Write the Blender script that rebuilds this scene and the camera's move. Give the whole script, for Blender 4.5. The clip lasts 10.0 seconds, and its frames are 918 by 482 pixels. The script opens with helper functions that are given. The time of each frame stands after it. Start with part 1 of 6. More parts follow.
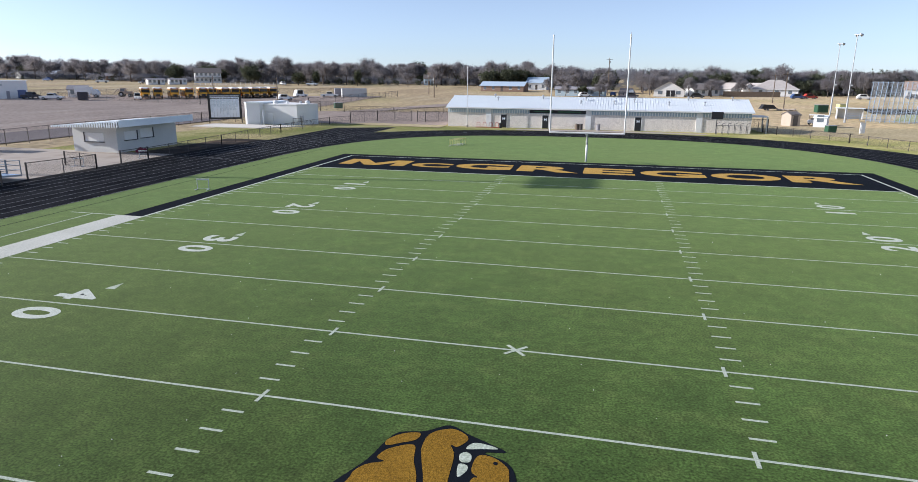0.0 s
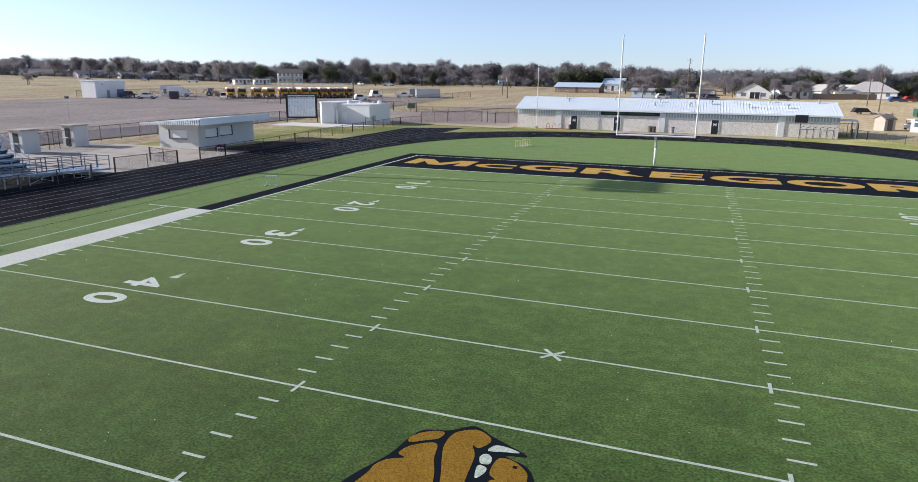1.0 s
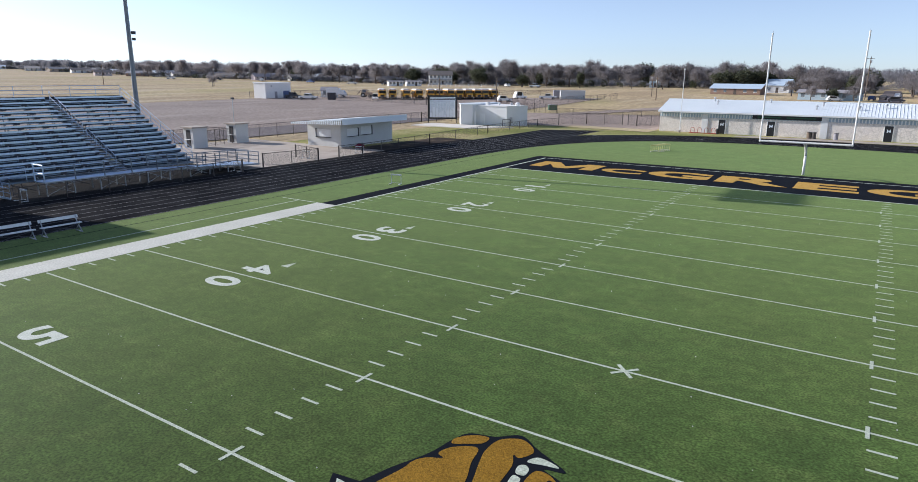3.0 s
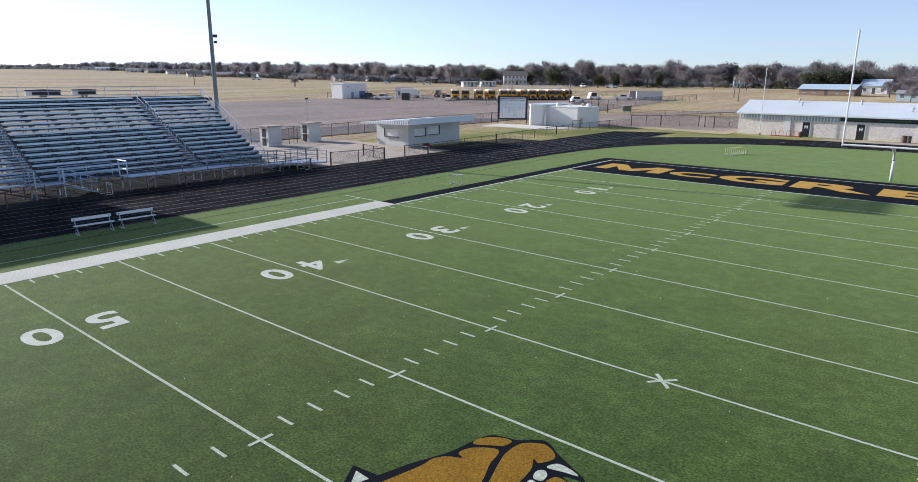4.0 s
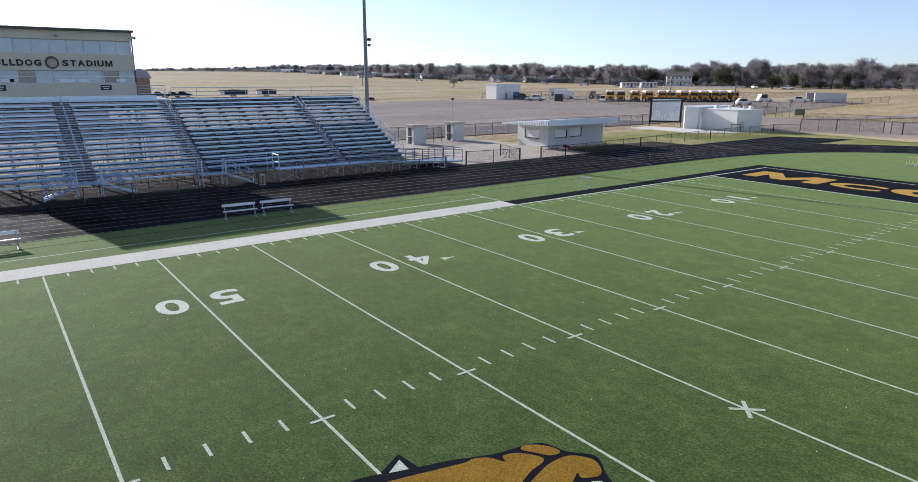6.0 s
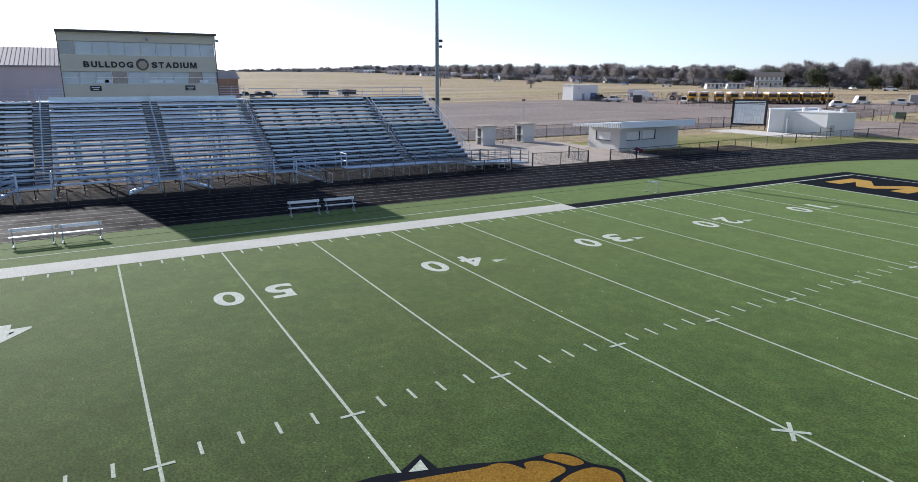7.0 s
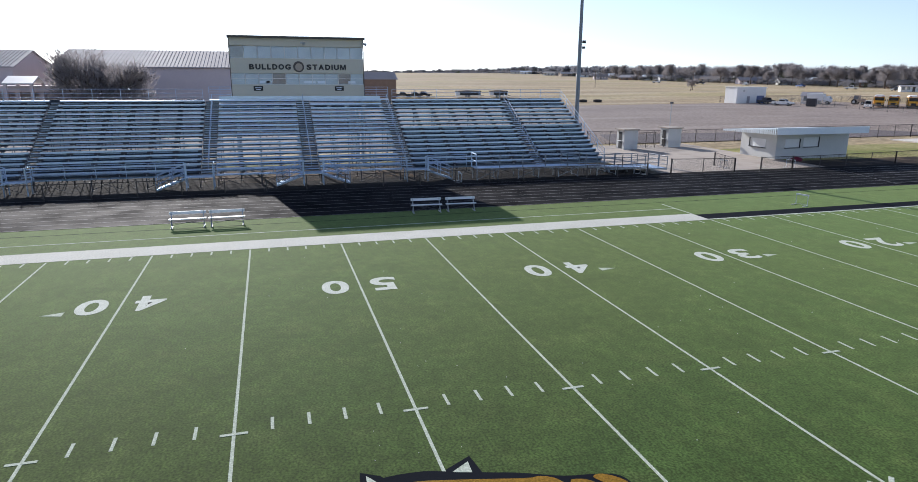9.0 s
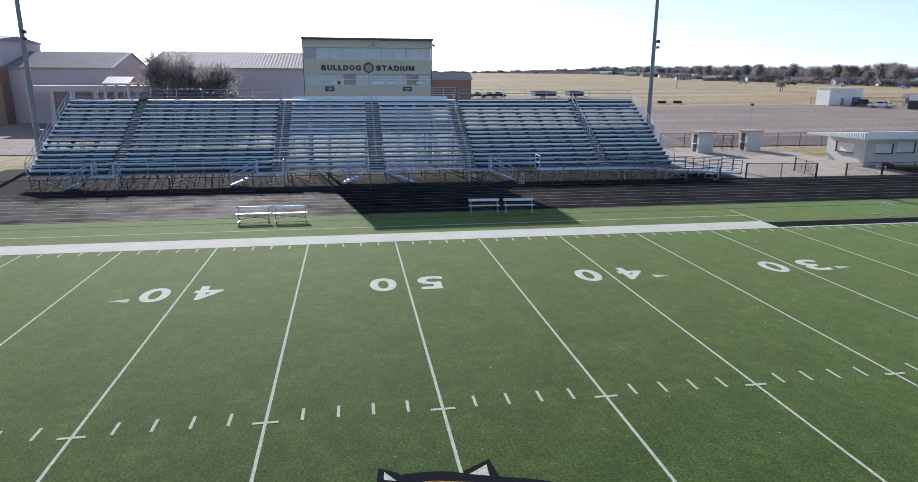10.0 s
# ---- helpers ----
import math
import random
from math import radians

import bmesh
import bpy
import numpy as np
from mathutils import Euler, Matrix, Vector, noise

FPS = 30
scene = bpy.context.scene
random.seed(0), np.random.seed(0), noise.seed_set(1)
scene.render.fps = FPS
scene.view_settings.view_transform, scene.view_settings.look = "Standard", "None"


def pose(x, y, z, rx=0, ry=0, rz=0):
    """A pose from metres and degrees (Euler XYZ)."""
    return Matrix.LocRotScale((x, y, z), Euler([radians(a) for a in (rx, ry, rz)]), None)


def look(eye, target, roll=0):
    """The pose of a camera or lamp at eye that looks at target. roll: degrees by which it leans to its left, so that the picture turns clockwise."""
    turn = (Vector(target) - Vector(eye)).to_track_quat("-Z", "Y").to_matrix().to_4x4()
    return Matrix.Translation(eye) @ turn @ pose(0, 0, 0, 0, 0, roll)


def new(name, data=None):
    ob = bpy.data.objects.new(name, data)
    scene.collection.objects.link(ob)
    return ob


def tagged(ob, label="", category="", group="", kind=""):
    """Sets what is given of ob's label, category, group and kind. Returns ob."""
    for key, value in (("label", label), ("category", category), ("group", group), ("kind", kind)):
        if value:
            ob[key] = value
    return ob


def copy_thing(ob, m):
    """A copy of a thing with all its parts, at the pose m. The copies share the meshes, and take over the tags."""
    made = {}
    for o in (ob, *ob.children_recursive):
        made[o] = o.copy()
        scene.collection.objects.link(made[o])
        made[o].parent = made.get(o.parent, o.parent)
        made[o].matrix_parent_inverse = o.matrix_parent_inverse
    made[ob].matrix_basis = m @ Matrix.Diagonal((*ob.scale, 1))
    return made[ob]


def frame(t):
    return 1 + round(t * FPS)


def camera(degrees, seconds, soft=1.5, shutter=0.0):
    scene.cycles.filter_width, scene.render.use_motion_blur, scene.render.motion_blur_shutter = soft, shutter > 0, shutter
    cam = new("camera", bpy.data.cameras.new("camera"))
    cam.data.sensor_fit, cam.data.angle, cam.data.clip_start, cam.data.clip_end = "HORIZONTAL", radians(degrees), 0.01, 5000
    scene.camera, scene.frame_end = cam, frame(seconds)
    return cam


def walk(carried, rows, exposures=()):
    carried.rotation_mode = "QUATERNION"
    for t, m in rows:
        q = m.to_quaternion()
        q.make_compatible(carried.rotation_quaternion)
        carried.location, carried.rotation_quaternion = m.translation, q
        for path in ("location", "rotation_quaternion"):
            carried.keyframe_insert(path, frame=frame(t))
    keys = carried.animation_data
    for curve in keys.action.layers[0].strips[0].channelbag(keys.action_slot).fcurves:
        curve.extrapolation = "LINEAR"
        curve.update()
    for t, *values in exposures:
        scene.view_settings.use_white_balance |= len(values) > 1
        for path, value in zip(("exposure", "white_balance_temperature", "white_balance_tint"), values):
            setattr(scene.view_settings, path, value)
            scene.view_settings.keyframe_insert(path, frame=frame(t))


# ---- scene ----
cam = camera(71.0, 10.0, 0.7)
PATH = [
    (0, (2.502, -9.344, 8.232), (2.058, -7.458, 7.738), 0.5),
    (0.5, (3.027, -9.238, 8.26), (2.474, -7.38, 7.767), 0.6),
    (1, (3.466, -9.085, 8.257), (2.809, -7.262, 7.763), 0.6),
    (1.5, (3.904, -8.931, 8.259), (3.147, -7.147, 7.765), 0.6),
    (2, (4.409, -8.722, 8.29), (3.55, -6.984, 7.796), 0.4),
    (2.5, (4.883, -8.45, 8.339), (3.925, -6.765, 7.845), 0.4),
    (4, (6.202, -7.559, 8.392), (4.97, -6.063, 7.898), 0.3),
    (4.5, (6.63, -7.227, 8.38), (5.308, -5.809, 7.886), 0.3),
    (5, (7.043, -6.845, 8.392), (5.639, -5.509, 7.899), 0.2),
    (5.5, (7.397, -6.448, 8.386), (5.915, -5.199, 7.893), 0.2),
    (7, (8.283, -5.095, 8.465), (6.601, -4.131, 7.972), 0.2),
    (7.5, (8.54, -4.689, 8.488), (6.804, -3.827, 7.996), 0.3),
    (8, (8.728, -4.24, 8.537), (6.944, -3.483, 8.044), 0.3),
    (8.5, (8.88, -3.761, 8.552), (7.056, -3.106, 8.059), 0.3),
    (9, (9.04, -3.259, 8.533), (7.18, -2.715, 8.041), 0.3),
    (9.5, (9.151, -2.735, 8.542), (7.261, -2.302, 8.049), 0.3),
    (10, (9.268, -2.172, 8.558), (7.356, -1.851, 8.066), 0.3),
]
walk(cam, [(t, look(eye, target, roll)) for t, eye, target, roll in PATH], [(0.0, 0.30, 6000, 12), (10.0, 0.30, 6000, 12)])

# ---- world, sun ----
SUN_WAY = Vector((-28.0, -5.5, 12.2)).normalized()
world = bpy.data.worlds.new("sky")
scene.world = world
world.use_nodes = True
wn = world.node_tree.nodes
sky = wn.new("ShaderNodeTexSky")
sky.sky_type, sky.sun_disc = "NISHITA", False
sky.sun_elevation = math.asin(SUN_WAY.z)
sky.sun_rotation = math.atan2(SUN_WAY.x, SUN_WAY.y)
sky.air_density, sky.dust_density, sky.ozone_density = 0.7, 0.3, 1.6
soft_sky = wn.new("ShaderNodeHueSaturation")
soft_sky.inputs["Saturation"].default_value = 0.64
cool = wn.new("ShaderNodeMix")
cool.data_type, cool.blend_type = "RGBA", "MULTIPLY"
cool.inputs[0].default_value, cool.inputs[7].default_value = 1.0, (0.92, 0.980, 1.085, 1)
world.node_tree.links.new(sky.outputs[0], soft_sky.inputs["Color"])
world.node_tree.links.new(soft_sky.outputs[0], cool.inputs[6])
world.node_tree.links.new(cool.outputs[2], wn["Background"].inputs[0])
wn["Background"].inputs[1].default_value = 0.120
sun = new("sun", bpy.data.lights.new("sun", "SUN"))
sun.data.energy, sun.data.angle, sun.data.color = 5.4, radians(0.53), (1.0, 0.93, 0.84)
sun.matrix_world = look(SUN_WAY * 300, (0, 0, 0))


# ---- materials ----
def mat(name, color, other=None, rough=0.8, metal=0.0, scale=1.0, fine=None, bump=0.0, spec=0.5, detail=4.0, spread=0.18, each=0.0):
    """A procedural surface: two colours mixed by coarse and fine noise, fine relief, roughness that varies a little.
    each: how far the brightness differs from piece to piece."""
    m = bpy.data.materials.new(name)
    m.use_nodes = True
    t = m.node_tree
    n, l = t.nodes, t.links
    b = n["Principled BSDF"]
    other = other or tuple(c * 0.78 for c in color)
    co = n.new("ShaderNodeTexCoord")
    big, small = n.new("ShaderNodeTexNoise"), n.new("ShaderNodeTexNoise")
    big.inputs["Scale"].default_value, big.inputs["Detail"].default_value = scale, detail
    small.inputs["Scale"].default_value, small.inputs["Detail"].default_value = fine or scale * 14, 3
    for q in (big, small):
        l.new(co.outputs["Object"], q.inputs["Vector"])
    mix = n.new("ShaderNodeMath")
    mix.operation = "MULTIPLY_ADD"
    mix.inputs[1].default_value = 0.45
    l.new(small.outputs[0], mix.inputs[0])
    half = n.new("ShaderNodeMath")
    half.operation = "MULTIPLY"
    half.inputs[1].default_value = 0.55
    l.new(big.outputs[0], half.inputs[0])
    l.new(half.outputs[0], mix.inputs[2])
    ramp = n.new("ShaderNodeValToRGB")
    ramp.color_ramp.elements[0].position, ramp.color_ramp.elements[1].position = 0.5 - spread, 0.5 + spread
    ramp.color_ramp.elements[0].color, ramp.color_ramp.elements[1].color = (*other, 1), (*color, 1)
    l.new(mix.outputs[0], ramp.inputs[0])
    out = ramp.outputs[0]
    if each:
        info, hsv, vary = n.new("ShaderNodeObjectInfo"), n.new("ShaderNodeHueSaturation"), n.new("ShaderNodeMapRange")
        vary.inputs["To Min"].default_value, vary.inputs["To Max"].default_value = 1 - each, 1 + each
        l.new(info.outputs["Random"], vary.inputs[0])
        l.new(vary.outputs[0], hsv.inputs["Value"])
        l.new(out, hsv.inputs["Color"])
        out = hsv.outputs[0]
    l.new(out, b.inputs["Base Color"])
    rr = n.new("ShaderNodeMapRange")
    rr.inputs["To Min"].default_value, rr.inputs["To Max"].default_value = max(0.02, rough - 0.08), min(1, rough + 0.08)
    l.new(small.outputs[0], rr.inputs[0])
    l.new(rr.outputs[0], b.inputs["Roughness"])
    b.inputs["Metallic"].default_value = metal
    b.inputs["Specular IOR Level"].default_value = spec
    if bump:
        bp = n.new("ShaderNodeBump")
        bp.inputs["Strength"].default_value, bp.inputs["Distance"].default_value = bump, 0.02
        l.new(small.outputs[0], bp.inputs["Height"])
        l.new(bp.outputs[0], b.inputs["Normal"])
    return m


def chain_link(name, color, clear=0.74):
    """Woven wire: thin diagonal wires with air between them."""
    m = bpy.data.materials.new(name)
    m.use_nodes = True
    n, l = m.node_tree.nodes, m.node_tree.links
    b = n["Principled BSDF"]
    b.inputs["Base Color"].default_value, b.inputs["Roughness"].default_value, b.inputs["Metallic"].default_value = (*color, 1), 0.55, 0.4
    co, sep = n.new("ShaderNodeTexCoord"), n.new("ShaderNodeSeparateXYZ")
    l.new(co.outputs["Object"], sep.inputs[0])
    flat = n.new("ShaderNodeMath")
    l.new(sep.outputs[0], flat.inputs[0]), l.new(sep.outputs[1], flat.inputs[1])
    wires = []
    for op in ("ADD", "SUBTRACT"):
        a, f, c = n.new("ShaderNodeMath"), n.new("ShaderNodeMath"), n.new("ShaderNodeMath")
        a.operation, f.operation, c.operation = op, "PINGPONG", "LESS_THAN"
        f.inputs[1].default_value, c.inputs[1].default_value = 0.035, 0.035 * (1 - clear ** 0.5)
        l.new(flat.outputs[0], a.inputs[0]), l.new(sep.outputs[2], a.inputs[1])
        l.new(a.outputs[0], f.inputs[0]), l.new(f.outputs[0], c.inputs[0])
        wires.append(c)
    top = n.new("ShaderNodeMath")
    top.operation = "MAXIMUM"
    l.new(wires[0].outputs[0], top.inputs[0]), l.new(wires[1].outputs[0], top.inputs[1])
    gap, mix = n.new("ShaderNodeBsdfTransparent"), n.new("ShaderNodeMixShader")
    l.new(top.outputs[0], mix.inputs[0]), l.new(gap.outputs[0], mix.inputs[1]), l.new(b.outputs[0], mix.inputs[2])
    l.new(mix.outputs[0], n["Material Output"].inputs[0])
    return m


def speckle(m, scale, low, high, spread=0.17, cells=False):
    """Fine grain over a surface: brightness that varies from tuft to tuft, or from stone to stone."""
    n, l = m.node_tree.nodes, m.node_tree.links
    b = n["Principled BSDF"]
    old = b.inputs["Base Color"].links[0].from_socket
    co, vary, mix = n.new("ShaderNodeTexCoord"), n.new("ShaderNodeMapRange"), n.new("ShaderNodeMix")
    if cells:
        tex = n.new("ShaderNodeTexVoronoi")
        tex.feature = "DISTANCE_TO_EDGE"
        vary.inputs["From Min"].default_value, vary.inputs["From Max"].default_value = 0.0, spread
    else:
        tex = n.new("ShaderNodeTexNoise")
        tex.inputs["Detail"].default_value = 3
        vary.inputs["From Min"].default_value, vary.inputs["From Max"].default_value = 0.5 - spread, 0.5 + spread
    tex.inputs["Scale"].default_value = scale
    l.new(co.outputs["Object"], tex.inputs["Vector"])
    l.new(tex.outputs[0], vary.inputs[0])
    vary.inputs["To Min"].default_value, vary.inputs["To Max"].default_value = low, high
    mix.data_type, mix.blend_type = "RGBA", "MULTIPLY"
    mix.inputs[0].default_value = 1.0
    l.new(old, mix.inputs[6])
    l.new(vary.outputs[0], mix.inputs[7])
    l.new(mix.outputs[2], b.inputs["Base Color"])
    return m


def patches(m, color, scale, start, end, most=1.0, detail=6):
    """Broad patches of another colour over a surface."""
    n, l = m.node_tree.nodes, m.node_tree.links
    b = n["Principled BSDF"]
    old = b.inputs["Base Color"].links[0].from_socket
    co, tex, vary, mix = n.new("ShaderNodeTexCoord"), n.new("ShaderNodeTexNoise"), n.new("ShaderNodeMapRange"), n.new("ShaderNodeMix")
    tex.inputs["Scale"].default_value, tex.inputs["Detail"].default_value = scale, detail
    vary.inputs["From Min"].default_value, vary.inputs["From Max"].default_value = start, end
    vary.inputs["To Max"].default_value = most
    l.new(co.outputs["Object"], tex.inputs["Vector"])
    l.new(tex.outputs[0], vary.inputs[0])
    mix.data_type = "RGBA"
    l.new(vary.outputs[0], mix.inputs[0])
    l.new(old, mix.inputs[6])
    mix.inputs[7].default_value = (*color, 1)
    l.new(mix.outputs[2], b.inputs["Base Color"])
    return m


def sheer(m, share):
    """Lets part of the light through, as thin leaves and fine twigs do."""
    n, l = m.node_tree.nodes, m.node_tree.links
    b = n["Principled BSDF"]
    through_, mix = n.new("ShaderNodeBsdfTranslucent"), n.new("ShaderNodeMixShader")
    l.new(b.inputs["Base Color"].links[0].from_socket, through_.inputs["Color"])
    mix.inputs[0].default_value = share
    l.new(b.outputs[0], mix.inputs[1]), l.new(through_.outputs[0], mix.inputs[2])
    l.new(mix.outputs[0], n["Material Output"].inputs[0])
    return m


def streaks(m, color, across, along, start, end, most=1.0):
    """Long streaks of another colour, drawn out along y."""
    n, l = m.node_tree.nodes, m.node_tree.links
    b = n["Principled BSDF"]
    old = b.inputs["Base Color"].links[0].from_socket
    co, stretch, tex, vary, mix = n.new("ShaderNodeTexCoord"), n.new("ShaderNodeMapping"), n.new("ShaderNodeTexNoise"), n.new("ShaderNodeMapRange"), n.new("ShaderNodeMix")
    stretch.inputs["Scale"].default_value = (across, along, 1)
    tex.inputs["Scale"].default_value, tex.inputs["Detail"].default_value = 1.0, 6
    vary.inputs["From Min"].default_value, vary.inputs["From Max"].default_value = start, end
    vary.inputs["To Max"].default_value = most
    l.new(co.outputs["Object"], stretch.inputs["Vector"]), l.new(stretch.outputs[0], tex.inputs["Vector"]), l.new(tex.outputs[0], vary.inputs[0])
    mix.data_type = "RGBA"
    l.new(vary.outputs[0], mix.inputs[0]), l.new(old, mix.inputs[6])
    mix.inputs[7].default_value = (*color, 1)
    l.new(mix.outputs[2], b.inputs["Base Color"])
    return m


def polish(m, scale, low, high):
    """Gloss that differs between scuffed and polished patches."""
    n, l = m.node_tree.nodes, m.node_tree.links
    co, tex, vary = n.new("ShaderNodeTexCoord"), n.new("ShaderNodeTexNoise"), n.new("ShaderNodeMapRange")
    tex.inputs["Scale"].default_value, tex.inputs["Detail"].default_value = scale, 6
    vary.inputs["From Min"].default_value, vary.inputs["From Max"].default_value = 0.38, 0.66
    vary.inputs["To Min"].default_value, vary.inputs["To Max"].default_value = low, high
    l.new(co.outputs["Object"], tex.inputs["Vector"]), l.new(tex.outputs[0], vary.inputs[0])
    l.new(vary.outputs[0], n["Principled BSDF"].inputs["Specular IOR Level"])
    return m


def turf_material():
    """Short artificial grass: green with broad worn brownish patches, mown-looking mottling and fine blades."""
    m = mat("turf", (0.0560, 0.1000, 0.0230), (0.0320, 0.0610, 0.0143), 0.9, scale=0.5, fine=6, bump=0.0, spec=0.10, detail=10, spread=0.14)
    b = m.node_tree.nodes["Principled BSDF"]
    patches(m, (0.060, 0.075, 0.018), 0.045, 0.42, 0.66, 0.55, 5)
    patches(m, (0.088, 0.118, 0.034), 0.9, 0.50, 0.68, 0.4)
    speckle(m, 15, 0.42, 1.58)
    speckle(m, 2.6, 0.80, 1.20)
    speckle(m, 0.7, 0.90, 1.10)
    b.inputs["Sheen Weight"].default_value, b.inputs["Sheen Roughness"].default_value = 0.24, 0.4
    b.inputs["Sheen Tint"].default_value = (0.68, 0.88, 0.34, 1)
    return m


TURF = turf_material()
PAINT = speckle(mat("field_paint", (0.60, 0.64, 0.55), (0.38, 0.44, 0.33), 0.88, scale=4, fine=45, bump=0.4, spec=0.08), 18, 0.72, 1.12)
PAINT_NEW = speckle(mat("fresh_field_paint", (0.66, 0.685, 0.62), (0.50, 0.54, 0.45), 0.88, scale=3, fine=40, bump=0.3, spec=0.08), 18, 0.8, 1.08)
PAINT_GREY = speckle(mat("sideline_paint", (0.64, 0.635, 0.575), (0.52, 0.525, 0.46), 0.88, scale=0.5, fine=30, bump=0.4, spec=0.08), 12, 0.8, 1.1)
NAVY = mat("black_turf", (0.012, 0.0145, 0.020), (0.008, 0.010, 0.014), 0.95, scale=0.4, fine=40, bump=0.3, spec=0.03)
GOLD = mat("gold_turf", (0.50, 0.285, 0.034), (0.34, 0.185, 0.02), 0.9, scale=1.2, fine=35, bump=1.0, spec=0.2)
speckle(GOLD, 20, 0.68, 1.24)
GOLD.node_tree.nodes["Principled BSDF"].inputs["Sheen Weight"].default_value = 0.15
GOLD.node_tree.nodes["Principled BSDF"].inputs["Sheen Tint"].default_value = (1.0, 0.75, 0.35, 1)
OCHRE = speckle(mat("ochre_turf", (0.30, 0.165, 0.020), (0.205, 0.110, 0.013), 0.9, scale=1.2, fine=35, bump=0.8, spec=0.1), 20, 0.68, 1.24)
TRACK = mat("track_rubber", (0.0080, 0.0080, 0.0100), (0.0048, 0.0050, 0.0068), 0.74, scale=0.25, fine=20, bump=0.3, spec=0.03)
patches(TRACK, (0.0110, 0.0108, 0.0132), 0.35, 0.47, 0.62, 0.6)
streaks(TRACK, (0.0140, 0.0140, 0.0160), 0.9, 0.12, 0.54, 0.68, 0.6)
polish(TRACK, 0.45, 0.010, 0.040)
LANE = mat("lane_paint", (0.27, 0.27, 0.275), (0.18, 0.18, 0.185), 0.8, scale=2)
DRY = mat("dry_grass", (0.56, 0.43, 0.28), (0.43, 0.335, 0.19), 0.95, scale=0.02, fine=1.2, bump=0.5, spec=0.1, detail=8, spread=0.14)
LAWN = mat("winter_lawn", (0.56, 0.46, 0.235), (0.31, 0.295, 0.095), 0.95, scale=0.09, fine=4, bump=0.6, spec=0.1, detail=8, spread=0.14)
LOT = mat("gravel_lot", (0.39, 0.31, 0.26), (0.325, 0.256, 0.21), 0.92, scale=0.05, fine=6, bump=0.4, spec=0.2, detail=7)
patches(DRY, (0.39, 0.335, 0.15), 0.020, 0.46, 0.62, 0.7)
patches(DRY, (0.58, 0.43, 0.25), 0.05, 0.50, 0.68, 0.6)
streaks(DRY, (0.37, 0.28, 0.175), 0.05, 0.006, 0.48, 0.62, 0.75)
streaks(DRY, (0.56, 0.465, 0.31), 0.11, 0.010, 0.52, 0.66, 0.7)
speckle(DRY, 0.9, 0.72, 1.24)
patches(LAWN, (0.20, 0.225, 0.055), 0.12, 0.40, 0.60, 0.8)
speckle(LAWN, 3.0, 0.7, 1.25)
patches(LOT, (0.27, 0.215, 0.185), 0.06, 0.50, 0.66, 0.6)
streaks(LOT, (0.45, 0.365, 0.305), 0.16, 0.02, 0.52, 0.66, 0.6)
speckle(LOT, 1.6, 0.80, 1.18)
for m_, rough_ in ((TURF, 0.3), (DRY, 0.3), (LAWN, 0.5), (LOT, 0.5)):
    m_.node_tree.nodes["Principled BSDF"].inputs["Diffuse Roughness"].default_value = rough_
LAWN_DRY = speckle(mat("straw_lawn", (0.52, 0.43, 0.27), (0.40, 0.33, 0.19), 0.95, scale=0.2, fine=4, spec=0.05), 2.5, 0.75, 1.2)
OUTFIELD = speckle(mat("mown_grass", (0.36, 0.38, 0.20), (0.27, 0.30, 0.14), 0.95, scale=0.08, fine=2, spec=0.05), 1.2, 0.8, 1.2)
DRIVE = mat("worn_asphalt", (0.19, 0.165, 0.165), (0.15, 0.13, 0.13), 0.92, scale=0.08, fine=6, spec=0.2)
# Base darkened for shade under the bleachers; brown patches stand for sunlit litter.
DIRT = mat("shaded_dirt", (0.062, 0.050, 0.042), (0.036, 0.030, 0.028), 0.95, scale=0.3, fine=6, bump=0.5, spec=0.05)
patches(DIRT, (0.17, 0.125, 0.085), 0.35, 0.52, 0.64, 0.8)
ASPHALT = mat("asphalt", (0.026, 0.025, 0.025), (0.017, 0.0165, 0.017), 0.95, scale=0.1, fine=9, bump=0.3, spec=0.04)
CONCRETE = mat("concrete", (0.43, 0.37, 0.31), (0.34, 0.29, 0.245), 0.9, scale=0.3, fine=8, bump=0.25)
patches(CONCRETE, (0.27, 0.225, 0.185), 0.5, 0.50, 0.68, 0.7)
PALE_CONCRETE = mat("pale_concrete", (0.70, 0.66, 0.60), (0.58, 0.54, 0.48), 0.9, scale=0.4, fine=8, bump=0.2)
# Darker than the seat planks, so the rows alternate.
FOOT = mat("dark_foot_plank", (0.29, 0.36, 0.44), (0.19, 0.245, 0.305), 0.42, metal=0.7, scale=1.2, fine=14, each=0.2)
# Nearly black: shade in the gaps between bench rows is put into the colour.
RISER = mat("shade_dark_aluminium", (0.040, 0.052, 0.068), (0.026, 0.035, 0.048), 0.6, metal=0.5, scale=1.5, fine=20, each=0.15)
STEP_GREY = mat("grey_step_plate", (0.15, 0.165, 0.18), (0.10, 0.112, 0.125), 0.7, metal=0.2, scale=1.5, fine=20, each=0.2)
ALU = mat("aluminium", (0.585, 0.70, 0.85), (0.455, 0.55, 0.68), 0.36, metal=0.75, scale=1.5, fine=20, each=0.08)
ALU_NEW = mat("bright_aluminium", (0.535, 0.665, 0.86), (0.42, 0.53, 0.70), 0.36, metal=0.75, scale=1.5, fine=20, each=0.1)
GALV = mat("galvanised_steel", (0.50, 0.51, 0.52), (0.38, 0.39, 0.40), 0.5, metal=0.8, scale=2)
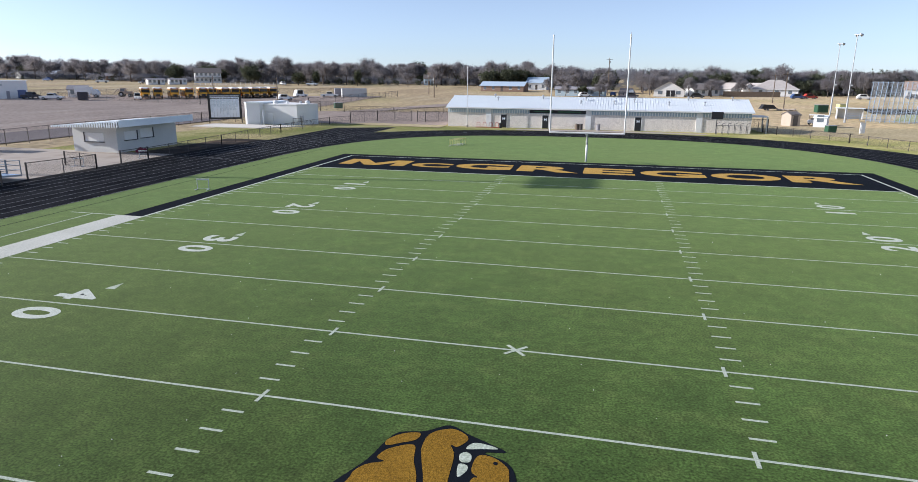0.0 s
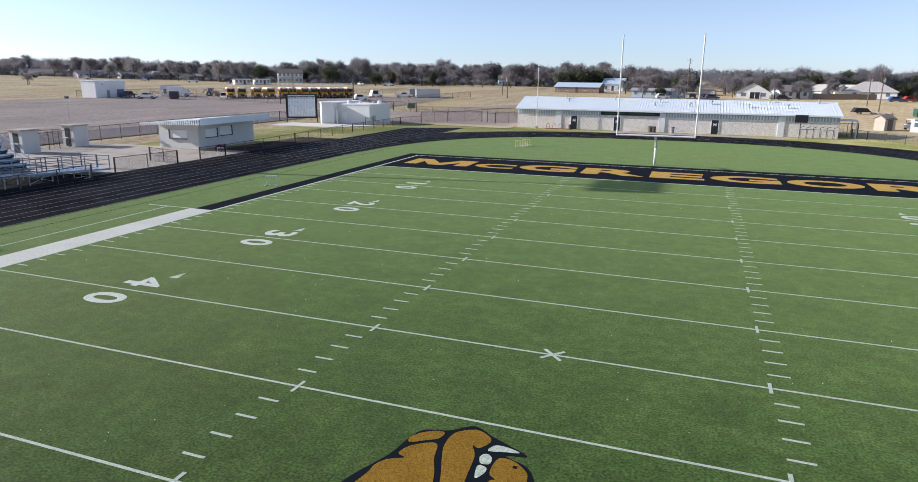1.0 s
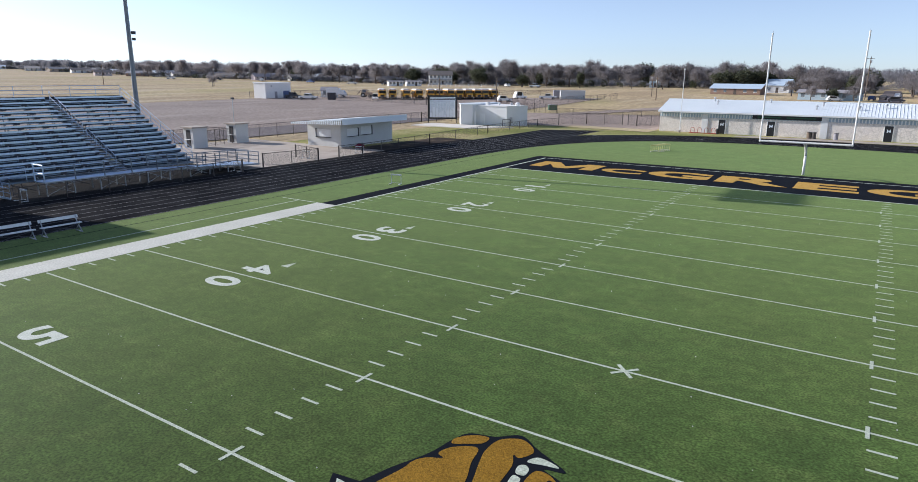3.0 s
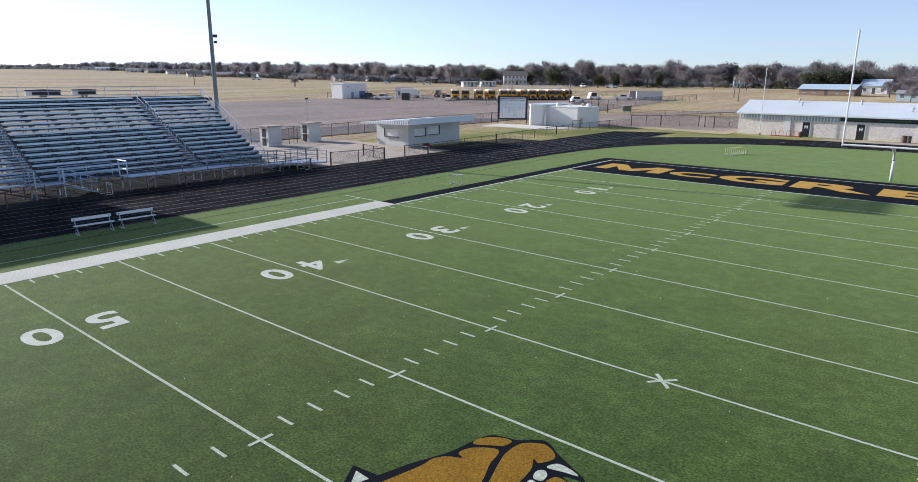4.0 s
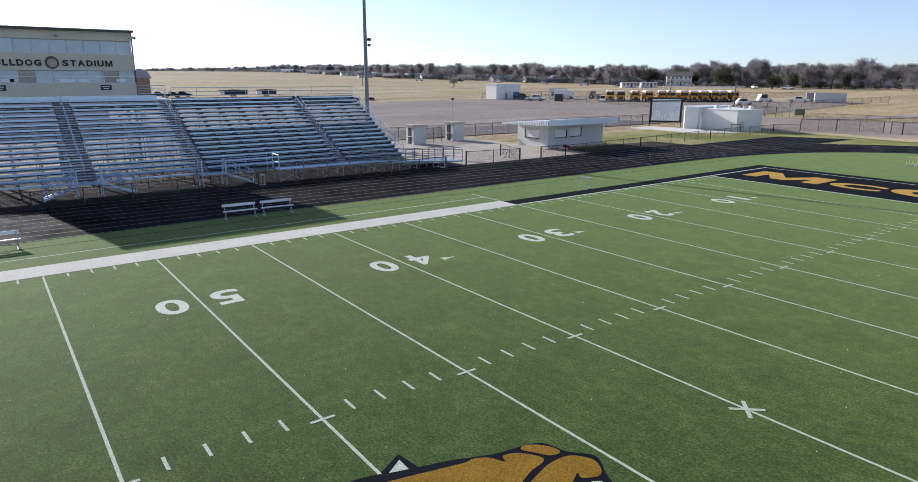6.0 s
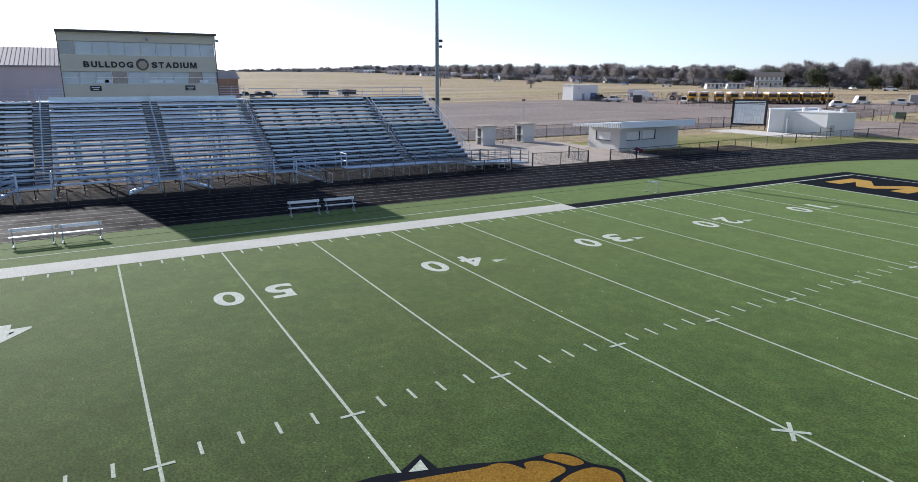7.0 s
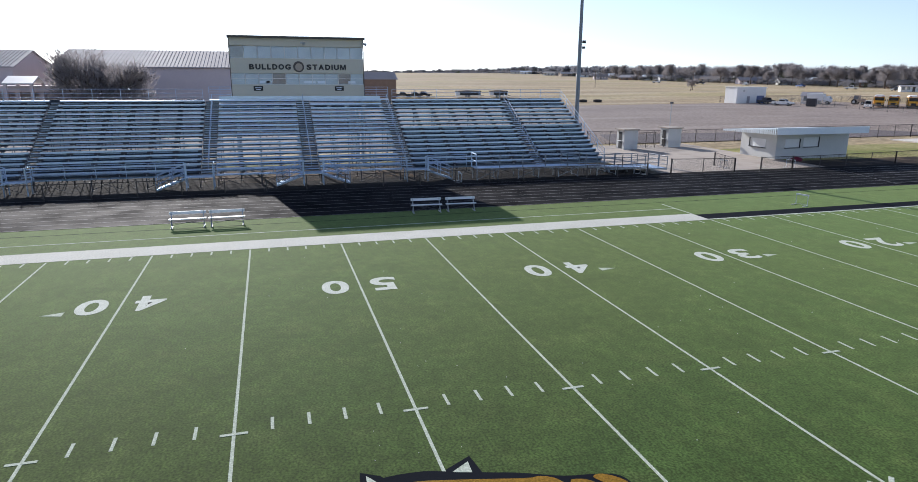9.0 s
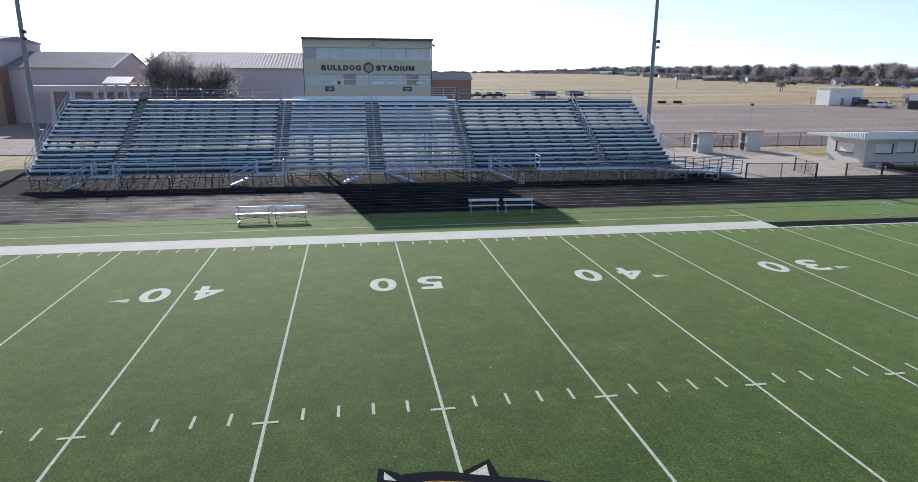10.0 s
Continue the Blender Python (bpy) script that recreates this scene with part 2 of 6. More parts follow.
# Darker than galvanised steel: the poles' backlit side is put into the colour.
POLE = mat("backlit_pole_steel", (0.26, 0.29, 0.32), (0.20, 0.225, 0.25), 0.6, metal=0.3, scale=2)
STEEL_DARK = mat("dark_steel", (0.08, 0.08, 0.09), (0.05, 0.05, 0.06), 0.85, metal=0.1, scale=2)
WHITE = mat("white_paint", (0.80, 0.80, 0.79), (0.72, 0.72, 0.70), 0.5, scale=0.6, fine=10)
WALL_GREY = mat("painted_block", (0.62, 0.62, 0.60), (0.54, 0.54, 0.52), 0.85, scale=0.6, fine=9, bump=0.3)
WALL_WHITE = mat("white_block", (0.76, 0.76, 0.75), (0.68, 0.68, 0.67), 0.8, scale=0.5, fine=8, bump=0.25)
STONE = speckle(mat("pale_stone", (0.90, 0.83, 0.76), (0.70, 0.63, 0.56), 0.9, scale=1.6, fine=5, bump=0.9), 3.0, 0.74, 1.0, 0.10, True)
ROOF_METAL = mat("roof_metal", (0.81, 0.85, 0.87), (0.73, 0.78, 0.81), 0.5, metal=0.0, scale=0.4, fine=6)
ROOF_BLUE = mat("pale_blue_roof", (0.46, 0.56, 0.66), (0.40, 0.50, 0.60), 0.6, scale=0.4)
ROOF_GREY = mat("roof_panel", (0.34, 0.33, 0.35), (0.27, 0.26, 0.28), 0.8, scale=0.4, spec=0.2)
SHINGLE_PALE = mat("pale_grey_shingle", (0.46, 0.42, 0.39), (0.36, 0.33, 0.31), 0.9, scale=1, fine=5, each=0.15)
SHINGLE = mat("shingle", (0.24, 0.21, 0.19), (0.17, 0.15, 0.14), 0.9, scale=1, fine=5, each=0.25)
BEIGE = mat("beige_panel", (0.64, 0.59, 0.48), (0.58, 0.54, 0.45), 0.7, scale=0.4, fine=8)
BAND = mat("blue_grey_band", (0.40, 0.50, 0.57), (0.34, 0.43, 0.50), 0.6)
BENCH = mat("anodised_plank", (0.72, 0.73, 0.74), (0.64, 0.66, 0.68), 0.45, each=0.06)
BROWN = mat("brown_trim", (0.10, 0.08, 0.07), (0.07, 0.06, 0.05), 0.6)
BLACK = mat("black_paint", (0.018, 0.018, 0.020), (0.012, 0.012, 0.014), 0.5)
GLASS = mat("window_glass", (0.20, 0.235, 0.27), (0.12, 0.14, 0.16), 0.06, scale=0.5, spec=1.0)
# Pale blue base puts reflected sky into the panes, over blinds behind.
SKY_BLIND = mat("sky_tinted_blind", (0.54, 0.62, 0.66), (0.40, 0.47, 0.52), 0.25, scale=0.8, spec=0.8)
MAROON = mat("maroon_cloth", (0.22, 0.018, 0.045), None, 0.9)
RED = mat("red_paint", (0.45, 0.05, 0.03), None, 0.5)
GREEN = mat("green_paint", (0.03, 0.10, 0.05), None, 0.6)
BLUE = mat("blue_paint", (0.05, 0.10, 0.25), None, 0.4)
YELLOW = mat("bus_yellow", (0.72, 0.36, 0.02), (0.64, 0.30, 0.015), 0.35, each=0.05)
STRAW = mat("pale_yellow_paint", (0.74, 0.70, 0.30), (0.64, 0.60, 0.24), 0.5)
RUBBER = mat("rubber", (0.022, 0.022, 0.022), None, 0.85)
CAR_GLASS = mat("dark_vehicle_glass", (0.020, 0.022, 0.026), (0.014, 0.016, 0.018), 0.12, scale=0.5, spec=0.4)
CHROME = mat("chrome", (0.6, 0.6, 0.6), None, 0.2, metal=1.0)
WOOD = mat("weathered_wood", (0.20, 0.15, 0.11), (0.13, 0.10, 0.07), 0.85, scale=2)
BARK = mat("bark", (0.13, 0.105, 0.09), (0.08, 0.065, 0.055), 0.95, scale=2)
TWIG = sheer(mat("bare_twigs", (0.325, 0.300, 0.300), (0.235, 0.220, 0.224), 0.95, scale=0.06, fine=0.35, spec=0.05, each=0.16), 0.55)
# Bluish grey base puts distance haze into the twig colour.
TWIG_HAZED = sheer(mat("hazed_distant_twigs", (0.295, 0.294, 0.315), (0.212, 0.213, 0.234), 0.95, scale=0.03, fine=0.2, spec=0.05), 0.55)
LEAF = sheer(mat("evergreen_leaves", (0.120, 0.128, 0.078), (0.070, 0.078, 0.052), 0.9, scale=0.1, fine=0.5, spec=0.1, each=0.2), 0.3)
SIDING = mat("pale_siding", (0.74, 0.72, 0.69), (0.66, 0.64, 0.61), 0.8, each=0.2)
BRICKWALL = mat("brown_brick", (0.30, 0.20, 0.15), (0.22, 0.15, 0.11), 0.9, scale=1, fine=6, each=0.2)
MAUVE = mat("school_wall", (0.62, 0.54, 0.54), (0.55, 0.48, 0.49), 0.85, scale=0.3)
BOARD = mat("poster_paper", (0.76, 0.81, 0.86), (0.68, 0.74, 0.80), 0.5, scale=1)
TAN = mat("tan_siding", (0.48, 0.40, 0.32), (0.42, 0.35, 0.28), 0.8, scale=1)
WIRE_DARK = chain_link("dark_chain_link", (0.05, 0.045, 0.045), 0.80)
WIRE_GREY = chain_link("galvanised_chain_link", (0.60, 0.62, 0.63), 0.74)


# ---- building helpers ----
class Shape:
    """Gathers vertices and faces for one mesh."""

    def __init__(self):
        self.v, self.f = [], []

    def face(self, *points):
        k = len(self.v)
        self.v += [tuple(p) for p in points]
        self.f.append(tuple(range(k, k + len(points))))
        return self

    def box(self, x0, x1, y0, y1, z0, z1):
        return self.hexa([(x0, y0), (x1, y0), (x1, y1), (x0, y1)], z0, z1)

    def hexa(self, plan, z0, z1):
        """A prism over a plan, counter-clockwise, from z0 to z1."""
        k, n = len(self.v), len(plan)
        self.v += [(x, y, z0) for x, y in plan] + [(x, y, z1) for x, y in plan]
        self.f.append(tuple(range(k + n - 1, k - 1, -1)))
        self.f.append(tuple(range(k + n, k + 2 * n)))
        self.f += [(k + i, k + (i + 1) % n, k + n + (i + 1) % n, k + n + i) for i in range(n)]
        return self

    def loft(self, profile, y0, y1):
        """A profile in x and z, drawn out along y."""
        k, n = len(self.v), len(profile)
        self.v += [(x, y0, z) for x, z in profile] + [(x, y1, z) for x, z in profile]
        self.f.append(tuple(range(k, k + n)))
        self.f.append(tuple(range(k + 2 * n - 1, k + n - 1, -1)))
        self.f += [(k + (i + 1) % n, k + i, k + n + i, k + n + (i + 1) % n) for i in range(n)]
        return self

    def beam(self, p, q, w=0.05, h=None):
        """A square bar from p to q."""
        p, q, h = Vector(p), Vector(q), h or w
        d = (q - p).normalized()
        s = d.cross((0, 0, 1) if abs(d.z) < 0.95 else (0, 1, 0)).normalized()
        u = s.cross(d)
        k = len(self.v)
        for c in (p, q):
            self.v += [tuple(c + s * a * w / 2 + u * b * h / 2) for a, b in ((-1, -1), (1, -1), (1, 1), (-1, 1))]
        self.f += [(k + 3, k + 2, k + 1, k), (k + 4, k + 5, k + 6, k + 7)]
        self.f += [(k + i, k + (i + 1) % 4, k + 4 + (i + 1) % 4, k + 4 + i) for i in range(4)]
        return self

    def tube(self, p, q, r, r2=None, n=8):
        p, q, r2 = Vector(p), Vector(q), r if r2 is None else r2
        d = (q - p).normalized()
        s = d.cross((0, 0, 1) if abs(d.z) < 0.95 else (0, 1, 0)).normalized()
        u = s.cross(d)
        k = len(self.v)
        for c, rr in ((p, r), (q, r2)):
            self.v += [tuple(c + (s * math.cos(a) + u * math.sin(a)) * rr) for a in (2 * math.pi * i / n for i in range(n))]
        self.f += [tuple(range(k + n - 1, k - 1, -1)), tuple(range(k + n, k + 2 * n))]
        self.f += [(k + i, k + (i + 1) % n, k + n + (i + 1) % n, k + n + i) for i in range(n)]
        return self

    def pipe(self, points, r, n=8):
        """A bent tube through points that lie in one upright plane."""
        pts = [Vector(p) for p in points]
        side = None
        k = len(self.v)
        for i, p in enumerate(pts):
            d = (pts[min(i + 1, len(pts) - 1)] - pts[max(i - 1, 0)]).normalized()
            if side is None:
                flat = pts[-1] - pts[0]
                flat.z = 0
                side = flat.cross((0, 0, 1)).normalized()
            u = side.cross(d)
            self.v += [tuple(p + (side * math.cos(a) + u * math.sin(a)) * r) for a in (2 * math.pi * j / n for j in range(n))]
        self.f += [tuple(range(k + n - 1, k - 1, -1)), tuple(range(k + n * (len(pts) - 1), k + n * len(pts)))]
        self.f += [(k + i * n + j, k + i * n + (j + 1) % n, k + (i + 1) * n + (j + 1) % n, k + (i + 1) * n + j) for i in range(len(pts) - 1) for j in range(n)]
        return self

    def ball(self, c, r, n=8, squash=1.0):
        k = len(self.v)
        for j in range(n // 2 + 1):
            b = math.pi * j / (n // 2) - math.pi / 2
            self.v += [(c[0] + r * math.cos(b) * math.cos(2 * math.pi * i / n), c[1] + r * math.cos(b) * math.sin(2 * math.pi * i / n), c[2] + r * squash * math.sin(b)) for i in range(n)]
        self.f += [(k + j * n + i, k + j * n + (i + 1) % n, k + (j + 1) * n + (i + 1) % n, k + (j + 1) * n + i) for j in range(n // 2) for i in range(n)]
        return self

    def mesh(self, name, material, smooth=False):
        me = bpy.data.meshes.new(name)
        me.from_pydata(self.v, [], self.f)
        me.validate()
        if material:
            me.materials.append(material)
        if smooth:
            for p in me.polygons:
                p.use_smooth = True
        me.update()
        return me


def part(name, shape, material, parent=None, label="", smooth=False):
    """Links a shape, or a ready mesh, as one mesh object under a thing or a part."""
    ob = new(name, shape if isinstance(shape, bpy.types.Mesh) else shape.mesh(name, material, smooth))
    if parent:
        ob.parent = parent
    return tagged(ob, label)


def thing(name, x, y, z=0.0, turn=0.0, label="", category="", group="", kind=""):
    ob = new(name)
    ob.empty_display_size = 0.2
    ob.matrix_basis = pose(x, y, z, 0, 0, turn)
    return tagged(ob, label, category, group, kind)


def setting(name, shape, material, label, category, smooth=False):
    return tagged(part(name, shape, material, None, "", smooth), label, category, "", "structure")


RISE_FROM, SLOPE = 118.0, 0.018


def lie(x, y):
    """The height of the land: level round the field, then rising gently."""
    d = min(math.hypot(x, y - 10), 950) - RISE_FROM
    return SLOPE * 0.5 * (d + math.sqrt(d * d + 400))


def sheet(corners, up, n=12, m=12):
    """A patch of surface between four corners, laid on the land."""
    a, b, c, d = (Vector((*p, 0)) for p in corners)
    s = Shape()
    for j in range(m + 1):
        for i in range(n + 1):
            u, v = i / n, j / m
            p = a.lerp(b, u).lerp(d.lerp(c, u), v)
            s.v.append((p.x, p.y, lie(p.x, p.y) + up))
    s.f = [(j * (n + 1) + i, j * (n + 1) + i + 1, (j + 1) * (n + 1) + i + 1, (j + 1) * (n + 1) + i) for j in range(m) for i in range(n)]
    return s


# ---- ground ----
def ground():
    s = Shape()
    rings = [0, 20, 45, 70, 90] + list(range(98, 320, 8)) + [340, 370, 410, 460, 520, 600, 700, 800, 900, 945, 950, 1000, 1300, 1800, 2600, 4600]
    n = 144
    for r in rings:
        for i in range(n):
            a = 2 * math.pi * i / n
            x, y = r * math.cos(a), 10 + r * math.sin(a)
            s.v.append((x, y, lie(x, y) - 0.10))
    for j in range(len(rings) - 1):
        for i in range(n):
            k = (i + 1) % n
            s.f.append((j * n + i, (j + 1) * n + i, (j + 1) * n + k, j * n + k))
    return s


setting("ground", ground(), DRY, "dry tan winter grassland rising gently to the horizon", "ground", True)

# the oval: two straights joined by half rings
OVAL_Y, BEND, R_IN, LANE_W, LANES = 48.0, 37.2, 31.7, 1.22, 8
R_OUT = R_IN + LANE_W * LANES + 0.15


def oval(r, n=64):
    """Points of the oval at that distance from its long axis, counter-clockwise from the east: bends with tight shoulders."""
    ends = []
    for i in range(n + 1):
        c, s = math.cos(math.pi * i / n), math.sin(math.pi * i / n)
        k = 2 / (2.5 if c > 0 else 2.8)
        ends.append((math.copysign(abs(c) ** k, c) * R_IN, OVAL_Y + s ** k * BEND))
    out = []
    for i, (x, y) in enumerate(ends):
        a, b = ends[max(0, i - 1)], ends[min(n, i + 1)]
        t = Vector((b[1] - a[1], a[0] - b[0])).normalized() if 0 < i < n else Vector((1 if x > 0 else -1, 0))
        out.append((x + t.x * (r - R_IN), y + t.y * (r - R_IN)))
    return out + [(-x, -y) for x, y in out]


def ring(r0, r1, z):
    a, b = oval(r0), oval(r1)
    s, n = Shape(), len(a)
    s.v = [(x, y, z) for x, y in a] + [(x, y, z) for x, y in b]
    s.f = [(i, n + i, n + (i + 1) % n, (i + 1) % n) for i in range(n)]
    return s


setting("lawn", sheet([(-60, -112), (62, -112), (62, 118), (-60, 118)], -0.05, 20, 40), LAWN, "patchy olive and straw winter lawn round the track", "lawn")
infield = Shape()
infield.face(*[(x, y, 0.0) for x, y in oval(R_IN + 0.05)])
setting("turf_field", infield, TURF, "green artificial turf football field inside the track", "turf")
track = setting("running_track", ring(R_IN, R_OUT, 0.012), TRACK, "black rubber running track with pale lane lines", "track")
chute = Shape().box(-R_OUT, -R_IN - 1.0, OVAL_Y, 97.5, -0.1, 0.008)
part("straight_extension", chute, TRACK, track)
part("straight_extension", Shape().box(-R_OUT, -R_IN - 1.0, -97.5, -OVAL_Y, -0.1, 0.008), TRACK, track)
for i in range(LANES + 1):
    r = R_IN + 0.05 + LANE_W * i
    part("lane_line", ring(r, r + 0.05, 0.018), LANE, track)
    if i:
        part("lane_line", Shape().box(-r - 0.05, -r, OVAL_Y, 97.0, 0.009, 0.014), LANE, track)
# start and relay marks across the lanes
for i in range(LANES):
    x = -R_IN - 0.2 - LANE_W * (i + 0.5)
    for y in (47.5 + 0.35 * i, 66.0 + 0.6 * i):
        part("lane_mark", Shape().box(x - 0.35, x + 0.35, y, y + 0.08, 0.013, 0.019), LANE, track)
    bend = oval(R_IN + LANE_W * (i + 0.5))
    for k in range(2):
        x, y = bend[int(24 + 2.1 * i + 9 * k)]
        part("lane_mark", Shape().beam((x - 0.3, y, 0.017), (x + 0.3, y, 0.017), 0.25, 0.006), LANE, track)

# ---- field markings ----
YARD = 0.9144
HALF_W, GOAL, END = 24.384, 50 * YARD, 60 * YARD
field = thing("field_marking", 0, 0, 0, 0, "white painted yard lines, hash marks and numbers on the turf", "field marking", "", "structure")
Z1 = 0.006


def flat(x0, x1, y0, y1, z=Z1):
    return Shape().box(x0, x1, y0, y1, 0.001, z)


for side in (-1, 1):
    xs = sorted((side * HALF_W, side * (HALF_W + 1.83)))
    part("team_area_strip", flat(xs[0], xs[1], -25 * YARD, 25 * YARD), PAINT_GREY, field, "wide pale grey sideline strip")
    xb = sorted((side * (HALF_W + 0.11), side * (HALF_W + 1.5)))
    for a, b in ((25 * YARD + 0.002, END + 0.12), (-END - 0.12, -25 * YARD - 0.002)):
        part("black_border", flat(xb[0], xb[1], a, b), NAVY, field, "black turf border")
        part("sideline", flat(*sorted((side * (HALF_W - 0.004), side * (HALF_W + 0.17))), a, b, Z1 + 0.002), PAINT_NEW, field)
    for a in (25 * YARD, -25 * YARD):
        part("restraining_line", flat(*sorted((side * (HALF_W + 1.84), side * (HALF_W + 5.2))), a - 0.05, a + 0.05), PAINT, field)
    part("turf_seam", flat(*sorted((side * (HALF_W + 5.75), side * (HALF_W + 5.82))), -60, 60, 0.003), NAVY, field)
    part("coaching_line", flat(*sorted((side * (HALF_W + 3.55), side * (HALF_W + 3.65))), -25 * YARD + 0.06, 25 * YARD - 0.06), PAINT, field)
for end in (-1, 1):
    ys = sorted((end * (GOAL + 0.11), end * (END - 0.005)))
    part("end_zone", flat(-HALF_W + 0.01, HALF_W - 0.01, *ys), NAVY, field, "black end zone with large gold lettering")
    part("goal_line", flat(-HALF_W + 0.1, HALF_W - 0.1, *sorted((end * (GOAL - 0.1), end * (GOAL + 0.1)))), PAINT, field)
    part("end_line", flat(-HALF_W - 0.1, HALF_W + 0.1, *sorted((end * END, end * (END + 0.124))), Z1 + 0.001), PAINT_NEW, field)
    part("black_border", flat(-HALF_W - 1.5, HALF_W + 1.5, *sorted((end * (END + 0.125), end * (END + 1.5)))), NAVY, field)
line_mesh = Shape().box(-HALF_W + 0.12, HALF_W - 0.12, -0.042, 0.042, -0.004, 0.0).mesh("yard_line", PAINT)
tick_x, tick_y = Shape().box(-0.305, 0.305, -0.042, 0.042, -0.004, 0).mesh("hash_mark", PAINT), Shape().box(-0.05, 0.05, -0.33, 0.33, -0.004, 0.003).mesh("hash_cross", PAINT)
for k in range(-49, 50):
    y = k * YARD
    if k % 5 == 0:
        part("yard_line", line_mesh, None, field).location = (0, y, Z1)
        for x in (-6.096, 6.096):
            part("hash_cross", tick_y, None, field).location = (x, y, Z1)
    else:
        for x in (-6.096 - 0.305, 6.096 + 0.305, -HALF_W + 0.42, HALF_W - 0.42):
            part("hash_mark", tick_x, None, field).location = (x, y, Z1)
for y in (10, -10):
    y = y * YARD
    for a in (48, -48):
        c, s_ = math.cos(radians(a)) * 0.46, math.sin(radians(a)) * 0.46
        part("try_mark", Shape().beam((-c, y - s_, Z1 + a * 2e-5), (c, y + s_, Z1 + a * 2e-5), 0.11, 0.006), PAINT, field)


def letter(text, material, x, y, z, across, high, turn=0.0, bold=0.03, thick=0.004, name="letter", parent=None, upright=False, label=""):
    """One glyph or word of the built-in font, fitted into a box of that width and height round (x, y, z). turn: degrees about z."""
    cu = bpy.data.curves.new("glyph", "FONT")
    cu.body, cu.offset, cu.resolution_u = text, bold, 5
    ob = bpy.data.objects.new("glyph", cu)
    me = bpy.data.meshes.new_from_object(ob)
    bpy.data.objects.remove(ob)
    co = np.array([v.co[:] for v in me.vertices])
    lo, hi = co.min(0), co.max(0)
    co = (co - (lo + hi) / 2) / np.maximum(hi - lo, 1e-6)
    for v, c in zip(me.vertices, co):
        v.co = (c[0] * across, 0, c[1] * high) if upright else (c[0] * across, c[1] * high, 0)
    bm = bmesh.new()
    bm.from_mesh(me)
    way = Vector((0, -thick, 0)) if upright else Vector((0, 0, thick))
    made = bmesh.ops.extrude_face_region(bm, geom=bm.faces[:])
    bmesh.ops.translate(bm, verts=[g for g in made["geom"] if isinstance(g, bmesh.types.BMVert)], vec=way)
    bmesh.ops.recalc_face_normals(bm, faces=bm.faces[:])
    bm.to_mesh(me)
    bm.free()
    for f in me.polygons:
        f.use_smooth = False
    me.materials.clear()
    me.materials.append(material)
    ob = part(name, me, None, parent, label)
    ob.matrix_basis = pose(x, y, z, 0, 0, turn)
    return ob


def letter_m(material, x, y, z, across, high, turn, name, parent, thick=0.005, upright=False):
    """A broad capital M, cut as one outline."""
    plan = [(0, 0), (0.2, 0), (0.2, 0.58), (0.4, 0), (0.6, 0), (0.8, 0.58), (0.8, 0), (1, 0), (1, 1), (0.74, 1), (0.5, 0.36), (0.26, 1), (0, 1)]
    ob = part(name, Shape().hexa([((u - 0.5) * across, (v - 0.5) * high) for u, v in plan], 0, thick), material, parent)
    ob.matrix_basis = pose(x, y, z, 0, 0, turn) @ (pose(0, 0, 0, 90) if upright else Matrix())
    return ob


# yard numbers read from the nearer sideline; small arrows point to the nearer goal
for side in (-1, 1):
    for k in range(-4, 5):
        tens, y0 = 5 - abs(k), k * 10 * YARD
        for digit, step in ((str(tens), -1), ("0", 1)):
            y = y0 + side * step * 1.02
            thin = 0.42 if digit == "1" else 1.12
            letter(digit, PAINT_NEW, side * 17.0, y, Z1 - 0.003, thin, 1.75, -90 if side < 0 else 90, 0.025, 0.004, "yard_number", field)
        if k:
            w = 1 if k > 0 else -1
            x = side * 16.45
            part("arrow", Shape().hexa([(x - 0.22, y0 + w * 1.85), (x + 0.22, y0 + w * 1.85), (x, y0 + w * 2.62)][::w], 0.001, Z1 - 0.001), PAINT, field)

# end zone lettering
for end in (1, -1):
    for glyph, x0, x1, high in (("M", -23.2, -16.7, 3.9), ("C", -16.2, -12.3, 2.9), ("G", -11.9, -6.5, 3.9), ("R", -5.9, -0.3, 3.9), ("E", 0.1, 4.6, 3.9), ("G", 5.1, 10.6, 3.9), ("O", 11.1, 16.8, 3.9), ("R", 17.3, 22.6, 3.9)):
        y = end * (50.55 - (3.9 - high) / 2)
        if glyph == "M":
            letter_m(GOLD, end * (x0 + x1) / 2, y, Z1, x1 - x0, high, 0 if end > 0 else 180, "gold_letter", field)
            continue
        letter(glyph, GOLD, end * (x0 + x1) / 2, y, Z1, x1 - x0, high, 0 if end > 0 else 180, 0.04, 0.005, "gold_letter", field)


# ---- midfield emblem: gold patches with dark outlines ----
def smooth(points, steps=8):
    """A closed smooth curve through points."""
    p, out = [Vector(q) for q in points], []
    for i in range(len(p)):
        a, b, c, d = p[i - 1], p[i], p[(i + 1) % len(p)], p[(i + 2) % len(p)]
        for k in range(steps):
            t = k / steps
            out.append(0.5 * (2 * b + (c - a) * t + (2 * a - 5 * b + 4 * c - d) * t * t + (3 * b - a - 3 * c + d) * t ** 3))
    return out


emblem = thing("midfield_emblem", 0, 0, 0, 0, "gold and black painted emblem with white patches at midfield", "field emblem", "", "structure")


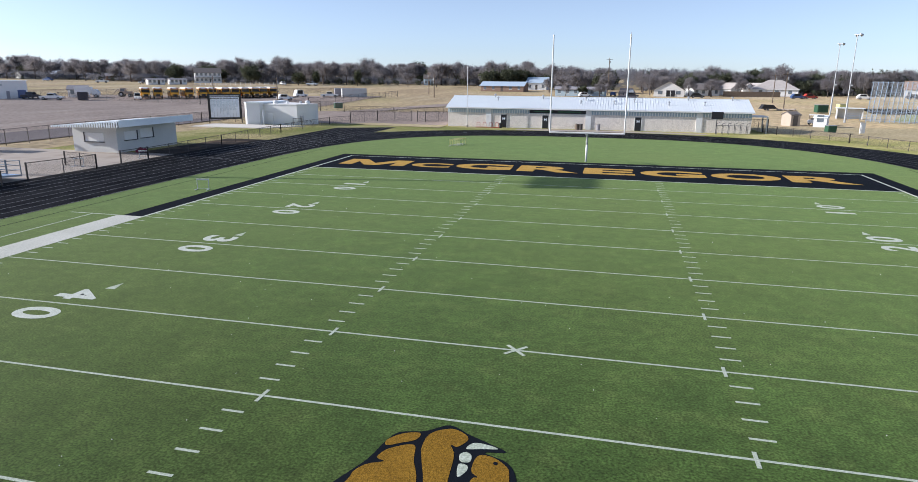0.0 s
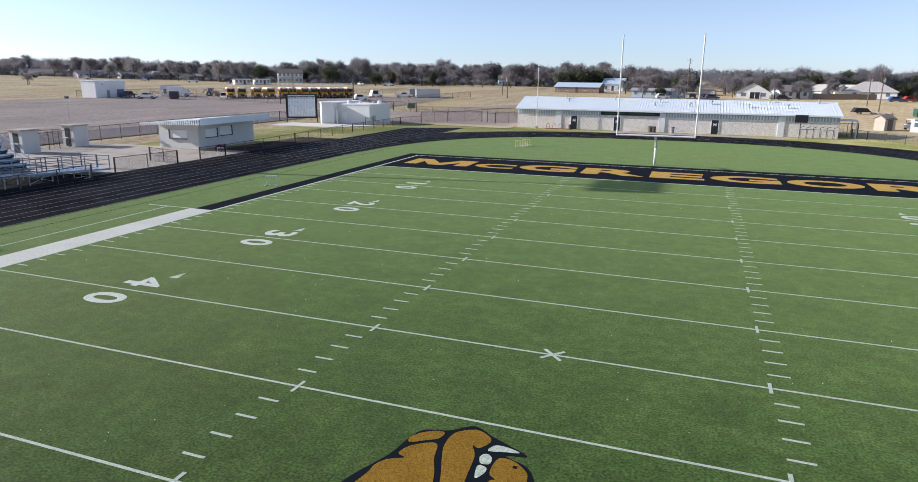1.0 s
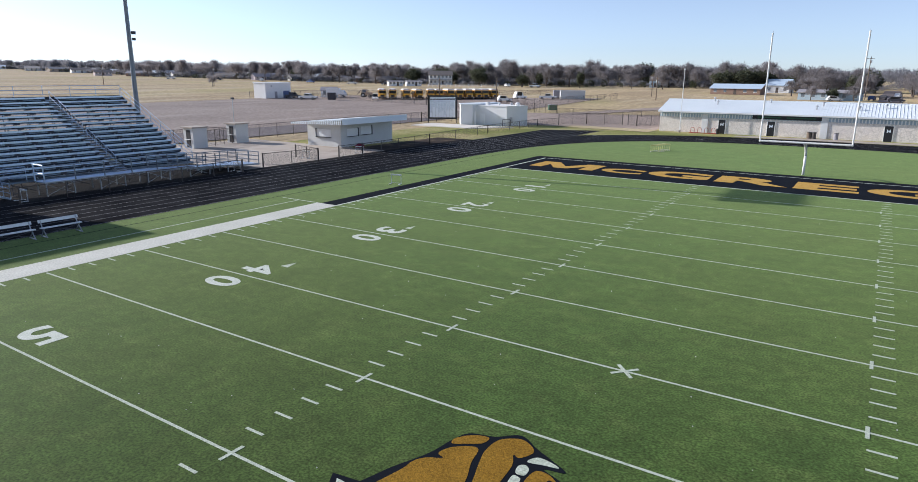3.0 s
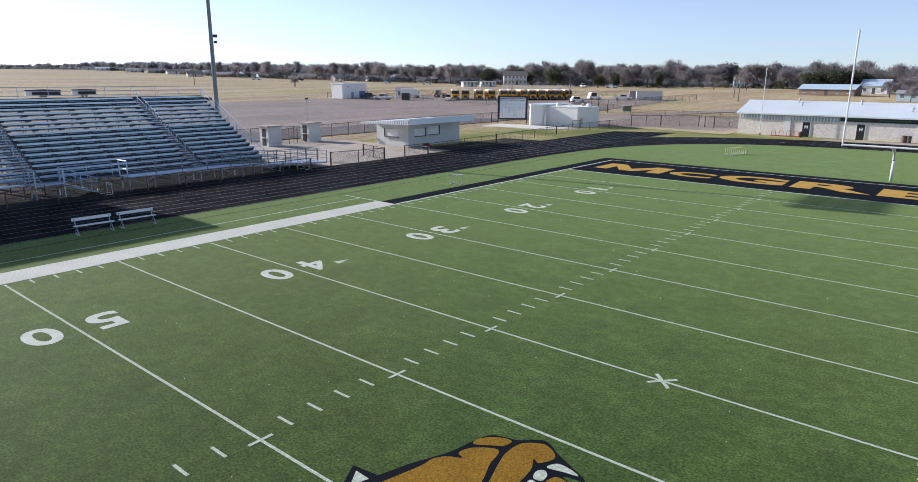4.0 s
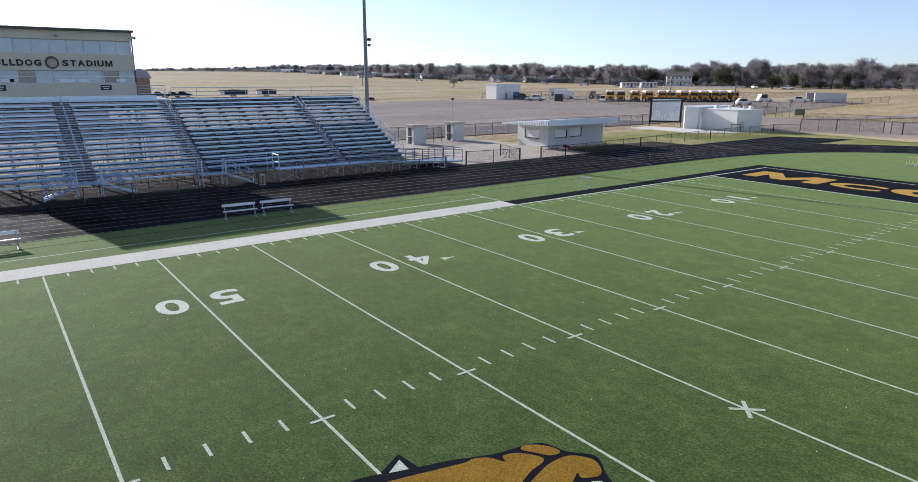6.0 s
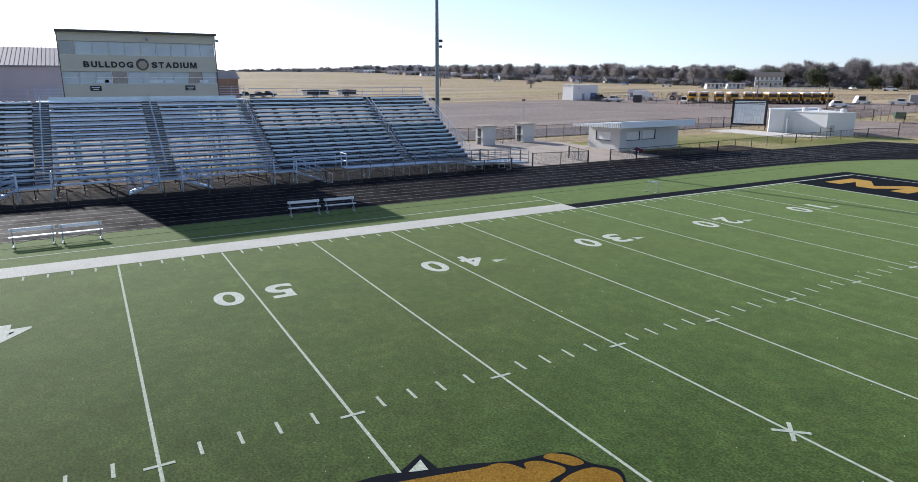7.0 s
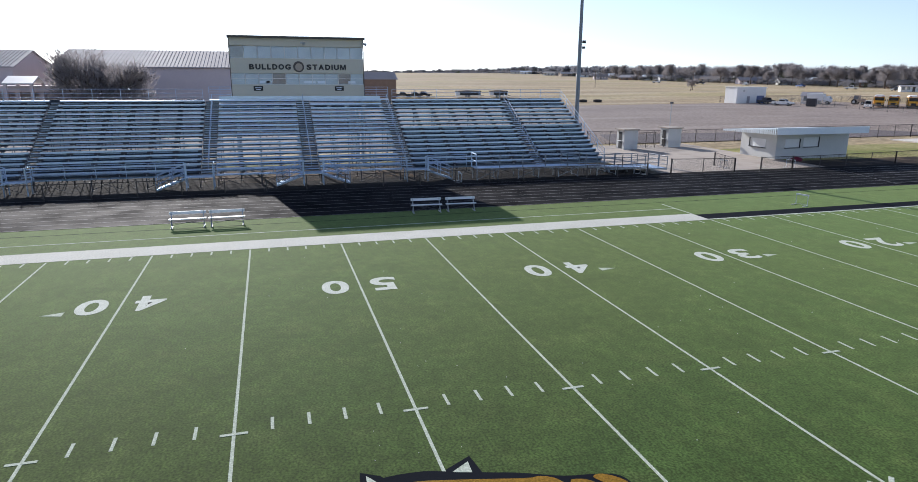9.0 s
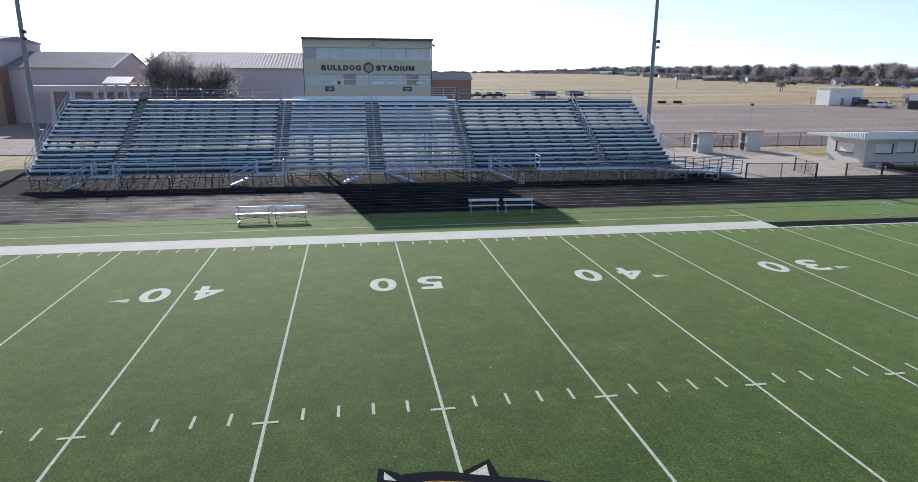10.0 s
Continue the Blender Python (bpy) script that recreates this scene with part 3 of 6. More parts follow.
def patch(name, points, material, z, steps=8):
    part(name, Shape().hexa([(q.x, q.y) for q in smooth(points, steps)], 0.001, z), material, emblem)
patch("dark_outline", [(-2.7, 1.6), (-2.33, 2.5), (-2.2, 3.2), (-2.0, 3.72), (-1.4, 3.93), (-0.9, 4.32), (-0.35, 4.02), (0.1, 3.8), (0.62, 3.5), (0.15, 3.36), (0.7, 3.1), (1.0, 2.5), (1.2, 1.2), (1.1, -0.6), (0.4, -2.2), (-0.8, -3.1), (-2.2, -2.7), (-3.2, -1.75), (-3.35, -0.6), (-3.1, 0.3), (-2.85, 1.1)], NAVY, 0.008, 5)
patch("gold_patch", [(-2.1, 3.12), (-2.17, 3.32), (-1.98, 3.6), (-1.7, 3.78), (-1.48, 3.78), (-1.52, 3.5), (-1.8, 3.3)], OCHRE, 0.013)
patch("gold_patch", [(-2.48, 1.6), (-2.45, 2.0), (-2.28, 2.3), (-1.95, 2.5), (-2.15, 2.62), (-2.0, 3.0), (-1.5, 3.28), (-1.32, 2.7), (-1.05, 2.0), (-0.9, 1.0), (-1.2, -1.0), (-1.9, -2.2), (-2.7, -1.9), (-3.0, -0.9), (-2.82, 0.2)], OCHRE, 0.013, 6)
patch("gold_patch", [(-0.9, 2.0), (-1.17, 2.8), (-1.3, 3.3), (-1.25, 3.85), (-0.85, 4.16), (-0.5, 4.05), (-0.33, 3.8), (-0.5, 3.45), (-0.68, 3.5), (-0.5, 3.1), (-0.42, 2.3), (-0.3, 1.0), (-0.65, 0.9)], OCHRE, 0.013, 6)
patch("gold_patch", [(0.02, 3.18), (0.32, 3.24), (0.68, 2.98), (0.83, 2.6), (0.95, 1.2), (0.8, -0.5), (0.2, -1.6), (0.1, 0.6), (0.05, 2.2), (0.18, 2.42), (0.0, 2.62)], OCHRE, 0.013, 6)
patch("white_patch", [(-0.28, 3.42), (-0.18, 3.68), (0.1, 3.7), (0.42, 3.58), (0.1, 3.5)], PAINT, 0.013)
patch("white_patch", [(-0.38, 3.15), (-0.27, 3.28), (-0.12, 3.18), (-0.1, 2.93), (-0.3, 2.9)], PAINT, 0.013)
patch("white_patch", [(-0.32, 2.78), (-0.13, 2.78), (-0.1, 2.58), (-0.24, 2.34)], PAINT, 0.013)
part("dark_spot", Shape().tube((0.46, 3.0, 0.005), (0.46, 3.0, 0.019), 0.055, n=10), NAVY, emblem)
part("dark_point", Shape().hexa([(-2.9, 0.02), (-2.9, 0.82), (-3.63, 0.72), (-3.25, 0.05)], 0.001, 0.009), NAVY, emblem)
part("white_patch", Shape().hexa([(-3.12, 0.17), (-2.99, 0.6), (-3.42, 0.62)], 0.001, 0.014), PAINT, emblem)
part("dark_point", Shape().hexa([(-2.9, -1.9), (-3.0, -1.1), (-3.42, -1.4), (-3.66, -1.82)], 0.001, 0.009), NAVY, emblem)
part("white_patch", Shape().hexa([(-3.2, -1.72), (-3.12, -1.45), (-3.5, -1.7)], 0.001, 0.014), PAINT, emblem)

# ---- surfaces beyond the track ----
setting("gravel_lot", sheet([(-69, 40), (-160, 60), (-160, 138), (-69, 128)], -0.01, 24, 24), LOT, "wide pinkish-tan gravel parking lot", "parking lot")
setting("lot_drive", sheet([(-68.6, 41), (-82, 46), (-79, 96), (-69, 104)], 0.004, 8, 12), DRIVE, "darker worn drive along the lot fence", "road")
setting("lot_verge", sheet([(-69, -100), (-180, -120), (-160, 60), (-69, 40)], -0.02, 24, 24), LOT, "pale gravel yard behind the bleachers", "yard")
setting("bus_yard", sheet([(-69, 128), (-160, 138), (-155, 165), (-75, 205)], -0.012, 20, 20), LOT, "gravel bus yard with parked buses", "yard")
setting("gate_yard", sheet([(-60, 97), (-26, 100), (-30, 140), (-69, 128)], -0.02, 16, 16), LOT, "bare tan gravel yard by the gates", "yard")
setting("gate_verge", sheet([(-44, 97.9), (-25.6, 95.0), (-25.6, 100), (-40, 101.5)], 0.012, 8, 4), LAWN_DRY, "dry straw-coloured grass before the gates", "lawn")
setting("straw_lawn", sheet([(25.9, 102.5), (61.9, 84.0), (61.9, 117.9), (24.5, 117.9)], -0.03, 10, 8), LAWN_DRY, "dry straw-coloured lawn beside the field house", "lawn")
setting("concrete_apron", Shape().box(-67, -42.3, 30.5, 50.6, -0.1, 0.0), CONCRETE, "pale concrete plaza beside the bleachers", "pavement")
setting("dirt_strip", Shape().box(-57, -42.3, -9.0, 9.0, -0.1, -0.01), DIRT, "brown dirt and leaf litter under the bleachers, darkened for shade", "ground")
# Dark sheets below the side blocks stand in for shade on the ground.
for y0, y1 in ((-34, -9.002), (9.002, 30.4)):
    setting("under_bleacher_shade", Shape().box(-57, -42.3, y0, y1, -0.1, -0.012), ASPHALT, "dark asphalt-coloured ground standing in for shade under the side bleachers", "pavement")
setting("hut_yard", Shape().box(-47.6, -42.7, 50.6, 68, -0.1, 0.002), DIRT, "bare brown dirt before the snack hut", "ground")
setting("plaza_edge", Shape().box(-42.9, -R_OUT + 0.05, 30.5, 68, -0.09, 0.004), ASPHALT, "dark asphalt edge beside the track", "pavement")
setting("outfield", sheet([(56, 136), (150, 112), (170, 140), (66, 157)], 0.03, 10, 8), OUTFIELD, "pale green mown ball field grass", "lawn")
setting("asphalt_strip", Shape().box(-46.5, -R_OUT + 0.05, -60, 30.45, -0.09, 0.004), ASPHALT, "dark asphalt walk between track and bleachers", "pavement")
setting("board_pad", Shape().hexa([(-64.5, 84.0), (-52.0, 84.0), (-47.5, 90.4), (-64.5, 90.4)], -0.1, 0.12), PALE_CONCRETE, "pale concrete pad below the board", "pavement")
setting("front_dirt", Shape().box(-25.3, -13.0, 95.4, 99.75, -0.1, 0.0), LOT, "bare tan dirt beside the field house", "ground")
setting("front_walk", Shape().box(-12.95, 16.5, 95.35, 99.75, -0.1, 0.006), CONCRETE, "pale concrete walk before the field house", "pavement")
setting("far_street", sheet([(3.2, 226), (9.6, 226), (10.5, 330), (4.5, 330)], 0.03, 4, 16), DRIVE, "grey paved street leading away between the houses", "road")
setting("lane_road", sheet([(-60, 128), (-52, 132), (-22, 205), (-30, 208)], 0.0, 8, 20), LOT, "tan gravel lane across the grass", "road")


# ---- bleachers ----
ROWS_N, ROW_D, ROW_H, X0, Z0 = 16, 0.63, 0.335, -45.6, 1.42


def row_x(i):
    return X0 - ROW_D * i


def row_z(i):
    return Z0 + ROW_H * i


def bleacher(y0, y1, closed_rows, label):
    """A block of benches: seat and foot planks on sloping steel frames."""
    w = y1 - y0
    top = thing("bleacher_section", X0, (y0 + y1) / 2, 0, 0, label, "bleachers", "bleacher sections")
    seat = Shape().box(-0.125, 0.125, -w / 2, w / 2, -0.13, 0).mesh("seat_plank", ALU if closed_rows else ALU_NEW)
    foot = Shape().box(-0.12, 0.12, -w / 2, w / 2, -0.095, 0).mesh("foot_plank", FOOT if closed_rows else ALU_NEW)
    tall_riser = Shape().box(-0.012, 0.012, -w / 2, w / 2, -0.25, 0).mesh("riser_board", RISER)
    # Dark strip below each seat, added as a drawn shadow line.
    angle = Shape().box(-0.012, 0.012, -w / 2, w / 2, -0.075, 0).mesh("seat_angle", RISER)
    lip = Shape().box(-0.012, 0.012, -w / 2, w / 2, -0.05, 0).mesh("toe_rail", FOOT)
    for i in range(ROWS_N):
        x, z = -ROW_D * i, row_z(i)
        part("seat_plank", seat, None, top).location = (x, 0, z)
        for k in (0.22, 0.465):
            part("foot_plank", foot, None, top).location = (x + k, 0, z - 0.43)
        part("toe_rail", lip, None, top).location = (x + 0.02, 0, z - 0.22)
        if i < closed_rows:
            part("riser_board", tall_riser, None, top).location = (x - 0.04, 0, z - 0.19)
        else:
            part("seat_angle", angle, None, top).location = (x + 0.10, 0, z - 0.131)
    # Panel added to block sun from behind, inferred from the shaded ground.
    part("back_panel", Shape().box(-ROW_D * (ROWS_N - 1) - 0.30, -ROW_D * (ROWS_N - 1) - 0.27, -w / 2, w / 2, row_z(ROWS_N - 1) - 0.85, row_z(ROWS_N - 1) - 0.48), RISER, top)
    bays = max(2, round(w / 1.83))
    for k in range(bays + 1):
        y = -w / 2 + 0.08 + (w - 0.16) * k / bays
        fr = Shape()
        fr.beam((0.5, y, row_z(0) - 0.60), (-ROW_D * (ROWS_N - 1) - 0.15, y, row_z(ROWS_N - 1) - 0.60), 0.04, 0.12)
        for i in range(ROWS_N):
            x, z = -ROW_D * i, row_z(i)
            fr.box(x - 0.06, x + 0.06, y - 0.02, y + 0.02, z - 0.5, z - 0.131)
            fr.box(x + 0.1, x + 0.56, y - 0.02, y + 0.02, z - 0.56, z - 0.526)
        part("stringer", fr, GALV, top)
        plates = Shape()
        for i in range(ROWS_N):
            x, z = -ROW_D * i, row_z(i)
            plates.box(x + 0.07, x + 0.09, max(y - 0.22, -w / 2), min(y + 0.22, w / 2), z - 0.30, z - 0.131)
        tagged(part("bracket_plate", plates, STEEL_DARK if closed_rows else GALV, top), "", "", "", "stuff")
        for x in ((0.35, -2.6, -5.6, -8.4) if k % 2 == 0 else (-2.6, -5.6, -8.4)):
            h = row_z(0) - 0.6 + (0.5 - x) * ROW_H / ROW_D * 0.94
            post = Shape().box(x - 0.03, x + 0.03, y - 0.03, y + 0.03, 0, h)
            post.box(x - 0.14, x + 0.14, y - 0.14, y + 0.14, -0.02, 0.02)
            part("post", post, STEEL_DARK, top)
        for p_, q_ in (((0.35, 0.1), (-2.6, 1.7)), ((-2.6, 0.1), (-5.6, 3.2)), ((-5.6, 0.1), (-8.4, 4.6))):
            part("brace", Shape().beam((p_[0], y + 0.05, p_[1]), (q_[0], y + 0.05, q_[1]), 0.04), STEEL_DARK, top)
        if k % 2 == 0 and k < bays:
            y2 = y + (w - 0.16) / bays
            for x_, lo, hi in ((-8.4, 0.2, 4.6), (0.3, 0.1, 0.8)):
                for a_, b_ in ((y, y2), (y2, y)):
                    part("brace", Shape().beam((x_, a_, lo), (x_, b_, hi), 0.04), STEEL_DARK, top)
    return top


BLOCKS = [(-27.0, -21.2, 5), (-20.4, -8.7, 5), (-7.5, -0.7, 0), (0.6, 7.4, 0), (8.5, 19.8, 9), (20.7, 26.7, 9)]
for a, b, closed_rows in BLOCKS:
    bleacher(a, b, closed_rows, "aluminium bench bleachers with riser boards on the lower rows" if closed_rows else "open aluminium bench bleachers below the press box")


def rail(pts, posts_every, high, bars, parent, material=ALU, r=0.024, post_r=0.024):
    """A guard rail along a polyline of foot points."""
    for a, b in zip(pts, pts[1:]):
        a, b = Vector(a), Vector(b)
        for k in range(bars):
            h = Vector((0, 0, high * (1 - k / bars)))
            part("rail_bar", Shape().tube(a + h, b + h, r, n=6), material, parent)
        n = max(1, round((b - a).length / posts_every))
        for i in range(n + 1):
            p = a.lerp(b, i / n)
            part("rail_post", Shape().tube(p, p + Vector((0, 0, high)), post_r, n=6), material, parent)


def aisle(y0, y1, bar):
    w = y1 - y0
    top = thing("aisle_stairs", X0, (y0 + y1) / 2, 0, 0, "metal aisle steps between the bleacher blocks", "stairs", "aisle stairs")
    riser = Shape().box(-0.01, 0.01, -w / 2 + 0.03, w / 2 - 0.03, -0.30, 0).mesh("riser_board", STEP_GREY)
    step = Shape().box(-0.15, 0.15, -w / 2 + 0.08, w / 2 - 0.08, -0.03, 0).mesh("step", ALU)
    for i in range(ROWS_N):
        part("riser_board", riser, None, top).location = (-ROW_D * i - 0.12, 0, row_z(i) - 0.13)
        part("step", step, None, top).location = (-ROW_D * i + 0.33, 0, row_z(i) - 0.43)
        part("step", step, None, top).location = (-ROW_D * i + 0.02, 0, row_z(i) - 0.26)
    st = Shape()
    for y in (-w / 2 + 0.05, w / 2 - 0.05):
        st.beam((0.5, y, row_z(0) - 0.56), (-ROW_D * (ROWS_N - 1) - 0.15, y, row_z(ROWS_N - 1) - 0.56), 0.05, 0.14)
    part("stringer", st, GALV, top)
    if bar:
        for lo, hi in ((0.4, 6.6), (7.4, 15.0)):
            a, b = (-ROW_D * lo, 0, row_z(0) + ROW_H * lo - 0.43), (-ROW_D * hi, 0, row_z(0) + ROW_H * hi - 0.43)
            rail([a, b], 1.6, 0.95, 2, top)


for a, b, bar in ((-21.2, -20.4, 0), (-8.7, -7.5, 1), (-0.7, 0.6, 1), (7.4, 8.5, 1), (19.8, 20.7, 1)):
    aisle(a, b, bar)

BACK_X, BACK_Z = row_x(ROWS_N - 1) - 0.35, row_z(ROWS_N - 1)
for name, y0, y1, x, z, bars in (("back", -27.0, -8.9, BACK_X, BACK_Z - 0.1, 3), ("back", 8.6, 26.7, BACK_X, BACK_Z - 0.1, 3)):
    g_ = thing("guard_rail", x, (y0 + y1) / 2, 0, 0, "pale metal guard rail along the top of the bleachers", "railing", "guard rails")
    rail([(0, y0 - (y0 + y1) / 2, z), (0, y1 - (y0 + y1) / 2, z)], 2.3, 1.05, bars, g_)
    toe = Shape().box(-0.02, 0.02, (y0 - y1) / 2, (y1 - y0) / 2, z - 0.35, z + 0.15)
    part("toe_board", toe, RISER, g_)
for y in (-27.05, 26.8):
    g_ = thing("guard_rail", X0, y, 0, 0, "sloping metal guard rail at the end of the bleachers", "railing", "guard rails")
    rail([(0.3, 0, row_z(0) - 0.4), (-ROW_D * (ROWS_N - 1) - 0.3, 0, row_z(ROWS_N - 1) - 0.4)], 1.5, 1.15, 3, g_)
# platform behind the centre blocks with its own side rails
deck = thing("walkway_deck", BACK_X - 0.6, 0, 0, 0, "metal walkway deck along the press box", "walkway")
part("deck_plate", Shape().box(-0.6, 0.62, -8.4, 8.3, BACK_Z - 0.1, BACK_Z), ALU, deck)
part("front_plate", Shape().box(0.63, 0.66, -7.5, 7.4, BACK_Z + 0.01, BACK_Z + 0.32), ALU, deck)
for y in (-8.3, -6.6, 6.5, 8.2):
    part("post", Shape().box(-0.5, -0.42, y - 0.04, y + 0.04, 0, BACK_Z - 0.1), GALV, deck)
for y0, y1 in ((-8.4, -6.45), (6.0, 8.3)):
    rail([(0.0, y0, BACK_Z), (0.0, y1, BACK_Z)], 1.1, 1.15, 5, deck)

# front guard rails and stairs down to the walk
for y0, y1 in ((-27.0, -22.0), (-20.2, -9.8), (-7.4, -1.0), (0.8, 7.4), (9.6, 13.2)):
    g_ = thing("guard_rail", X0 + 0.62, (y0 + y1) / 2, 0, 0, "metal guard rail along the front of the bleachers", "railing", "guard rails")
    h = (y1 - y0) / 2
    rail([(0, -h, row_z(0) - 0.45), (0, h, row_z(0) - 0.45)], 1.9, 1.05, 3, g_)


def stairs(y_plat0, y_plat1, ways):
    """A landing before an aisle, with flights along the front of the bleachers."""
    mid = (y_plat0 + y_plat1) / 2
    top = thing("access_stairs", X0 + 1.15, mid, 0, 0, "aluminium landing with steps and handrails before the bleachers", "stairs", "access stairs")
    h, z = (y_plat1 - y_plat0) / 2, row_z(0) - 0.43
    part("landing", Shape().box(-0.55, 0.55, -h, h, z - 0.06, z), ALU, top)
    for x in (-0.5, 0.5):
        for y in (-h + 0.05, h - 0.05):
            part("post", Shape().box(x - 0.04, x + 0.04, y - 0.04, y + 0.04, 0, z + (1.05 if x > 0 else 0)), ALU, top)
    rail([(0.5, -h, z), (0.5, h, z)], 2.5, 1.05, 1 if len(ways) > 1 else 2, top)
    for w in (-1, 1):
        a = w * h
        if w in ways:
            n, run = 6, 2.1
            for i in range(n):
                yy = a + w * run * (i + 0.5) / n
                part("step", Shape().box(-0.5, 0.5, yy - 0.15, yy + 0.15, z - z * (i + 1) / (n + 1) - 0.04, z - z * (i + 1) / (n + 1)), ALU, top)
            for x in (-0.52, 0.52):
                part("stringer", Shape().beam((x, a, z - 0.15), (x, a + w * run, 0.08), 0.04, 0.13), ALU, top)
                rail([(x, a, z), (x, a + w * run, 0.12)], 1.1, 1.0, 3, top, ALU, 0.03, 0.03)
        else:
            rail([(-0.5, a, z), (0.5, a, z)], 1.1, 1.05, 3, top)


stairs(-21.9, -20.3, (-1,))
stairs(-9.7, -7.6, (-1,))
stairs(-0.85, 0.8, (-1, 1))
stairs(7.6, 9.5, (1,))

# wheelchair ramp along the front
ramp = thing("access_ramp", -43.8, 22, 0, 0, "long aluminium access ramp with rails before the bleachers", "ramp")
RAMP = [(13.5, 1.02), (22.0, 0.98), (27.5, 0.70), (32.2, 0.42)]
for (a, za), (b, zb) in zip(RAMP, RAMP[1:]):
    ob = part("deck_plate", Shape().hexa([(-0.7, a - 22), (0.7, a - 22), (0.7, b - 22), (-0.7, b - 22)], -0.06, 0), ALU, ramp)
    for v in ob.data.vertices:
        v.co.z += za + (zb - za) * (v.co.y + 22 - a) / (b - a)
    for x in (-0.72, 0.72):
        part("side_channel", Shape().beam((x, a - 22, za - 0.06), (x, b - 22, zb - 0.06), 0.05, 0.15), GALV, ramp)
    for x in (-0.68, 0.68):
        if x < 0 and a < 20:
            continue
        rail([(x, a - 22, za), (x, b - 22, zb)], 1.9, 1.1, 3, ramp, POLE, 0.026, 0.04)
rail([(-0.68, 13.5 - 22, 1.02), (0.68, 13.5 - 22, 1.02)], 1.4, 1.2, 2, ramp, ALU, 0.05, 0.05)
rail([(-0.68, 32.2 - 22, 0.42), (0.68, 32.2 - 22, 0.42)], 1.4, 1.1, 3, ramp, POLE, 0.024, 0.035)
# the return run beside it, up to the end landing
part("deck_plate", Shape().box(-2.5, -0.8, 4.6, 10.2, 0.36, 0.42), ALU, ramp)
for x in (-2.5, -0.82):
    part("side_channel", Shape().beam((x, 4.6, 0.36), (x, 10.2, 0.36), 0.05, 0.24), ALU, ramp)
rail([(-2.45, 4.6, 0.42), (-2.45, 10.15, 0.42), (-0.7, 10.15, 0.42)], 1.8, 1.1, 3, ramp, POLE, 0.026, 0.045)
for y in (4.8, 7.4, 10.0):
    part("post", Shape().box(-2.49, -2.41, y - 0.04, y + 0.04, 0, 0.36), GALV, ramp)
for i in range(9):
    y = 13.6 + i * 1.9
    z = float(np.interp(y, [q[0] for q in RAMP], [q[1] for q in RAMP])) - 0.06
    for x in (-0.6, 0.6):
        part("post", Shape().box(x - 0.04, x + 0.04, y - 22.04, y - 21.96, 0, z), GALV, ramp)
    if i % 2 == 0 and i < 8:
        part("brace", Shape().beam((0.62, y - 22, 0.08), (0.62, y - 20.1, z - 0.1), 0.035).beam((0.62, y - 20.1, 0.08), (0.62, y - 22, z - 0.1), 0.035), GALV, ramp)

# ---- press box ----
PX, PY0, PY1, PZ0, PZ1 = -55.35, -6.3, 5.85, 6.75, 12.1
press = thing("press_box", PX, (PY0 + PY1) / 2, 0, 0, "beige two-storey press box with window bands and dark lettering", "press box")
HW = (PY1 - PY0) / 2
part("wall", Shape().box(-4.2, -0.25, -HW + 0.02, HW - 0.02, PZ0, PZ1 - 0.2), BEIGE, press)
BANDS = [(PZ0, 7.82), (8.85, 10.18), (11.28, PZ1 - 0.12)]
for a, b in BANDS:
    part("front_panel", Shape().box(-0.24, 0.0, -HW, HW, a, b), BEIGE, press)
roof = Shape().box(-4.5, 0.45, -HW - 0.12, HW + 0.15, PZ1 - 0.12, PZ1 + 0.06)
part("roof", roof, BROWN, press, "dark brown flat roof edge")
part("corner_trim", Shape().box(-0.24, 0.03, -HW - 0.06, -HW - 0.002, PZ0, PZ1 - 0.14), BROWN, press)
part("corner_trim", Shape().box(-0.24, 0.03, HW + 0.002, HW + 0.06, PZ0, PZ1 - 0.14), BROWN, press)
for a, b, blind in ((7.82, 8.85, 0), (10.18, 11.28, 1)):
    for k in range(10):
        y0, y1 = -HW + 2 * HW * k / 10, -HW + 2 * HW * (k + 1) / 10
        part("window", Shape().box(-0.22, -0.18, y0 + 0.04, y1 - 0.04, a + 0.03, b - 0.03), SKY_BLIND if (blind or k not in (3, 8)) and not (blind and k == 0) else GLASS, press)
        part("mullion", Shape().box(-0.24, -0.10, y0 - 0.025, y0 + 0.025, a, b), WHITE, press)
    part("window_sill", Shape().box(-0.2, 0.03, -HW, HW, a - 0.001, a + 0.03), WHITE, press)
    if not blind:
        part("transom", Shape().box(-0.175, -0.13, -HW, HW, a + 0.52, a + 0.57), WHITE, press)
        for y, w in ((-3.6, 0.9), (-3.0, 0.5), (1.7, 0.8), (4.6, 0.7), (0.4, 1.1)):
            part("paper_sheet", Shape().box(-0.175, -0.165, y, y + w, a + 0.1, a + 0.34), BOARD, press)
for y in (-3.75, 3.7):
    s_ = part("speaker_sign", Shape().box(0.005, 0.06, y - 0.42, y + 0.42, 7.25, 7.68), BLACK, press, "small black plaque")
    part("pale_bar", Shape().box(0.06, 0.066, y - 0.3, y + 0.3, 7.5, 7.56), BOARD, s_)
    part("pale_bar", Shape().box(0.06, 0.066, y - 0.2, y + 0.2, 7.34, 7.40), BOARD, s_)
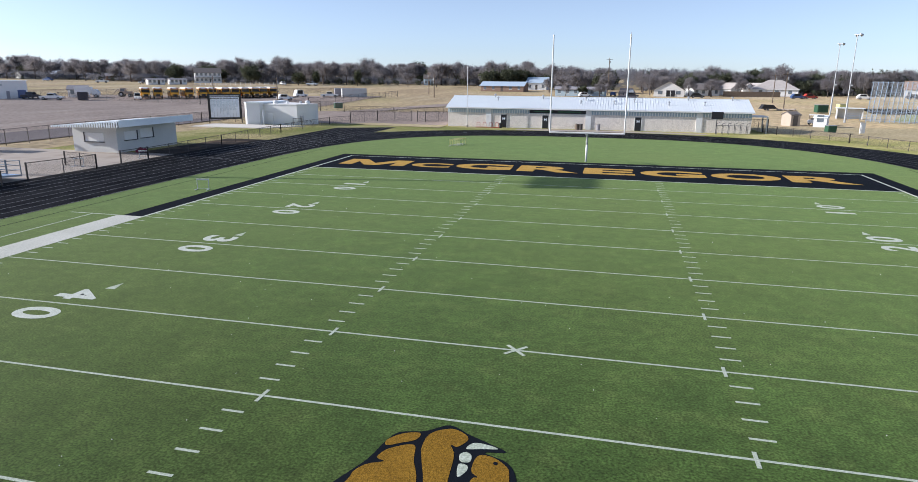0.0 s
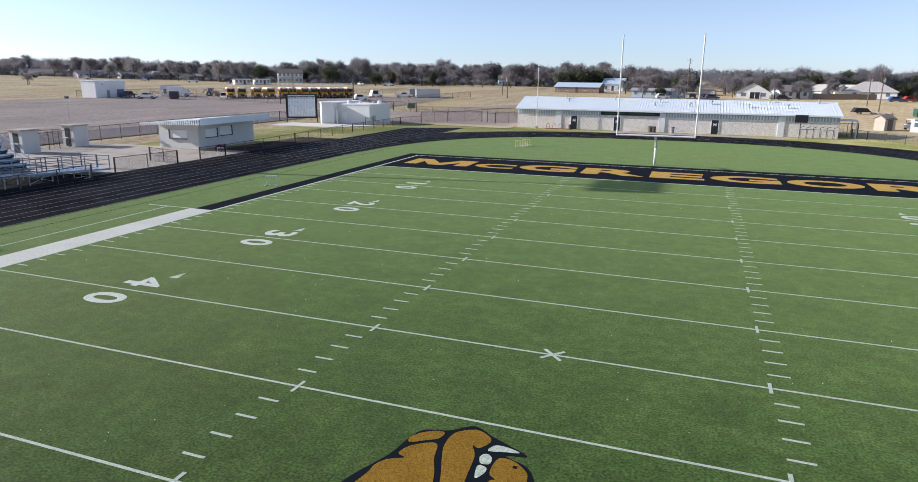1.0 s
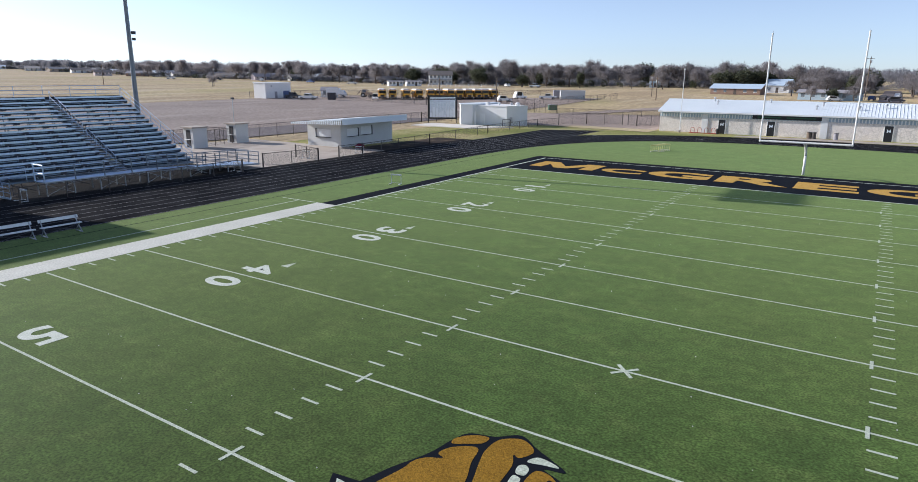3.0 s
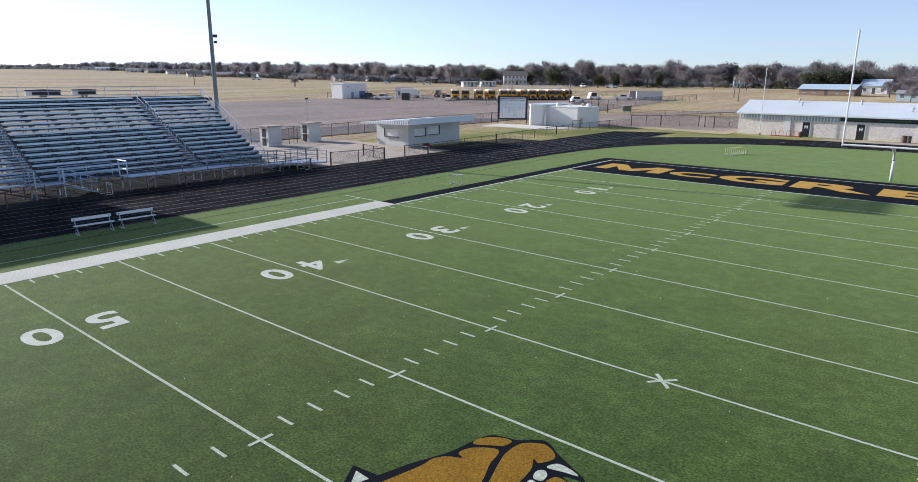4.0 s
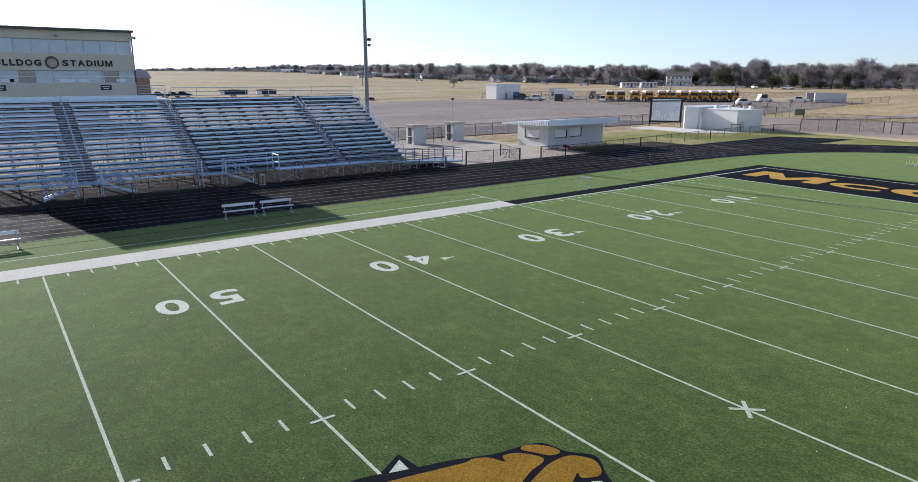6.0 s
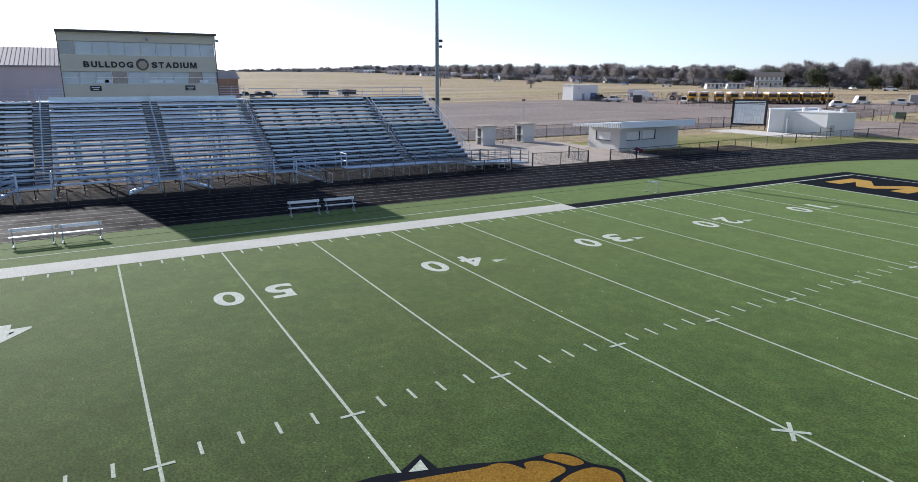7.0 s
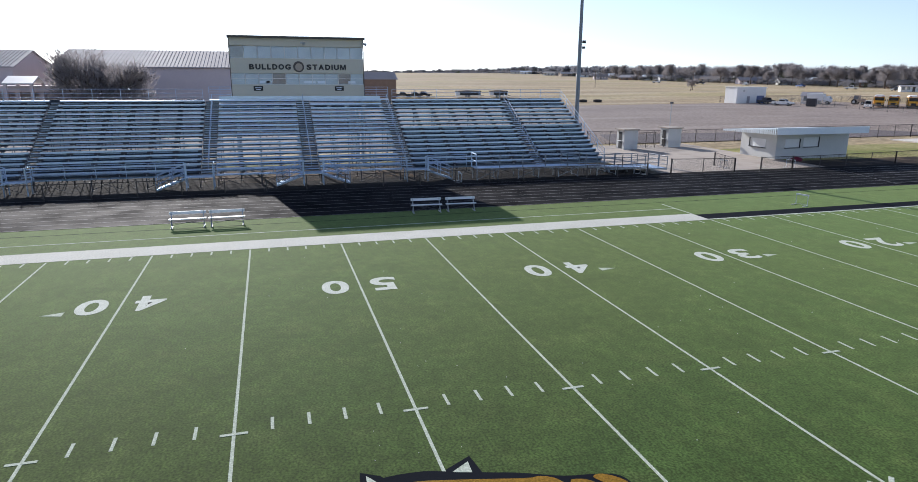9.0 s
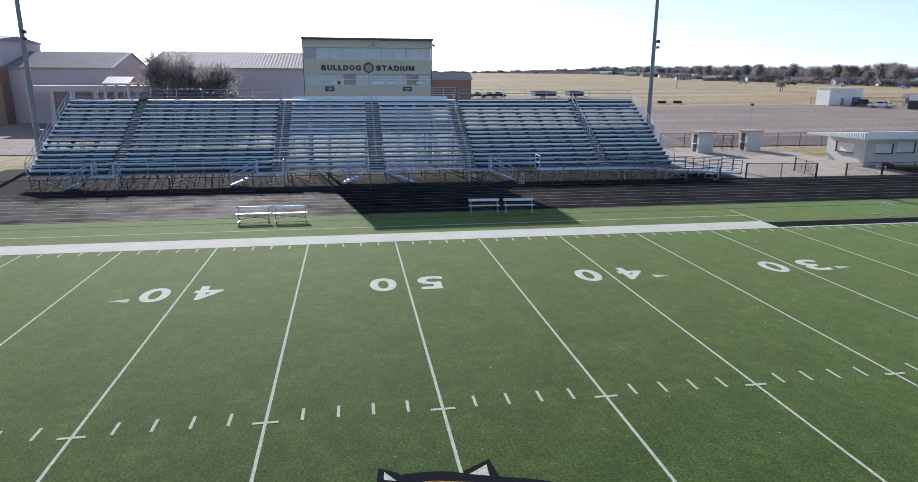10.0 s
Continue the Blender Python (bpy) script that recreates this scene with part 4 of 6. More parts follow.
def sign_word(word, y0, y1, z, high, widths):
    """Broad capitals set one by one along the front of the press box."""
    total, y = sum(widths) + 0.22 * (len(word) - 1), y0
    k = (y1 - y0) / total
    for ch, w in zip(word, widths):
        if ch == "M":
            letter_m(BLACK, 0.005, y + w * k / 2, z, w * k, high, 90, "sign_letter", press, 0.04, True)
        else:
            letter(ch, BLACK, 0.005, y + w * k / 2, z, w * k, high, 90, 0.05, 0.04, "sign_letter", press, True)
        y += (w + 0.22) * k


sign_word("BULLDOG", -4.45, -0.72, 9.42, 0.5, (1, 1, 0.8, 0.8, 1, 1.1, 1.1))
sign_word("STADIUM", 0.72, 4.4, 9.42, 0.5, (0.95, 0.9, 1.1, 1, 0.26, 1, 1.15))
part("round_badge", Shape().tube((0.0, 0, 9.45), (0.03, 0, 9.45), 0.5, n=24), BROWN, press, "round brown and pale badge")
part("badge_patch", Shape().tube((0.03, 0.02, 9.42), (0.036, 0.02, 9.42), 0.34, n=20), TAN, press)
for y in (0.35, HW + 0.02):
    part("floodlight", Shape().box(0.02, 0.2, y - 0.12, y + 0.12, 11.5, 11.7), GALV, press)
    part("floodlight", Shape().ball((0.25, y + 0.2, 11.55), 0.13, 8), GALV, press)
for y in (-HW + 0.2, 0, HW - 0.2):
    for x in (-4.0, -0.4):
        part("post", Shape().box(x - 0.12, x + 0.12, y - 0.12, y + 0.12, 0, PZ0), GALV, press)


# ---- goal posts ----
def goal_post(end):
    top = thing("goal_post", 0, end * 57.2, 0, 0 if end > 0 else 180, "white single-base football goal post", "goal post", "goal posts")
    bar_y = END - 57.2
    part("base", Shape().tube((0, 0, -0.1), (0, 0, 1.75), 0.11, n=12), WHITE, top, "", True)
    pts = [(0, bar_y * (1 - math.cos(a)) * 1.0, 1.75 + 1.2 * math.sin(a)) for a in (math.pi / 2 * k / 6 for k in range(7))]
    part("gooseneck", Shape().pipe(pts, 0.11, 12), WHITE, top, "", True)
    part("crossbar", Shape().tube((-3.556, bar_y, 3.05), (3.556, bar_y, 3.05), 0.085, n=12), WHITE, top)
    for x in (-3.556, 3.556):
        part("upright", Shape().tube((x, bar_y, 2.97), (x, bar_y, 12.2), 0.065, n=10), WHITE, top)
        part("ribbon", Shape().box(x - 0.005, x + 0.005, bar_y - 0.06, bar_y + 0.06, 12.2, 12.35), RED, top)


goal_post(1)
goal_post(-1)


# ---- tall floodlight poles by the bleachers ----
def flood_pole(x, y, tall, turn=0.0, rows_=3, label="tall grey steel stadium light pole"):
    top = thing("floodlight_pole", x, y, lie(x, y), turn, label, "light pole", "light poles")
    part("pole", Shape().tube((0, 0, 0), (0, 0, 3.6), 0.33, 0.31, 12).tube((0, 0, 3.6), (0, 0, tall), 0.25, 0.13, 12), POLE, top)
    part("control_box", Shape().box(-0.1, 0.25, 0.22, 0.62, 2.2, 3.4), POLE, top)
    for k in range(rows_):
        z = tall - 0.1 - 0.8 * k
        arm = part("crossarm", Shape().box(0.12, 0.24, -2.7, 2.7, z - 0.08, z + 0.08), GALV, top)
        for i in range(6):
            y_ = -2.45 + 0.98 * i
            part("lamp_head", Shape().tube((0.3, y_, z - 0.12), (0.72, y_, z - 0.28), 0.24, 0.5, 10), GALV, arm)
    return top


def ball_light(x, y, tall):
    """Slim two-stage pole with a small pair of lamps at its head."""
    top = thing("ball_field_light", x, y, lie(x, y), 30, "slim grey ball field light pole with small lamps", "light pole", "light poles")
    part("pole", Shape().tube((0, 0, 0), (0, 0, 4.5), 0.2, 0.18, 10).tube((0, 0, 4.5), (0, 0, tall), 0.11, 0.07, 10), GALV, top)
    part("crossarm", Shape().box(-0.05, 0.05, -0.75, 0.75, tall - 0.15, tall - 0.02), GALV, top)
    for y_ in (-0.5, 0.5):
        part("lamp_head", Shape().tube((0.08, y_, tall), (0.55, y_, tall - 0.2), 0.14, 0.3, 10), GALV, top)
    part("bracket_lamp", Shape().box(0.1, 0.5, -0.2, 0.2, tall * 0.42, tall * 0.42 + 0.3), WHITE, top)


def mid_box(top, z):
    part("small_floodlight", Shape().box(0.15, 0.45, 0.18, 0.5, z - 0.15, z + 0.15).box(-0.05, 0.15, 0.1, 0.3, z - 0.03, z + 0.03), STEEL_DARK, top)
    part("small_floodlight", Shape().box(0.15, 0.42, 0.2, 0.46, z - 0.75, z - 0.5), STEEL_DARK, top)


for y in (31.3, -32.5):
    mid_box(flood_pole(-60.5, y, 26.7), 12.5)


# ---- buildings near the track ----
# snack hut: flat overhanging metal roof, shuttered hatches
hut = thing("snack_hut", -52.05, 54.6, 0, 0, "pale grey block snack hut with flat overhanging metal roof", "hut")
part("wall", Shape().box(-2.8, 2.8, -4.7, 5.15, -0.1, 2.95), WALL_GREY, hut)
roof = part("roof", Shape().loft([(-3.3, 2.80), (5.1, 3.4), (5.1, 3.5), (-3.3, 2.90)], -6.9, 5.25), ROOF_METAL, hut, "flat pale metal roof with ribbed edge")
part("fascia", Shape().box(5.1, 5.2, -6.9, 5.25, 2.88, 3.6), ROOF_METAL, roof)
for i in range(28):
    x = -3.25 + 0.3 * i
    k = i / 27
    part("roof_rib", Shape().box(x, x + 0.14, -6.97, -6.9, 2.72 + 0.16 * k, 2.92 + 0.66 * k), ROOF_METAL, roof)
# Dark bar on one side of each hatch stands in for the jamb's shadow.
for y0, y1, z0, z1 in ((-3.6, -1.7, 1.25, 2.15), (-1.1, 0.9, 1.3, 2.3)):
    w_ = part("hatch", Shape().box(2.8, 2.86, y0, y1, z0, z1), WHITE, hut, "white closed shutter")
    part("hatch_jamb_shadow", Shape().box(2.8, 2.95, y1, y1 + 0.08, z0 - 0.05, z1 + 0.05), STEEL_DARK, w_)
    part("hatch_shelf", Shape().box(2.8, 3.0, y0 - 0.05, y1 + 0.08, z0 - 0.08, z0 - 0.03), STEEL_DARK, w_)
w_ = part("hatch", Shape().box(-1.2, 1.2, -4.76, -4.7, 1.15, 2.05), WHITE, hut, "white closed shutter")
part("hatch_jamb_shadow", Shape().box(-1.28, -1.2, -4.85, -4.7, 1.1, 2.1), STEEL_DARK, w_)
part("hatch_shelf", Shape().box(-1.28, 1.25, -4.9, -4.7, 1.05, 1.1), STEEL_DARK, w_)
red = thing("red_bundle", -47.0, 50.6, 0, 20, "small maroon cloth bundle beside the snack hut", "bundle")
part("cloth", Shape().ball((0, 0, 0.3), 0.38, 10, 0.8).ball((0.35, 0.2, 0.24), 0.28, 8, 0.85).ball((-0.3, -0.15, 0.2), 0.24, 8, 0.8), MAROON, red)
part("foot", Shape().tube((0, 0, 0), (0, 0, 0.06), 0.3, n=8), STEEL_DARK, red)

# record board beside the white block house
board = thing("record_board", -63.2, 93.4, 0, 0, "large black-framed board of pale printed sheets on posts", "board")
board.matrix_basis = pose(-64.0, 93.2, 0, 0, 0, 33) @ Matrix.Diagonal((0.91, 1, 0.95, 1))
part("panel", Shape().box(-3.0, 3.0, 0, 0.12, 0.75, 5.1), BLACK, board)
for x in (-2.95, 2.95):
    part("post", Shape().box(x - 0.09, x + 0.09, 0.0, 0.18, -0.05, 5.3), BLACK, board)
part("frame_top", Shape().box(-3.1, 3.1, -0.04, 0.14, 5.1, 5.3), BLACK, board)
sheet_part = part("poster", Shape().box(-2.62, 2.62, -0.02, 0.0, 1.05, 4.7), BOARD, board, "pale blue printed sheets")
bars = random.Random(7)
for k in range(9):
    x = -2.58 + 0.575 * k
    z, low = 4.3, bars.uniform(1.5, 3.1)
    part("print_bar", Shape().box(x, x + 0.5, -0.027, -0.02, 4.42, 4.6), STEEL_DARK, sheet_part)
    while z > low:
        part("print_bar", Shape().box(x, x + bars.uniform(0.34, 0.5), -0.027, -0.02, z - 0.055, z), BAND, sheet_part)
        z -= 0.15
    part("column_gap", Shape().box(x + 0.53, x + 0.555, -0.026, -0.02, 1.06, 4.36), ROOF_GREY, sheet_part)
part("title_bar", Shape().box(-2.6, 2.6, -0.02, -0.005, 4.84, 4.98), BOARD, board)

# white block house with flat roof
block = thing("block_house", -53.6, 96.5, 0, 0, "white flat-roofed block house beside the track", "building")
part("wall", Shape().hexa([(-2.6, -4.0), (3.7, -4.0), (5.8, -0.3), (-2.6, 4.3)], -0.1, 3.35), WALL_WHITE, block)
part("front_bay", Shape().hexa([(-6.0, -4.2), (-4.6, -6.0), (-2.6, -5.2), (-2.604, 4.3), (-4.0, 5.0)], -0.1, 3.6), WALL_WHITE, block)
part("parapet", Shape().hexa([(-6.12, -4.2), (-4.62, -6.14), (-2.5, -5.28), (-2.5, 4.3), (-4.1, 5.1)], 3.6, 3.78), ROOF_METAL, block)
part("parapet", Shape().hexa([(-2.49, -4.08), (3.74, -4.08), (5.88, -0.3), (-2.49, 4.2)], 3.35, 3.5), WALL_WHITE, block)
for x, y in ((-1.2, -2.2), (4.2, -1.0)):
    v_ = part("roof_fan", Shape().tube((x, y, 3.5), (x, y, 3.8), 0.4, n=10), WHITE, block)
    part("fan_hood", Shape().tube((x, y, 3.8), (x, y, 4.05), 0.55, 0.25, 10), WHITE, v_)
part("pipe_guard", Shape().beam((3.2, -4.6, 0), (3.2, -4.6, 1.2), 0.07).beam((3.2, -4.6, 1.2), (4.4, -3.9, 1.2), 0.07).beam((4.4, -3.9, 1.2), (4.4, -3.9, 0), 0.07), STEEL_DARK, block)
part("door", Shape().box(-1.7, -0.8, -4.06, -4.0, 0, 2.05), WHITE, block)
part("post", Shape().box(-2.05, -1.85, -5.4, -5.2, 0, 2.4), WHITE, block)
part("vent", Shape().tube((0.4, -1.0, 3.5), (0.4, -1.0, 3.95), 0.18, 0.25, 8), WHITE, block)
part("vent", Shape().tube((2.0, 0.8, 3.5), (2.0, 0.8, 3.9), 0.22, 0.25, 8), GALV, block)
part("meter_box", Shape().box(4.0, 4.5, -3.55, -3.3, 0.6, 1.6), GALV, block)

# field house: long stone wall, pale ribbed gable roof
FX0, FX1, FY0, FY1 = -25.3, 23.3, 99.8, 111.0
house_ = thing("field_house", (FX0 + FX1) / 2, FY0, 0, 0, "long pale stone field house with white ribbed metal roof", "building")
FL = (FX1 - FX0) / 2
part("wall", Shape().box(-FL, FL, 0, FY1 - FY0, -0.1, 2.5), STONE, house_)
part("upper_wall", Shape().box(-FL, FL, -0.03, FY1 - FY0, 2.4, 3.25), BAND, house_, "blue-grey ribbed metal band under the eaves")
ribs = Shape()
for i in range(int(2 * FL / 0.42)):
    ribs.box(-FL + 0.42 * i + 0.1, -FL + 0.42 * i + 0.27, -0.09, -0.03, 2.42, 2.95)
tagged(part("ribbed_band", ribs, WHITE, house_), "", "", "", "stuff")
part("eave_trim", Shape().box(-FL - 0.3, FL + 0.3, -0.5, -0.36, 3.08, 3.3), WHITE, house_)
depth = FY1 - FY0
ridge = depth / 2
roof = Shape()
for sgn in (0, 1):
    y0, y1 = (-0.5, ridge) if not sgn else (depth + 0.5, ridge)
    roof.face((-FL - 0.3, y0, 3.3), (FL + 0.3, y0, 3.3), (FL + 0.3, y1, 5.0), (-FL - 0.3, y1, 5.0))
    roof.face((-FL - 0.3, y0, 3.2), (-FL - 0.3, y1, 4.9), (FL + 0.3, y1, 4.9), (FL + 0.3, y0, 3.2))
for x in (-FL - 0.3, FL + 0.3):
    roof.face((x, -0.5, 3.2), (x, -0.5, 3.3), (x, ridge, 5.0), (x, depth + 0.5, 3.3), (x, depth + 0.5, 3.2), (x, ridge, 4.9))
roof = part("roof", roof, ROOF_METAL, house_, "white ribbed metal gable roof")
gable = Shape()
for x in (-FL, FL):
    gable.face((x, 0, 3.2), (x, depth, 3.2), (x, ridge, 4.9))
part("gable_wall", gable, WHITE, house_)
ribs = Shape()
for i in range(int(2 * FL / 0.42) + 1):
    x = -FL - 0.2 + 0.42 * i
    ribs.beam((x, -0.48, 3.33), (x, ridge, 5.03), 0.03, 0.03)
part("roof_ribs", ribs, ROOF_METAL, roof)
part("ridge_cap", Shape().box(-FL - 0.3, FL + 0.3, ridge - 0.15, ridge + 0.15, 4.98, 5.08), ROOF_METAL, roof)
for x, y in ((-17.0, 4.9), (-16.2, 3.3), (-8.6, 4.6), (-2.0, 2.0), (-1.3, 3.8), (3.4, 2.3), (6.6, 3.4), (12.0, 2.2), (15.2, 4.9), (17.5, 2.3), (22.0, 5.0)):
    z = 3.3 + 1.7 * (y + 0.5) / (ridge + 0.5)
    v_ = part("roof_vent", Shape().tube((x, y, z - 0.1), (x, y, z + 0.45), 0.10, n=8), GALV, roof)
    part("vent_cap", Shape().tube((x, y, z + 0.45), (x, y, z + 0.65), 0.24, 0.12, 8), GALV, v_)
for x in (-14.6, -7.6, 7.3):
    d_ = part("door", Shape().box(x - 0.5, x + 0.5, -0.07, 0.0, 0, 2.15), BLACK, house_, "black door with pale mark")
    part("door_frame", Shape().box(x - 0.58, x - 0.5, -0.09, 0, 0, 2.22).box(x + 0.5, x + 0.58, -0.09, 0, 0, 2.22), WHITE, d_)
    part("pale_mark", Shape().box(x - 0.22, x - 0.1, -0.082, -0.07, 1.25, 1.7).box(x + 0.1, x + 0.22, -0.082, -0.07, 1.25, 1.7).box(x - 0.1, x + 0.1, -0.082, -0.07, 1.42, 1.55), BOARD, d_)
for x in (-17.2, -0.6, 16.6):
    part("white_panel", Shape().box(x - 0.45, x + 0.45, -0.12, 0, 0, 3.0), WHITE, house_, "white metal door panel and downpipe")
part("banner", Shape().box(-10.3, -1.0, -0.14, -0.095, 2.5, 3.05), BLACK, house_, "long dark banner")
part("banner_bar", Shape().box(-9.6, -6.4, -0.15, -0.14, 2.68, 2.88).box(-5.6, -1.8, -0.15, -0.14, 2.68, 2.88), GREEN, house_)
part("canopy", Shape().box(FL, FL + 2.6, 0.8, 4.5, 2.5, 2.65), WHITE, house_)
for x, y in ((FL + 2.45, 0.95), (FL + 2.45, 4.3)):
    part("canopy_post", Shape().box(x - 0.08, x + 0.08, y - 0.08, y + 0.08, 0, 2.5), WALL_GREY, house_)
hoop = thing("basketball_hoop", 17.9, 97.6, 0, 0, "black basketball backboard on a dark post", "basketball hoop")
part("post", Shape().tube((0, 0, -0.1), (0, 0, 2.9), 0.06, n=8), STEEL_DARK, hoop)
part("backboard", Shape().box(-0.85, 0.85, -0.28, -0.2, 2.3, 3.4), BLACK, hoop)
part("arm", Shape().box(-0.05, 0.05, -0.2, 0, 2.7, 2.85), STEEL_DARK, hoop)
rack = thing("exercise_rack", 20.2, 98.2, 0, 0, "row of rusty metal exercise bars", "exercise rack")
for i in range(6):
    x = -2.2 + 0.88 * i
    part("frame", Shape().beam((x, 0, 0), (x, 0, 1.55), 0.06).beam((x, 0, 1.55), (x + 0.5, 0, 1.75), 0.06).beam((x, 0, 1.2), (x, -0.9, 1.2), 0.05).beam((x, -0.9, 0), (x, -0.9, 1.2), 0.05), STEEL_DARK, rack)
part("top_bar", Shape().beam((-2.2, 0, 1.3), (2.2, 0, 1.3), 0.06), STEEL_DARK, rack)
for x, m_ in ((-3.3, WOOD), (-2.7, BROWN), (0.1, ROOF_GREY)):
    b_ = thing("trash_barrel", x, 98.9, 0, 0, "dull upright barrel by the field house wall", "barrel", "barrels")
    part("body", Shape().tube((0, 0, 0), (0, 0, 0.9), 0.3, n=12), m_, b_)
    part("rim", Shape().tube((0, 0, 0.9), (0, 0, 0.94), 0.32, n=12), STEEL_DARK, b_)
r_ = thing("bike_rack", -18.0, 98.6, 0, 0, "red steel bicycle rack with rounded loops", "bike rack")
for i in range(4):
    x = -1.7 + 1.05 * i
    arc = [(x - 0.28, 0.0)] + [(x - 0.28 * math.cos(math.pi * k / 8), 0.62 + 0.28 * math.sin(math.pi * k / 8)) for k in range(9)] + [(x + 0.28, 0.0)]
    part("loop", Shape().pipe([(a, 0, p) for a, p in arc], 0.035, 6), RED, r_)
part("base_bar", Shape().box(-2.1, 1.9, -0.28, -0.2, 0.05, 0.12).box(-2.1, 1.9, 0.2, 0.28, 0.05, 0.12), RED, r_)
for x in (-2.05, 1.85):
    part("foot", Shape().box(x - 0.04, x + 0.04, -0.4, 0.4, 0, 0.06), RED, r_)
bag = thing("black_bin", -15.9, 98.7, 0, 0, "black rubbish bin by the door", "bin")
part("body", Shape().tube((0, 0, 0), (0, 0, 0.7), 0.25, 0.32, 10), BLACK, bag)
part("lid", Shape().ball((0, 0, 0.72), 0.3, 10, 0.5), BLACK, bag)


def thin_pole(x, y, tall, r, label, material=GALV, group="flag poles"):
    top = thing("flag_pole", x, y, lie(x, y), 0, label, "pole", group)
    part("shaft", Shape().tube((0, 0, 0), (0, 0, tall), r, r * 0.6, 8), material, top)
    part("cap", Shape().ball((0, 0, tall), r * 1.6, 8), material, top)
    part("foot", Shape().tube((0, 0, 0), (0, 0, 0.35), r * 3, n=8), CONCRETE, top)


thin_pole(-21.5, 97.8, 9.7, 0.07, "white flag pole before the field house", WHITE)


# ---- ticket booths by the gate ----
for x, y in ((-62.9, 39.6), (-64.2, 46.7)):
    b_ = thing("ticket_booth", x, y, 0, 0, "small pale grey block ticket booth with flat roof", "booth", "ticket booths")
    part("wall", Shape().box(-0.9, 0.9, -0.95, 0.95, -0.05, 2.35), WALL_GREY, b_)
    part("roof", Shape().box(-1.15, 1.15, -1.2, 1.05, 2.35, 2.5), CONCRETE, b_)
    # Black panel on the solid wall stands in for the doorway's unlit inside.
    part("doorway_shade", Shape().box(-0.4, 0.4, -0.97, -0.95, 0.1, 2.1), BLACK, b_)
    part("hatch_shelf", Shape().box(-0.5, 0.5, -1.2, -0.95, 1.0, 1.06), WHITE, b_)
lampst = thing("lamp_post", -65.9, 47.6, 0, 0, "thin pole with a small dark floodlight", "lamp post")
part("shaft", Shape().tube((0, 0, 0), (0, 0, 5.4), 0.06, 0.04, 8), GALV, lampst)
part("lamp_head", Shape().box(-0.15, 0.2, -0.15, 0.15, 5.35, 5.6), STEEL_DARK, lampst)


# ---- chain-link fences ----
def fence(pts, high, label, dark=True, every=3.0, mesh=True):
    pts = [Vector((x, y, lie(x, y))) for x, y in pts]
    o = pts[0]
    top = thing("chain_link_fence", o.x, o.y, o.z, 0, label, "fence", "chain-link fences")
    metal, wire = (BROWN, WIRE_DARK) if dark else (GALV, WIRE_GREY)
    for a, b in zip(pts, pts[1:]):
        n = max(1, round((b - a).length / every))
        for i in range(n + 1):
            p = a.lerp(b, i / n) - o
            p.z = lie(p.x + o.x, p.y + o.y) - o.z
            thick = 0.075 if i in (0, n) else 0.04
            part("post", Shape().tube(p - Vector((0, 0, 0.1)), p + Vector((0, 0, high + 0.05)), thick, n=6), metal, top)
            if i < n:
                q = a.lerp(b, (i + 1) / n) - o
                q.z = lie(q.x + o.x, q.y + o.y) - o.z
                up, lo = Vector((0, 0, high)), Vector((0, 0, 0.05))
                part("top_rail", Shape().tube(p + up, q + up, 0.028, n=5), metal, top)
                if mesh:
                    part("wire_mesh", Shape().face(p + lo, q + lo, q + up, p + up), wire, top)
    return top


fence([(-42.1, -40), (-42.1, 29.5)], 1.05, "low dark chain-link fence between track and bleachers", every=3.05)
fence([(-43.0, 32.6), (-42.1, 38.9)], 1.25, "low dark chain-link fence beside the plaza", every=2.6)
fence([(-42.1, 38.9), (-46.5, 40.0)], 1.25, "open chain-link gate leaf beside the plaza", every=2.2)
fence([(-42.1, 41.9), (-42.1, 45.6)], 1.25, "low dark chain-link fence beside the plaza", every=3.2)
fence([(-42.1, 45.6), (-43.3, 60), (-45.2, 78), (-45.6, 96), (-43.6, 100.5)], 1.2, "low brown chain-link fence along the track", every=3.6)
fence([(-43.6, 100.5), (-40.5, 106.0), (-34.6, 108.6)], 1.9, "tall brown chain-link fence beside the gate", every=3.0)
fence([(-33.4, 108.2), (-31.6, 107.6), (-27.2, 110.0)], 1.9, "tall brown chain-link gate beside the field house", every=2.4)
fence([(-67.5, 36.5), (-66.5, 49), (-68.0, 66), (-68.0, 92), (-60.5, 101)], 1.8, "tall brown chain-link fence along the gravel lot", every=3.3)
fence([(-62.6, 40.8), (-63.8, 45.5)], 1.9, "dark gate between the ticket booths", every=1.6)
fence([(-57, 129), (-31, 133), (-26, 114)], 1.3, "brown chain-link fence on the grass", every=4.0)
fence([(-66, 128), (-100, 138), (-150, 145)], 1.6, "brown chain-link fence along the bus yard", every=4.5)
fence([(-165, 132), (-160, 160), (-128, 190), (-95, 220)], 1.8, "brown chain-link fence behind the bus yard", every=5.0)
fence([(-72, 128), (-64, 131.5), (-57, 129)], 2.1, "tall brown chain-link gate of the bus yard", every=2.0)
fence([(-74, 127), (-76, 150), (-70, 205)], 1.8, "brown chain-link fence beside the lane", every=4.5)
fence([(25.8, 103.5), (27.0, 99.5), (33.6, 88), (41, 70), (44, 50), (44.5, 20)], 1.15, "low brown chain-link fence along the track bend", every=3.4)
